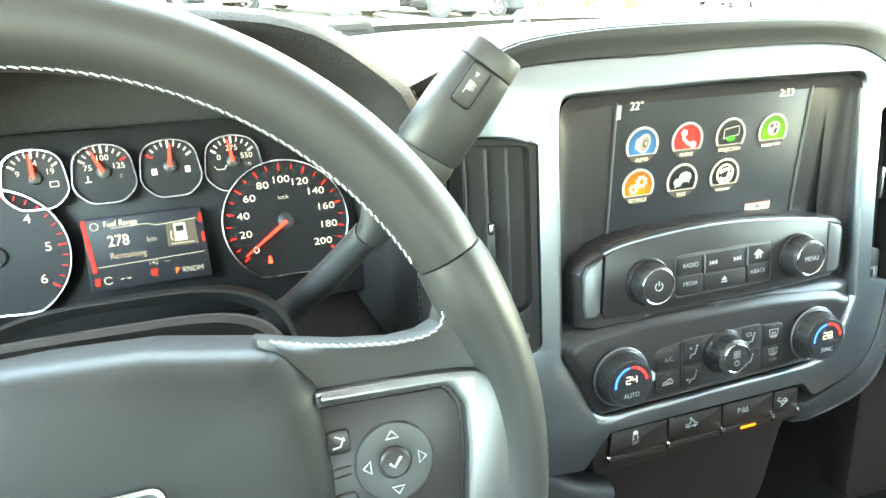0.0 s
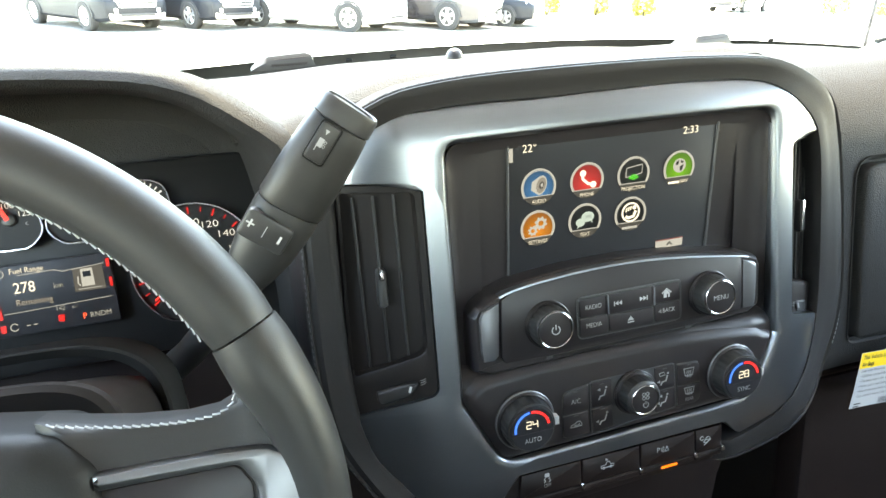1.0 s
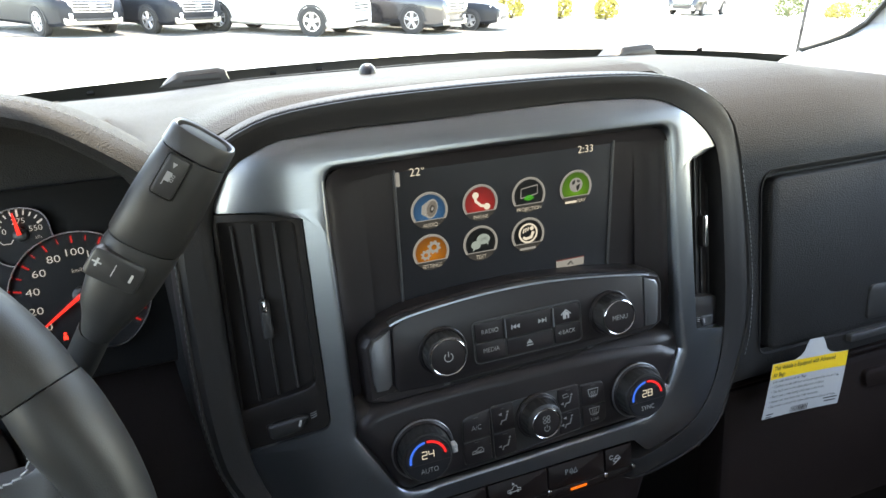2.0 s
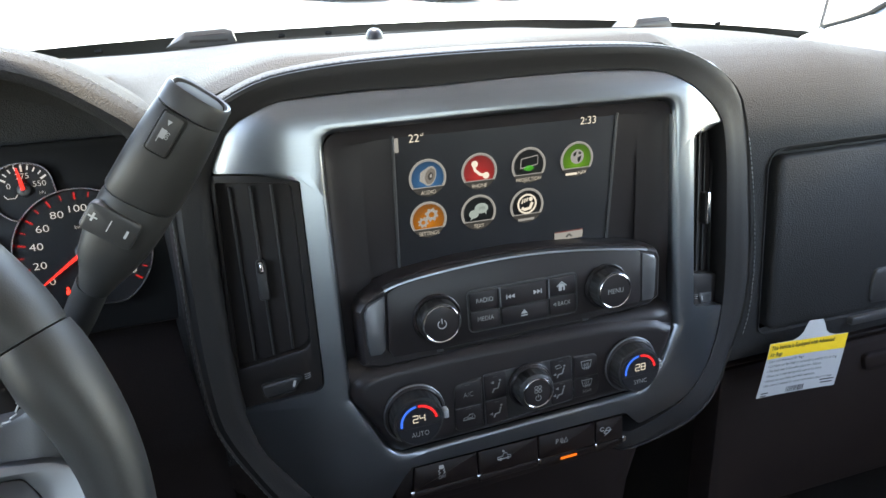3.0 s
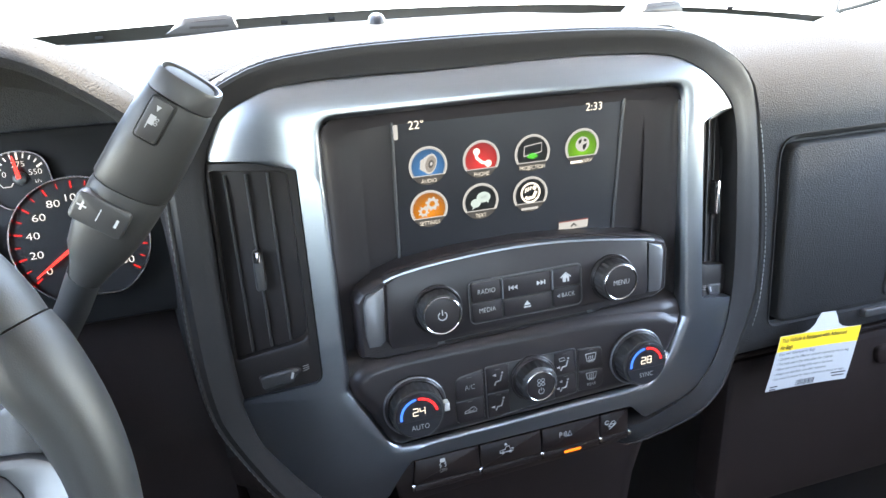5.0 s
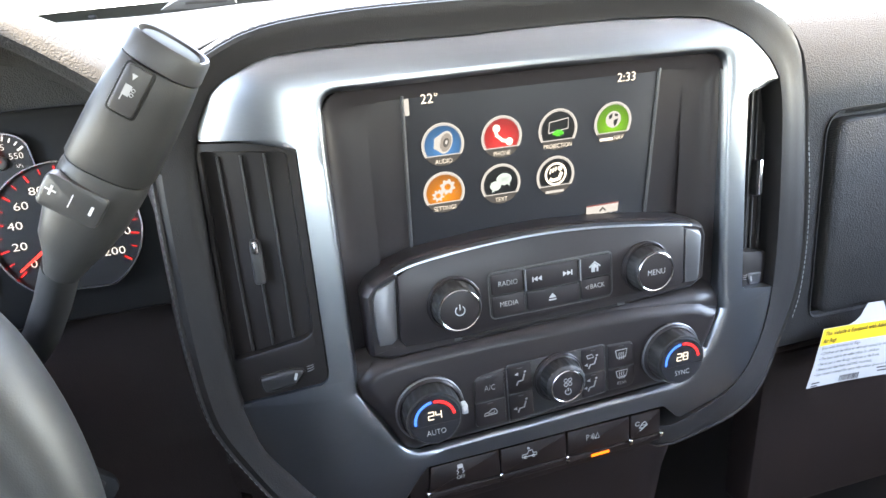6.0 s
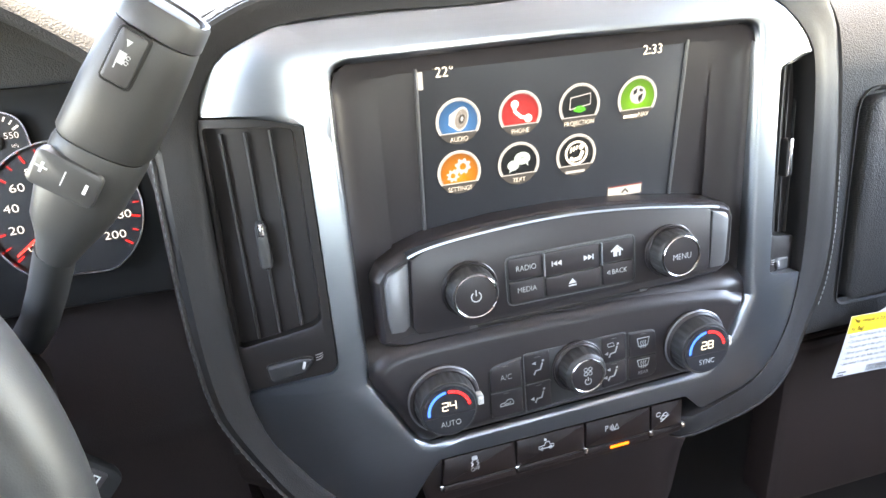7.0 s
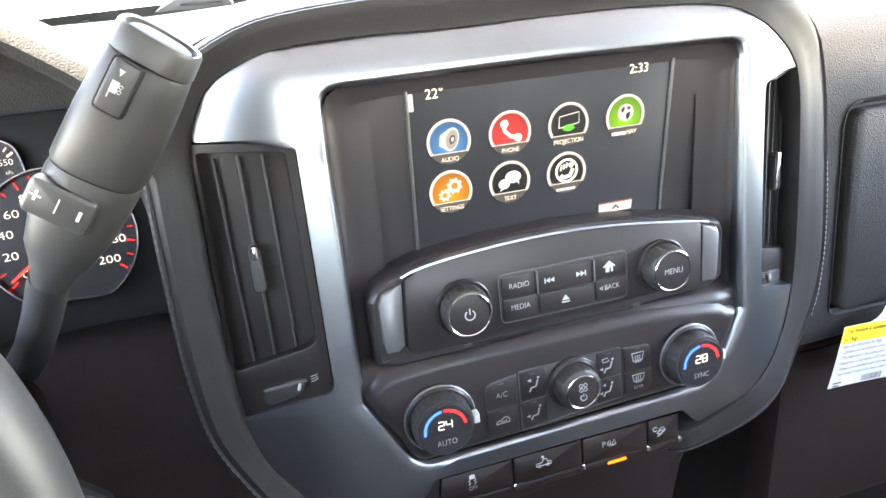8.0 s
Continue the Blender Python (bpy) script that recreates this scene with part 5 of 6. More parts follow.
part("chosen_gear", lettering("P", 0.0072, 0.0115, -0.0310, W, align="LEFT"), glow("gear_red", (1.0, 0.1, 0.05), 0.08), dic, "lit red gear letter")
bm = bmesh.new()
for pts in ([(-53.5, 19), (-50.5, 19), (-47, -24), (-50, -24)], [(36, 15), (38.5, 15), (38.2, 8), (35.8, 8)], [(36.5, -1), (38.5, -1), (38.4, -9), (36.4, -9)], [(-50, -29), (-46, -29), (-46.5, -35), (-50, -35)], [(-7, -27), (-2, -27), (-3, -33), (-7, -32)]):
    plate(scaled(pts), W, bm=bm)
tagged(part("bar_graph", bm, RED_TICK, dic), kind="stuff")
bm = strip(scaled([(-32, 10.8), (-4, 11.6), (2, 9.2), (34, 11.5)]), 0.0006, W)
strip(scaled([(-46, -20), (36, -17.5)]), 0.0005, W, bm=bm)
strip(arc(-0.044, 0.0135, 0.0030, 0, 360, 14), 0.0007, W, bm=bm)
strip(arc(-0.040, -0.0315, 0.0030, 30, 330, 12), 0.0007, W, bm=bm)
for x in (-31, -26):
    strip(scaled([(x, -31.5), (x + 3, -31.4)]), 0.0007, W, bm=bm)
part("rules", bm, GLOW_GREY, dic)
part("pump_frame", plate(scaled([(9, -10), (33, -10), (32.5, 10.5), (9.5, 10.5)]), W - 0.0002), DIC_BACK, dic)
bm = plate(scaled([(15, -6), (25, -6), (24.6, 9), (15.4, 9)]), W)
strip(scaled([(13, 3), (12.4, -3), (14, -5)]), 0.0010, W, bm=bm)
strip(scaled([(12, -8), (30, -8)]), 0.0006, W, bm=bm)
part("pump", bm, GLOW_GREY, dic, "lit fuel pump sign")
part("pump_window", plate(scaled([(17, 2), (23, 2), (23, 6.6), (17, 6.6)]), W + 0.0002), LENS, dic)

# ---- steering wheel ----
wheel = thing("steering_wheel", WHEEL, "black leather steering wheel with grey stitching and silver spokes", "steering wheel")
RC, RT = 0.1785, 0.0160


def rim_section(a0, a1, n, swell=0.0):
    loops = []
    for k in range(n):
        deg = a0 + (a1 - a0) * k / (n - 1)
        a = radians(deg)
        off = deg if abs(deg) < 90 else deg - 180
        thin = max(0.0, 1 - (off + 8) ** 2 / 26 ** 2) if abs(off + 8) < 26 else 0.0
        RT, RC = 0.0160 - 0.0042 * thin, 0.1785 + 0.0055 * thin
        e = min(k, n - 1 - k)
        pinch = -0.0009 if e == 0 else (0.0 if e > 1 else -0.0002)
        c = Vector((RC * math.cos(a), RC * math.sin(a), 0))
        o = Vector((math.cos(a), math.sin(a), 0))
        loops.append([tuple(c + o * ((RT + swell + pinch) * 0.96 * math.cos(q)) + Vector((0, 0, (RT + swell + pinch) * 1.12 * math.sin(q)))) for q in [2 * math.pi * j / 24 for j in range(24)]])
    return rings(loops, cap_first=True)


part("rim_upper", rim_section(25.0, 155.0, 60), LEATHER, wheel)
part("rim_side", rim_section(-60, 24.75, 40, 0.0007), LEATHER, wheel)
part("rim_side", rim_section(155.25, 240, 40, 0.0007), LEATHER, wheel)
part("rim_lower", rim_section(240.2, 299.8, 28), LEATHER, wheel)


def cross_stitch(points, name="stitching"):
    bm = bmesh.new()
    for i in range(0, len(points) - 1):
        a, b = points[i], points[i + 1]
        side = (b - a).cross(Vector((0, 0, 1))).normalized() * 0.0004
        tube([a.lerp(b, 0.06) - side, a.lerp(b, 0.5) + Vector((0, 0, 0.0003)), a.lerp(b, 0.94) + side], 0.00042, 5, bm=bm)
    part(name, bm, THREAD, wheel, "pale grey cross stitching")


q0 = radians(193)
in_r, in_z = RC + RT * 0.98 * math.cos(q0), RT * 1.14 * -math.sin(q0)
cross_stitch([Vector((in_r * math.cos(radians(a)), in_r * math.sin(radians(a)), in_z)) for a in np.linspace(27, 153, 100)])
for s in (1, -1):
    edge = [(158.5, 66), (160.2, 58), (158, 51.5), (151, 48.6), (138, 48.2), (118, 50.8), (100, 54.6), (90, 57.5)]
    cross_stitch([Vector((s * (p.x - 0.005), p.y - 0.0050, p.z)) for p in polyline([(u * mm, v * mm, 0.0055 if u > 150 else 0.0045) for u, v in edge], 26)])
    OFF = pose(s * -0.005, -0.0045, 0)
    cover = [(84, 58), (100, 54), (118, 50.2), (138, 47.6), (151, 48.2), (159, 51.5), (162, 60), (168, 74), (176, 66), (184, 30), (186, 0), (182, -30), (172, -66), (160, -74), (150, -66), (120, -58), (84, -62)]
    cover = scaled([(s * x, y) for x, y in cover])
    sp = part("spoke", rings([[(*p, -0.016) for p in cover], [(*p, -0.004) for p in cover], [(*p, 0.002) for p in inset(cover, 0.0015)], [(*p, 0.0045) for p in inset(cover, 0.005)]]), LEATHER, wheel, m=OFF)
    trim_pts = rounded([(103.5, 35), (150, 33.5), (176, 31), (183.5, 10), (178, -40), (160, -66), (142, -66), (158, -32), (162.5, 0), (163, 17), (157.5, 26.4), (103.5, 28.2)], [1, 20, 18, 14, 14, 10, 4, 20, 20, 8, 5, 1], 4)
    trim_pts = scaled([(s * x, y) for x, y in trim_pts])
    part("spoke_trim", slab(trim_pts, 0.002, 0.0095, 0.0026), SPOKE, wheel, "satin silver spoke trim", m=OFF)
    pad = scaled([(s * x, y) for x, y in rounded([(103.5, 27.6), (156.6, 25.8), (161.6, 16.6), (161, 0), (156.6, -32), (141, -66), (103.5, -62)], [1, 6, 6, 12, 20, 6, 1], 4)])
    panel = part("button_panel", slab(pad, 0.001, 0.0056, 0.001), SATIN_BLACK, wheel, m=OFF)
    disc = part("button_disc", turned([(0.0165, 0.004), (0.0165, 0.0062), (0.0158, 0.0072), (0.0148, 0.0074), (0.0072, 0.0066), (0.0070, 0.0060)], 40, cap_last=True), PLASTIC, wheel, m=OFF @ pose(s * 0.1315, 0.0, 0))
    part("centre_button", turned([(0.0062, 0.006), (0.0062, 0.0082), (0.0054, 0.0090), (0.0008, 0.0086)], 30), SATIN_BLACK, disc)
    bm = bmesh.new()
    for a in (90, 0, 180, 270):
        c = Vector(polar(0.0112, a))
        n = Vector(polar(1, a))
        t = Vector((-n.y, n.x))
        pts = [c + n * 0.0019, c - n * 0.0012 + t * 0.0026, c - n * 0.0012 - t * 0.0026, c + n * 0.0019]
        strip([tuple(p) for p in pts], 0.0007, 0.0082, bm=bm)
    strip(scaled([(-2.4, 0.2), (-0.6, -1.6), (2.6, 2.2)]), 0.0011, 0.0092, bm=bm)
    part("print", bm, DIM_MARK, disc)
    for y in (12.5, -13.5):
        b2 = part("side_button", slab(scaled([(s * x, yy) for x, yy in box_outline(9.5, 10, 2.4, 4, 110.4, y)]), 0.004, 0.0068, 0.0012), SATIN_BLACK, wheel, m=OFF)
        bm = strip(scaled([(s * (107.8), y - 2), (s * 111.0, y - 1.6), (s * 112.6, y + 2)]), 0.0007, 0.0072)
        strip(scaled([(s * 109.2, y + 2.8), (s * 113, y + 0.6)]), 0.0007, 0.0072, bm=bm)
        part("print", bm, DIM_MARK, b2)
    part("groove", strip(scaled([(s * 104.5, 1.5), (s * 114, 2.0)]), 0.0008, 0.0060), VENT, panel)
    part("groove", strip(scaled([(s * 104.5, -2.2), (s * 114, -1.4)]), 0.0008, 0.0060), VENT, panel)
hub = rounded([(-88, 58), (-40, 66.5), (0, 68), (40, 66.5), (88, 58), (101, 40), (103, 0), (96, -70), (60, -112), (0, -118), (-60, -112), (-96, -70), (-103, 0), (-101, 40)], [12, 40, 60, 40, 12, 16, 60, 30, 30, 60, 30, 30, 60, 16], 4)
hub = [(x, y - 0.0065 - 0.0025 * soft(y, 0.03, 0.06)) for x, y in scaled(hub)]
AIRBAG = material("airbag_cover_skin", (0.0125, 0.0126, 0.0128), 0.5, grain=0.12, spec=0.26, scale=1500, vary=0.1, kind="leather")
part("airbag_cover", rings([[(x * q, y * q - 0.02 * (1 - q), w) for x, y in hub] for q, w in ((1, -0.03), (1, 0.002), (0.985, 0.007), (0.95, 0.0115), (0.88, 0.0150), (0.75, 0.0180), (0.5, 0.0200), (0.2, 0.0208))]), AIRBAG, wheel)
badge = scaled(rounded([(-42, 11.5), (42, 11.5), (45, 0), (39, -16), (-39, -16), (-45, 0)], 4, 4))
bd = part("badge", slab(badge, 0.0165, 0.0218, 0.001), PLASTIC, wheel)
part("badge_rim", rings([[(*p, 0.0190) for p in inset(badge, -0.0012)], [(*p, 0.0228) for p in inset(badge, -0.0010)], [(*p, 0.0230) for p in inset(badge, 0.0006)], [(*p, 0.0212) for p in inset(badge, 0.0012)]], cap_last=False), CHROME, bd, "chrome rim of the badge")

# ---- column, gear lever, key ----
column = thing("steering_column", WHEEL, "black plastic steering column shroud", "steering column")
loops = []
for z, sx, sy, cy in ((-0.066, 0.080, 0.052, -0.004), (-0.062, 0.090, 0.061, -0.004), (-0.064, 0.0935, 0.0640, -0.004), (-0.068, 0.0945, 0.0645, -0.004), (-0.072, 0.0940, 0.0620, -0.005), (-0.12, 0.0930, 0.0590, -0.009), (-0.18, 0.091, 0.056, -0.016), (-0.26, 0.088, 0.052, -0.03)):
    loops.append([(sx * math.copysign(abs(math.cos(a)) ** 0.42, math.cos(a)), cy + sy * math.copysign(abs(math.sin(a)) ** 0.42, math.sin(a)), z) for a in [2 * math.pi * k / 48 for k in range(48)]])
part("shroud", rings(loops, cap_first=True), VENT, column)
loops = []
for z, sx, sy in ((-0.158, 0.090, 0.064), (-0.152, 0.0965, 0.0695), (-0.153, 0.0985, 0.0712), (-0.157, 0.0995, 0.0716), (-0.20, 0.098, 0.070)):
    loops.append([(sx * math.copysign(abs(math.cos(a)) ** 0.6, math.cos(a)), sy * math.sin(a) ** 0.6 - 0.004, z) for a in [math.pi * k / 30 for k in range(31)]])
part("boot", rings(loops, closed=False, cap_last=False), CAP_DARK, column, "black gaiter round the column's root")
hz = part("hazard_button", slab(scaled([(-20, -8), (20, -8), (16, 8), (-16, 8)]), 0.0, 0.004, 0.0015), PLASTIC, column, m=pose(-0.024, 0.0512, -0.108, -86))
part("print", strip(scaled([(-3.2, -2.4), (3.2, -2.4), (0, 3), (-3.2, -2.4)]), 0.0008, 0.0044), MARK, hz)
ign = part("ignition_lock", turned([(0.019, 0.0), (0.019, 0.006), (0.0165, 0.010), (0.014, 0.011), (0.010, 0.0105)], 32), SATIN_BLACK, column, m=pose(0.0860, -0.022, -0.125, 0, 62, 0))
part("lock_ring", turned([(0.0175, 0.0085), (0.0165, 0.0112), (0.0150, 0.0115), (0.0145, 0.010)], 32, cap_last=False), CHROME, ign, "worn metal ring")

lever = thing("gear_lever", pose(0, 0, 0), "black column gear lever with a buttoned knob", "gear lever")
axis_lo, axis_hi = Vector((-0.2895, -0.0435, 1.381)), Vector((-0.2105, -0.0490, 1.4845))
ax = (axis_hi - axis_lo).normalized()
toward = Vector((-0.12, -1, 0.10))
toward = (toward - ax * toward.dot(ax)).normalized()
side = ax.cross(toward)
LEVER = Matrix((side, ax, toward)).transposed().to_4x4()
LEVER.translation = axis_lo


def lever_ring(y, a, b, e=0.75, shift=0.0, tilt=0.0):
    out = []
    for k in range(36):
        q = 2 * math.pi * k / 36
        x = a * math.copysign(abs(math.cos(q)) ** e, math.cos(q)) + shift
        z = b * math.copysign(abs(math.sin(q)) ** e, math.sin(q))
        out.append((x, y + tilt * x, z))
    return out


SPLIT = 0.0585
part("lower_grip", rings([lever_ring(-0.012, 0.009, 0.009, 1, 0.002), lever_ring(0.0, 0.0125, 0.0115, 0.9, 0.001), lever_ring(0.010, 0.0165, 0.0145, 0.8, 0), lever_ring(0.026, 0.0195, 0.0165), lever_ring(0.042, 0.0205, 0.0175), lever_ring(SPLIT - 0.006, 0.0208, 0.0180, 0.75, 0, 0.05), lever_ring(SPLIT - 0.002, 0.0200, 0.0172, 0.75, 0, 0.05)], cap_first=True), LEVER_SKIN, lever, m=LEVER)
part("upper_grip", rings([lever_ring(SPLIT - 0.0015, 0.0200, 0.0172, 0.75, 0, 0.05), lever_ring(SPLIT + 0.001, 0.0212, 0.0184, 0.75, 0, 0.05), lever_ring(0.085, 0.0208, 0.0180), lever_ring(0.105, 0.0196, 0.0170), lever_ring(0.1155, 0.0186, 0.0162), lever_ring(0.1165, 0.0180, 0.0156)], cap_first=True), LEVER_SKIN, lever, m=LEVER)
part("end_cap", rings([lever_ring(0.1168, 0.0180, 0.0156), lever_ring(0.1176, 0.0188, 0.0164), lever_ring(0.128, 0.0182, 0.0160), lever_ring(0.1296, 0.0172, 0.0150), lever_ring(0.1290, 0.0158, 0.0136), lever_ring(0.1255, 0.0150, 0.0128)], cap_first=True, cap_last=False), PLASTIC, lever, "smooth black end cap", m=LEVER)
part("end_recess", rings([lever_ring(0.1250, 0.0152, 0.0130), lever_ring(0.1258, 0.0150, 0.0128), lever_ring(0.1258, 0.0140, 0.0118), lever_ring(0.1276, 0.0136, 0.0114), lever_ring(0.1282, 0.0124, 0.0102)], cap_first=True), CAP_DARK, lever, "matt black inset of the knob's end", m=LEVER)
TOW = LEVER @ pose(-0.0038, 0.1035, 0.0171, -3.6)
part("button_groove", slab(box_outline(0.0140, 0.0262, 0.003, 4), -0.004, 0.0004, 0.0003), LENS, lever, m=TOW)
pd = part("tow_button", slab(box_outline(0.0120, 0.0240, 0.0022, 4), -0.004, 0.0014, 0.0012), PLASTIC, lever, m=TOW)
bm = plate(scaled([(-2.8, 2.5), (0.4, 2.5), (0.4, -2.9), (-2.8, -2.9)]), 0.0016)
plate(scaled([(-2.1, 8.1), (0.5, 8.1), (-0.8, 5.1)]), 0.0016, bm=bm)
strip(scaled([(-2.4, -2.7), (-2.4, -5.7)]), 0.0005, 0.0016, bm=bm)
for yy in (-1.5, 0.9):
    strip([(0.0014 + x, yy * mm + y) for x, y in circle(0.0008, 10)], 0.0004, 0.0016, bm=bm)
part("print", bm, DIM_MARK, pd)
rk = part("shift_rocker", slab(box_outline(0.0300, 0.0190, 0.004, 4, -0.0050, 0.0400), 0.0135, 0.0196, 0.002), PLASTIC, lever, m=LEVER)
bm = strip(scaled([(-17.6, 41), (-12.4, 41)]), 0.0009, 0.0199)
strip(scaled([(-15, 38.4), (-15, 43.6)]), 0.0012, 0.0199, bm=bm)
strip(scaled([(4.6, 37.6), (4.6, 42.6)]), 0.0014, 0.0199, bm=bm)
strip(scaled([(-5.4, 36.5), (-5.4, 44)]), 0.0005, 0.0199, bm=bm)
part("print", bm, MARK, rk)
part("stalk", tube([(-0.372, 0.055, 1.262), (-0.345, 0.022, 1.296), (-0.318, -0.012, 1.336), (-0.2945, -0.041, 1.374)], [0.0120, 0.0112, 0.0105, 0.0100], 14), PLASTIC, lever)

key = thing("key_fob", pose(-0.345, -0.030, 1.207, 75, 0, 28) @ pose(0, 0, 0, 0, 0, 33), "black car key fob hanging from the ignition lock", "key")
part("shell", slab(box_outline(0.034, 0.062, 0.010, 5), -0.006, 0.006, 0.004), CAP_DARK, key)
bt = part("button", slab(box_outline(0.014, 0.014, 0.003, 4, 0.006, -0.012), 0.004, 0.0068, 0.0008), SATIN_BLACK, key)
part("print", strip(scaled([(4.5, -14.5), (9.5, -14.5), (9.5, -10.6), (4.5, -10.6), (4.5, -14.5)]), 0.0012, 0.0071), MARK, bt)
part("key_ring", tube([(*p, 0.0) for p in circle(0.0115, 28, -0.004, 0.052)], 0.0011, 8, closed=True), CHROME, key, "thin steel key ring")
part("blade", slab(box_outline(0.008, 0.016, 0.002, 3, 0, 0.037), -0.0012, 0.0012, 0.0005), PLASTIC, key, "dark key blade in the lock")

# ---- passenger side: glove box and its warning tag ----
FACE = STACK @ pose(0, 0, -0.05)
glove = thing("glove_box", FACE, "closed black grained upper glove box door in the dashboard", "glove box")
gap = scaled(rounded([(293, -17.5), (760, -17.5), (760, -226), (294, -217)], [24, 12, 12, 12], 6))
door = scaled(rounded([(302.5, -26.5), (756, -26.5), (756, -221), (304.5, -213.5)], [18, 12, 12, 12], 6))
part("recess", rings([[(*p, -0.016) for p in gap], [(*p, -0.0012) for p in gap], [(*p, -0.0024) for p in inset(gap, 0.002)], [(*p, -0.0065) for p in inset(gap, 0.0045)], [(*p, -0.0125) for p in inset(gap, 0.0065)]]), DASH, glove)
part("door", rings([[(*p, -0.0135) for p in door], [(*p, -0.0024) for p in inset(door, 0.0005)], [(*p, -0.0002) for p in inset(door, 0.002)], [(*p, 0.0008) for p in inset(door, 0.004)]]), DASH, glove)
part("latch", slab(scaled(rounded([(443, -207), (520, -210), (520, -170), (447, -166)], 8, 5)), -0.002, 0.0036, 0.0025), PLASTIC, glove, "plain black latch plate")
part("rail", slab(scaled(rounded([(420, -229), (756, -232), (756, -222), (420, -219.5)], 3, 3)), -0.01, 0.004, 0.002), HARD, glove)

# the sewn seam between the brow and the glove box
SEAM = [(0.2660, 1.395), (0.2706, 1.379), (0.2753, 1.3517), (0.2795, 1.3234), (0.2824, 1.2945), (0.2841, 1.2649), (0.2838, 1.2347), (0.2811, 1.2042), (0.2755, 1.183)]
part("stitching", stitches([(x, 0.0187 + (z - 1.29) * (0.2 if z > 1.29 else 0.1934), z) for x, z in SEAM], 0.0036, 0.0012, 0.00042), THREAD, dashboard, "pale grey thread beside the brow")

lower = thing("lower_glove_box", STACK @ pose(0, 0, -0.075), "black plastic lower glove box below the dashboard seam", "glove box")
part("door", slab(scaled(rounded([(268, -262), (800, -268), (800, -470), (255, -460)], [12, 6, 6, 20], 5)), -0.03, 0.004, 0.008), LOWER_HARD, lower)
part("handle", slab(scaled(rounded([(470, -284), (590, -286), (584, -310), (476, -308)], 8, 4)), 0.002, 0.010, 0.004), LOWER_HARD, lower)
part("lip", slab(scaled(rounded([(262, -252), (800, -258), (800, -264), (262, -259)], 2, 3)), -0.03, 0.007, 0.003), LOWER_HARD, lower)

tag = thing("warning_tag", STACK @ pose(0, 0, -0.033), "white paper air bag warning tag with a yellow header", "tag")
PAPER = material("tag_paper", (0.42, 0.43, 0.43), 0.6, vary=0.04, grain=0.05, scale=300)
YELLOW = material("tag_yellow", (0.85, 0.55, 0.02), 0.55, vary=0.05)
INK = material("tag_ink", (0.03, 0.03, 0.03), 0.6, vary=0.05)


def tag_point(x, y):
    """x, y in millimetres from the sheet's upper left corner; the sheet hangs a little askew and curls."""
    u = 290 + x + y * 0.29
    v = -217.5 - x * 0.075 + y * 0.92
    return (u * mm, v * mm, 0.002 + 0.004 * math.sin(min(1, max(0, -y / 70)) * 1.5) + 0.0000005 * (x - 52) ** 2)


def tag_sheet(x0, x1, y0, y1, lift, nx=10, ny=8):
    bm = bmesh.new()
    for sgn in (1, 0):
        g = [[bm.verts.new(Vector(tag_point(x0 + (x1 - x0) * i / nx, y0 + (y1 - y0) * j / ny)) + Vector((0, 0, lift - (0 if sgn else 0.00035)))) for i in range(nx + 1)] for j in range(ny + 1)]
        for j in range(ny):
            for i in range(nx):
                bm.faces.new((g[j][i], g[j][i + 1], g[j + 1][i + 1], g[j + 1][i]))
    return bm


part("sheet", tag_sheet(0, 105, -62, 0, 0), PAPER, tag)
part("header", tag_sheet(0.2, 104.8, -17.5, -0.2, 0.0002), YELLOW, tag, "yellow printed header")
bm = bmesh.new()
hang = [(30, -0.5), (38, 3), (43, 8), (45, 14), (48, 20), (66, 20), (70, 14), (74, 6), (80, 2), (92, -0.5)]
top = [tag_point(x, y) for x, y in hang]
rings([[(p[0], p[1], p[2] - 0.00035 - max(0, (p[1] + 0.219)) * 0.12) for p in top], [(p[0], p[1], p[2] - max(0, (p[1] + 0.219)) * 0.12) for p in top]], cap_first=True, bm=bm)
part("hanger", bm, PAPER, tag, "white paper hanger tucked into the seam")


def tag_text(text, size, x, y, mat=INK, name="print", bold=0.0, stretch=0.8):
    bm = lettering(text, size * mm, 0, 0, 0, align="LEFT", bold=bold, stretch=stretch)
    for v in bm.verts:
        p = tag_point(x + v.co.x / mm, y + v.co.y / mm)
        v.co = Vector(p) + Vector((0, 0, 0.0005))
    part(name, bm, mat, tag)


tag_text("This Vehicle is Equipped with Advanced", 6.6, 3, -5.5, name="heading", bold=0.00008, stretch=0.80)
tag_text("Air Bags", 6.6, 3, -13, name="heading", bold=0.00008, stretch=0.75)
for i, line in enumerate(("Even with Advanced Air Bags", "• Children can be killed or seriously injured by the air bag.", "• The back seat is the safest place for children.", "• Never put a rear-facing child seat in the front.", "• Always use seat belts and child restraints.", "• See owner's manual for more information about air bags.")):
    tag_text(line, 4.5, 4, -20.5 - i * 5.6, stretch=0.88)
bm = bmesh.new()
random.seed(4)
x = 38.0
while x < 62:
    wd = random.choice((0.5, 0.8, 1.2))
    pts = [tag_point(x, -60.5), tag_point(x + wd, -60.5), tag_point(x + wd, -54), tag_point(x, -54)]
    bm.faces.new([bm.verts.new(Vector(p) + Vector((0, 0, 0.0005))) for p in pts])
    x += wd + random.choice((0.5, 0.7, 1.0))
tagged(part("barcode", bm, INK, tag, "black bar code stripes"), kind="stuff")
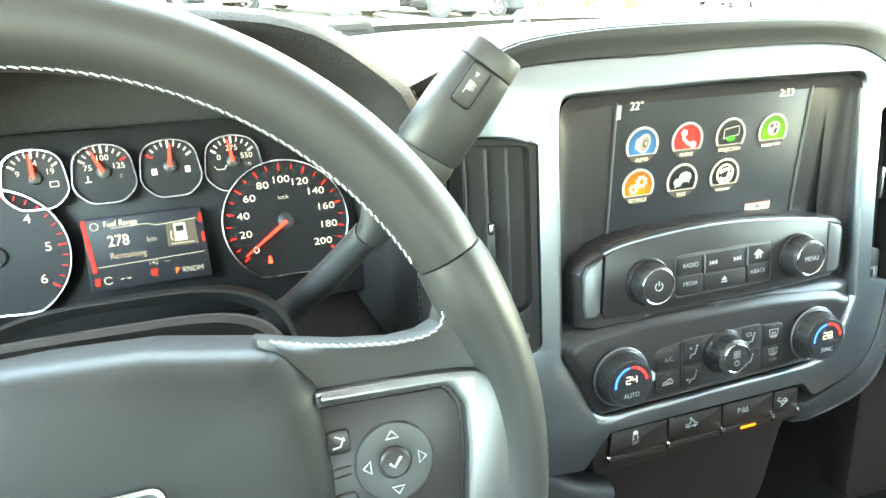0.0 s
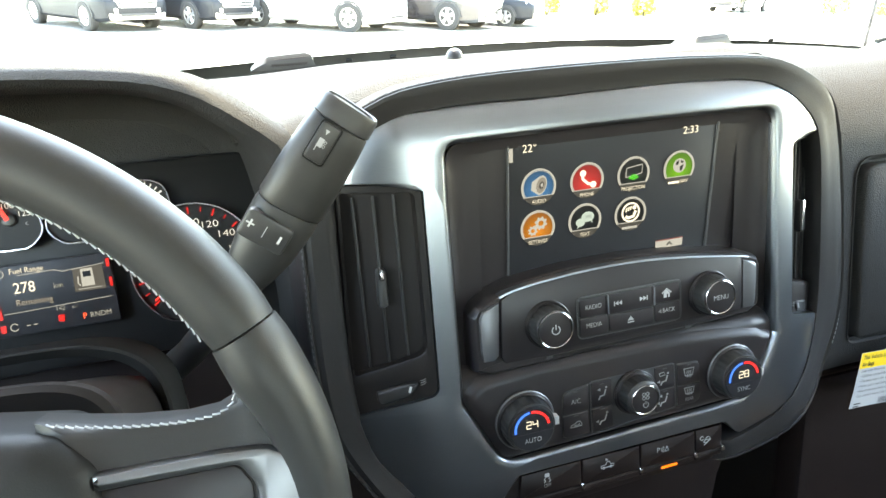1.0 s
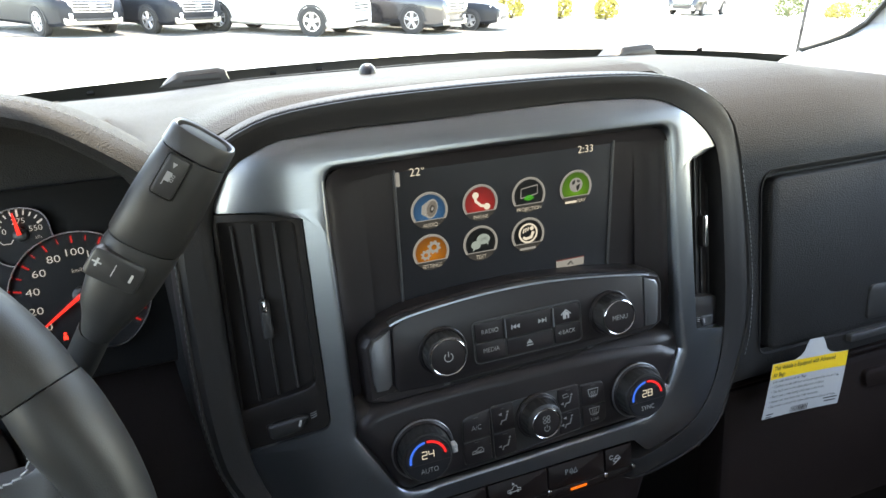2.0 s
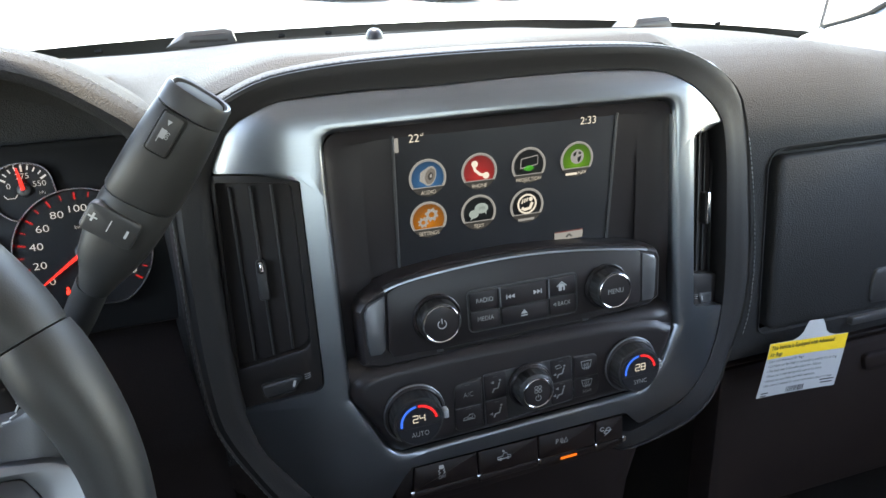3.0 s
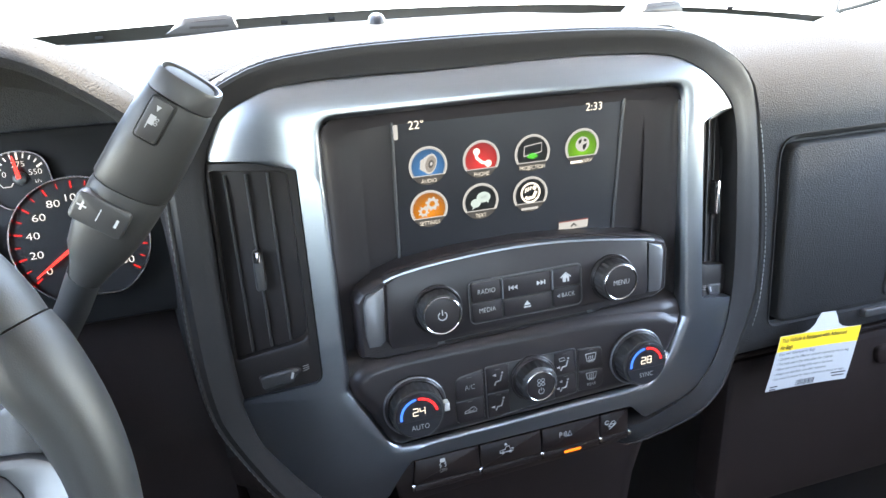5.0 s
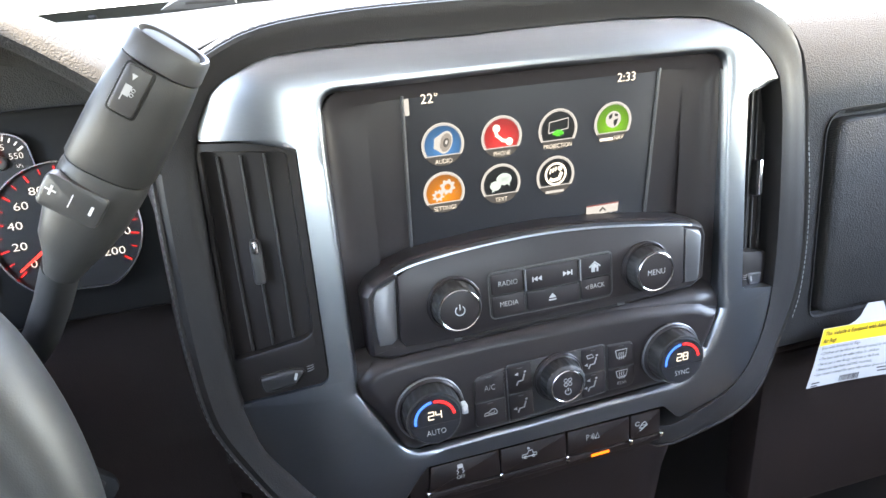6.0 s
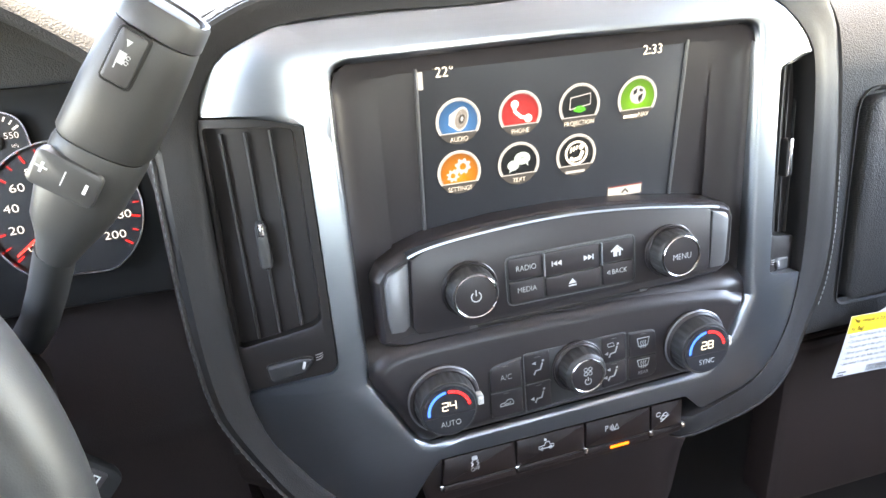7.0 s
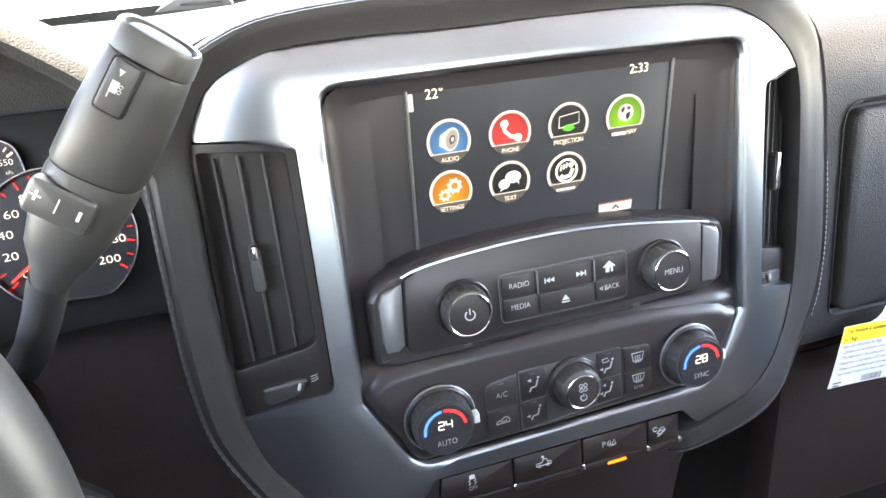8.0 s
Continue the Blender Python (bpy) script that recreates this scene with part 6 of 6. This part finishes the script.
for x0, x1, y0 in ((82, 101, -53), (84, 100, -56.5), (4, 14, -58), (4, 12, -61)):
    bm = bmesh.new()
    bm.faces.new([bm.verts.new(Vector(tag_point(a, b)) + Vector((0, 0, 0.0005))) for a, b in ((x0, y0), (x1, y0), (x1, y0 + 1.4), (x0, y0 + 1.4))])
    part("small_print", bm, INK, tag)

# ---- dash top: sensor dome, windscreen clips, defroster slot, mounts ----
dome = thing("light_sensor", pose(-0.042, 0.290, 1.4685), "small dark glossy dome sensor on the dash top", "sensor")
part("dome", turned([(0.0100, -0.008), (0.0100, 0.000), (0.0092, 0.004), (0.0072, 0.0075), (0.004, 0.0096), (0.0008, 0.0102)], 28), material("sensor_dome", (0.02, 0.021, 0.026), 0.3, spec=0.3), dome)
part("collar", turned([(0.0130, -0.008), (0.0128, -0.002), (0.0104, -0.001)], 28, cap_last=False), PLASTIC, dome)


def windscreen_clip(x, y, z, flip):
    c = thing("windscreen_clip", pose(x, y, z), "black plastic ramp clip at the foot of the windscreen", "clip", "windscreen clips")
    prof = [(-0.046, 0.0), (-0.030, 0.0135), (-0.022, 0.0185), (0.026, 0.0205), (0.034, 0.0175), (0.038, 0.0)]
    prof = [(a * flip, b) for a, b in prof]
    part("cover", rings([[(a, -0.022, b * 0.55) for a, b in prof], [(a * 0.97, -0.018, b * 0.9) for a, b in prof], [(a * 0.95, 0.0, b) for a, b in prof], [(a * 0.97, 0.02, b) for a, b in prof]], cap_first=True), PLASTIC, c)
    part("window", slab([(flip * a, b) for a, b in rounded([(-0.020, 0.004), (0.028, 0.004), (0.026, 0.014), (-0.014, 0.0125)], 0.002, 3)], 0.0, 0.0012, 0.0005), SATIN_BLACK, c, m=pose(0, -0.0218, 0.0, 82))


windscreen_clip(-0.229, 0.433, 1.456, 1)
windscreen_clip(0.404, 0.426, 1.442, 1)

# small rubber stops on the glass border
for x in (-0.375, -0.128, -0.058, 0.62):
    f = x / 0.88
    p = Vector(screen_point(f, -0.004)) + Vector((0, -0.008, -0.006))
    part("glass_stop", slab(box_outline(0.010, 0.005, 0.002, 3), -0.003, 0.002, 0.0015), CAP_DARK, windscreen, m=Matrix.Translation(p) @ pose(0, 0, 0, 52))

# etched maker's marks low on the glass, kept as plain bars
ETCH = material("etched_marks", (0.22, 0.21, 0.19), 0.8, vary=0.2)
for f0, f1, g0, g1 in ((0.845, 0.872, 0.030, 0.033), (0.876, 0.884, 0.030, 0.034), (0.838, 0.866, 0.022, 0.0245), (0.87, 0.888, 0.021, 0.0235), (0.846, 0.858, 0.014, 0.0165), (0.862, 0.88, 0.013, 0.0155)):
    bm = bmesh.new()
    lo = [Vector(screen_point(f, g)) + Vector((0, -0.002, -0.0016)) for f, g in ((f0, g0), (f1, g0), (f1, g1), (f0, g1))]
    rings([[tuple(p) for p in lo], [tuple(p + Vector((0, -0.0004, -0.0003))) for p in lo]], cap_first=True, bm=bm)
    part("etched_mark", bm, ETCH, windscreen)

# ---- outside: the truck's own bonnet and aerial, parked vehicles, planting ----
PAINT_OWN = material("pale_bonnet_paint", (0.55, 0.55, 0.54), 0.3, metal=0.1, vary=0.04, coat=0.6, soil=1.5)
bonnet = thing("truck_bonnet", pose(0, 0, 0), "pale painted bonnet of the truck beyond the windscreen", "bonnet")
bm = bmesh.new()
g = []
for j in range(13):
    y = 0.66 + 1.25 * j / 12
    row = []
    for i in range(29):
        x = -0.86 + 1.72 * i / 28
        e = abs(x) / 0.86
        bulge = 0.030 * math.exp(-((abs(x) - 0.42) / 0.16) ** 2)
        row.append(bm.verts.new((x, y - 0.10 * e * e, 1.392 + bulge - 0.05 * (j / 12) ** 1.5 - 0.05 * e ** 4 - 0.02 * (1 - min(1, j / 2)))))
    g.append(row)
for a, b in zip(g, g[1:]):
    for i in range(28):
        bm.faces.new((a[i], a[i + 1], b[i + 1], b[i]))
part("panel", bm, PAINT_OWN, bonnet)
aerial = thing("aerial", pose(1.105, 0.75, 1.30), "thin black whip aerial on the front wing", "aerial")
part("rod", tube([(0.012, 0, 0), (0.004, -0.01, 0.12), (-0.008, -0.03, 0.34), (-0.02, -0.05, 0.62)], [0.0046, 0.0042, 0.0036, 0.0028], 8), PLASTIC, aerial)
part("foot", turned([(0.014, 0.0), (0.012, 0.012), (0.006, 0.02), (0.003, 0.028)], 16), PLASTIC, aerial, m=pose(0.012, 0, 0))

TYRE = material("tyre_rubber", (0.02, 0.02, 0.02), 0.8, grain=0.3, scale=80, vary=0.15)
ALLOY = material("alloy_rim", (0.55, 0.55, 0.56), 0.3, metal=0.9, vary=0.06)
LAMP = material("lamp_lens", (0.75, 0.76, 0.78), 0.12, vary=0.08, coat=0.5)
CARGLASS = material("tinted_car_glass", (0.015, 0.018, 0.02), 0.06, coat=0.4, vary=0.05)
TRIM_DARK = material("dark_car_trim", (0.025, 0.025, 0.026), 0.55, vary=0.1)
SKID = material("pale_skid_trim", (0.45, 0.42, 0.36), 0.45, metal=0.3, vary=0.08)


def wheel_at(car, x, y, r, out):
    w = part("wheel", turned([(r * 0.66, -0.10), (r * 0.97, -0.105), (r, -0.08), (r, 0.06), (r * 0.96, 0.10), (r * 0.7, 0.108), (r * 0.64, 0.085)], 28, cap_last=False), TYRE, car, m=pose(x, y, r, -90 if out > 0 else 90))
    part("rim", turned([(r * 0.66, 0.085), (r * 0.63, 0.096), (r * 0.58, 0.07), (r * 0.2, 0.06)], 24), TRIM_DARK, w)
    bm = bmesh.new()
    for k in range(5):
        a = 2 * math.pi * k / 5 + 0.3
        for da in (-0.16, 0.16):
            d0, d1 = Vector((math.cos(a + da * 1.6), math.sin(a + da * 1.6))), Vector((math.cos(a + da), math.sin(a + da)))
            tube([(d0.x * r * 0.16, d0.y * r * 0.16, 0.085), (d1.x * r * 0.62, d1.y * r * 0.62, 0.088)], [0.030, 0.022], 6, bm=bm)
    turned([(r * 0.64, 0.07), (r * 0.645, 0.098), (r * 0.60, 0.098), (r * 0.58, 0.07)], 28, cap_last=False, bm=bm)
    turned([(r * 0.18, 0.07), (r * 0.18, 0.10), (r * 0.10, 0.105), (0.002, 0.105)], 16, bm=bm)
    part("spokes", bm, ALLOY, w, "bright alloy spokes")


def vehicle(name, label, category, m, paint, L, W, H, base, tyre, nose=0.0, hood_h=0.0, cab=(0.0, 0.0), tail="suv", grille=CHROME, lower=SKID):
    """A parked vehicle with its nose along +x, standing on z = 0."""
    car = thing(name, m, label, category)
    hx, hw = L / 2, W / 2
    belt = hood_h
    # body stations: x, sill height, shoulder height, half width
    st = [(hx, 0.42, 0.66, hw * 0.80), (hx - 0.05, 0.30, belt * 0.80, hw * 0.90), (hx - 0.22, 0.26, belt * 0.93, hw * 0.97), (hx - 0.55, 0.24, belt * 0.98, hw), (cab[0], 0.24, belt + 0.02, hw), (0, 0.24, belt + 0.05, hw), (cab[1], 0.25, belt + 0.07, hw), (-hx + 0.15, 0.30, belt + 0.07, hw * 0.97), (-hx, 0.45, belt * 0.92, hw * 0.88)]
    loops = []
    for x, lo, hi, w in st:
        mid_z = lo + (hi - lo) * 0.55
        half = [(0, lo), (w * 0.86, lo), (w * 0.97, lo + 0.08), (w, mid_z), (w * 0.985, hi - 0.10), (w * 0.93, hi - 0.02), (w * 0.5, hi + 0.015), (0, hi + 0.025)]
        loops.append([(x, y, z) for y, z in half] + [(x, -y, z) for y, z in half[-2:0:-1]])
    part("body", rings(loops, cap_first=True), paint, car)
    roof = [(cab[0] + 0.05, belt), (cab[0] - 0.62, H - 0.05), (cab[0] - 0.95, H), (cab[1] + (0.35 if tail == "suv" else 0.25), H - 0.01), (cab[1] - (0.1 if tail == "suv" else 0.05), H - 0.10), (cab[1] - 0.22, belt + 0.05)]
    loops = []
    for x, z in roof:
        f = (z - belt) / (H - belt)
        w = hw * (0.93 - 0.17 * f)
        loops.append([(x, -w, z - 0.05 * f), (x, -w * 0.9, z), (x, w * 0.9, z), (x, w, z - 0.05 * f), (x, w * 1.0, belt - 0.05), (x, -w * 1.0, belt - 0.05)])
    part("cabin", rings(loops, cap_first=True), paint, car)
    a, b = Vector((cab[0] + 0.045, 0, belt + 0.05)), Vector((cab[0] - 0.60, 0, H - 0.09))
    bm = bmesh.new()
    pts = [(a.x, -hw * 0.84, a.z), (a.x, hw * 0.84, a.z), (b.x, hw * 0.70, b.z), (b.x, -hw * 0.70, b.z)]
    rings([pts, [(x + 0.03, y, z + 0.03) for x, y, z in pts]], cap_first=True, bm=bm)
    part("windscreen", bm, CARGLASS, car)
    n = 3 if tail == "suv" else 2
    x0, x1 = cab[0] - 0.42, cab[1] + 0.12
    for s in (-1, 1):
        for k in range(n):
            p, q = x0 + (x1 - x0) * k / n - 0.03, x0 + (x1 - x0) * (k + 1) / n + 0.03
            lo, hi = belt + 0.07, H - 0.16
            ca = 0.38 if k == 0 else 0.0
            pts = [(p + ca * 0.2, s * hw * 0.915, lo), (q, s * hw * 0.915, lo), (q, s * hw * 0.80, hi), (p - ca, s * hw * 0.80, hi)]
            part("side_window", rings([[(x, y - s * 0.05, z) for x, y, z in pts], [(x, y + s * 0.015, z) for x, y, z in pts]], cap_first=True), CARGLASS, car)
        part("mirror", slab(box_outline(0.20, 0.13, 0.04, 4), -0.10, 0.10, 0.04), paint, car, m=pose(cab[0] - 0.12, s * (hw + 0.10), belt + 0.13, 90, 0, 90))
        bm = slab(rounded([(-0.24, -0.03), (0.22, -0.11), (0.25, 0.05), (-0.25, 0.11)], 0.05, 4), -0.06, 0.045, 0.02)
        part("headlight", bm, LAMP, car, "clear headlight", m=pose(hx - 0.16, s * hw * 0.72, belt * 0.78) @ pose(0, 0, 0, 0, 0, s * 38) @ pose(0, 0, 0, 90, 0, 90))
        part("fog_lamp", slab(box_outline(0.32, 0.13, 0.05, 4), -0.04, 0.045, 0.015), LAMP, car, "fog lamp in the bumper", m=pose(hx - 0.07, s * hw * 0.72, 0.52) @ pose(0, 0, 0, 0, 0, s * 25) @ pose(0, 0, 0, 90, 0, 90))
        for x in base:
            arch = [(x + tyre * 1.16 * math.cos(q), s * (hw * 1.004), tyre + tyre * 1.16 * math.sin(q)) for q in [math.pi * k / 16 for k in range(17)]]
            inner_a = [(x + (tyre * 1.02) * (px - x) / (tyre * 1.16), y, tyre + (pz - tyre) * 0.88) for px, y, pz in arch]
            bm = rings([[(px, y - s * 0.12, pz) for px, y, pz in arch], arch, inner_a, [(px, y - s * 0.2, pz) for px, y, pz in inner_a]], closed=False, cap_last=False)
            part("wheel_arch", bm, TRIM_DARK, car)
            part("arch_shadow", turned([(tyre * 1.04, -0.05), (tyre * 1.04, 0.012), (tyre * 1.0, 0.014)], 24), TRIM_DARK, car, m=pose(x, s * hw * 0.985, tyre, -90 if s > 0 else 90))
            wheel_at(car, x, s * (hw - 0.08), tyre, s)
    gz, gh = belt * 0.70, belt * 0.25
    gr = part("grille", slab(rounded([(-hw * 0.52, -gh / 2), (hw * 0.52, -gh / 2), (hw * 0.62, gh / 2), (-hw * 0.62, gh / 2)], 0.05, 4), -0.06, 0.02, 0.02), TRIM_DARK, car, m=pose(hx - 0.02, 0, gz, 90, 0, 90))
    o = rounded([(-hw * 0.54, -gh / 2 - 0.02), (hw * 0.54, -gh / 2 - 0.02), (hw * 0.64, gh / 2 + 0.02), (-hw * 0.64, gh / 2 + 0.02)], 0.06, 4)
    part("grille_frame", rings([[(*p, 0.0) for p in o], [(*p, 0.035) for p in inset(o, 0.006)], [(*p, 0.035) for p in inset(o, 0.03)], [(*p, 0.0) for p in inset(o, 0.04)]], cap_last=False), grille, gr)
    for k in range(3):
        part("grille_bar", slab(box_outline(hw * 1.06, 0.035, 0.01, 3, 0, -gh / 2 + gh * (k + 0.8) / 3.6), 0.01, 0.03, 0.008), grille, gr)
    part("badge", slab(box_outline(0.20, 0.07, 0.02, 3), 0.02, 0.045, 0.008), SKID, gr)
    part("bumper", slab(rounded([(-hw * 0.80, -0.10), (hw * 0.80, -0.10), (hw * 0.84, 0.08), (-hw * 0.84, 0.08)], 0.05, 4), -0.12, 0.03, 0.03), lower, car, m=pose(hx - 0.03, 0, 0.40, 90, 0, 90))
    part("air_intake", slab(box_outline(hw * 1.0, 0.07, 0.02, 3), 0.0, 0.036, 0.01), TRIM_DARK, car, m=pose(hx - 0.02, 0, 0.42, 90, 0, 90))
    return car


NAVY = material("dark_metallic_paint", (0.010, 0.012, 0.016), 0.4, metal=0.0, vary=0.06, spec=0.25, soil=1.2)
WHITE = material("white_car_paint", (0.62, 0.62, 0.61), 0.3, vary=0.04, coat=0.8, soil=1.2)
BLACKP = material("black_car_paint", (0.015, 0.015, 0.017), 0.22, vary=0.06, coat=0.8, soil=1.2)


def stand(x, y, heading):
    """A pose on the sloping ground."""
    n = Vector((0.062, -0.03, 1)).normalized()
    f = Vector((math.cos(radians(heading)), math.sin(radians(heading)), 0))
    f = (f - n * f.dot(n)).normalized()
    s = n.cross(f)
    m = Matrix((f, s, n)).transposed().to_4x4()
    m.translation = (x, y, lot(x, y))
    return m


vehicle("parked_crossover", "dark metallic crossover with a chrome grille parked on asphalt", "car", stand(-4.6, 19.8, -52), NAVY, 4.75, 1.84, 1.70, (1.42, -1.42), 0.36, hood_h=1.06, cab=(0.95, -1.9))
vehicle("parked_crossover", "dark metallic crossover with a chrome grille beside its twin", "car", stand(-2.2, 20.5, -50), NAVY, 4.75, 1.84, 1.70, (1.42, -1.42), 0.36, hood_h=1.06, cab=(0.95, -1.9))
vehicle("parked_large_suv", "large white sport utility vehicle in shade and sun", "car", stand(1.6, 19.6, -34), WHITE, 5.2, 2.02, 1.93, (1.5, -1.5), 0.40, hood_h=1.16, cab=(1.0, -2.1), grille=WHITE, lower=WHITE)
vehicle("parked_pickup", "black pickup truck with a wide chrome grille", "truck", stand(4.9, 20.8, -46), BLACKP, 5.8, 2.03, 1.92, (1.85, -1.85), 0.41, hood_h=1.24, cab=(0.9, -1.2), tail="cab")
vehicle("parked_sedan", "dark grey sedan at the end of the row", "car", stand(7.4, 21.7, -38), NAVY, 4.7, 1.8, 1.46, (1.38, -1.38), 0.33, hood_h=0.92, cab=(0.75, -1.3), tail="cab")
vehicle("distant_pickup", "dark pickup truck far across the lot", "truck", stand(29.0, 33.5, -150), BLACKP, 5.8, 2.0, 1.9, (1.8, -1.8), 0.41, hood_h=1.2, cab=(0.9, -1.2), tail="cab")

LEAF_Y = material("yellow_green_leaves", (0.32, 0.27, 0.05), 0.7, vary=0.3, soil=3)
LEAF_G = material("green_leaves", (0.10, 0.13, 0.035), 0.7, vary=0.3, soil=3)
BARK = material("shrub_wood", (0.12, 0.09, 0.06), 0.9, vary=0.2)


def shrub(x, y, h, w, mat, label, seed):
    rnd = random.Random(seed)
    b = thing("shrub", pose(x, y, lot(x, y)), label, "shrub", "shrubs at the lot's edge")
    bm = bmesh.new()
    for k in range(7):
        a = rnd.uniform(0, 6.28)
        tube([(0, 0, -0.05), (math.cos(a) * w * 0.2, math.sin(a) * w * 0.2, h * 0.4), (math.cos(a) * w * 0.36, math.sin(a) * w * 0.36, h * 0.75)], [0.03, 0.02, 0.008], 5, bm=bm)
    part("stems", bm, BARK, b)
    bm = bmesh.new()
    for k in range(1000):
        a, q, r = rnd.uniform(0, 6.28), rnd.uniform(0, 1), rnd.uniform(0.55, 1.05)
        z = h * (0.08 + 0.9 * q)
        rr = w / 2 * math.sqrt(max(0.05, 1 - (2 * q - 0.75) ** 2 / 1.6)) * r
        c = Vector((rr * math.cos(a), rr * math.sin(a), z))
        t, u = Vector((rnd.gauss(0, 1), rnd.gauss(0, 1), rnd.gauss(0, 1))).normalized(), Vector((rnd.gauss(0, 1), rnd.gauss(0, 1), rnd.gauss(0, 1)))
        u = (u - t * u.dot(t)).normalized()
        s = rnd.uniform(0.05, 0.12)
        bm.faces.new([bm.verts.new(c + t * s), bm.verts.new(c + u * s * 0.5), bm.verts.new(c - t * s), bm.verts.new(c - u * s * 0.5)])
    tagged(part("leaves", bm, mat, b, smooth=False), kind="stuff")


for i, (x, y, h, w, mt) in enumerate(((13.0, 27.5, 1.3, 1.3, LEAF_Y), (15.6, 27.5, 1.4, 1.2, LEAF_Y), (18.0, 27.2, 1.1, 1.2, LEAF_Y), (34.5, 31.5, 1.3, 1.8, LEAF_G), (37.0, 30.0, 1.0, 1.6, LEAF_Y), (38.6, 29.2, 1.5, 1.8, LEAF_G), (40.2, 27.4, 1.6, 2.4, LEAF_Y), (42.0, 26.2, 1.2, 2.2, LEAF_G), (43.6, 24.4, 1.5, 2.6, LEAF_Y))):
    shrub(x, y, h, w, mt, "clipped yellow-leaved shrub in the sun" if mt is LEAF_Y else "low green shrub at the edge of the asphalt", i)
box_t = thing("utility_box", pose(14.6, 27.0, lot(14.6, 27.0), 0, 0, 25), "pale grey metal utility cabinet between shrubs", "utility box")
GREYBOX = material("painted_cabinet", (0.5, 0.49, 0.46), 0.5, vary=0.06, soil=2)
part("body", slab(box_outline(0.8, 0.7, 0.03, 3), 0.0, 1.25, 0.03), GREYBOX, box_t)
part("cap", slab(box_outline(0.9, 0.8, 0.04, 3), 1.25, 1.33, 0.03), TRIM_DARK, box_t)
bm = rings([[(10 + 40 * k / 10 + o * 0.35, 27.9 - 6.0 * (k / 10) ** 2 + o, lot(10 + 4 * k, 27.9 - 6.0 * (k / 10) ** 2) + z) for o, z in ((0, -0.1), (0, 0.13), (0.03, 0.15), (0.3, 0.15), (0.3, -0.1))] for k in range(11)], cap_first=True)
tagged(part("trim_kerb", bm, GREYBOX), "pale concrete kerb at the edge of the lot", "kerb", kind="structure")
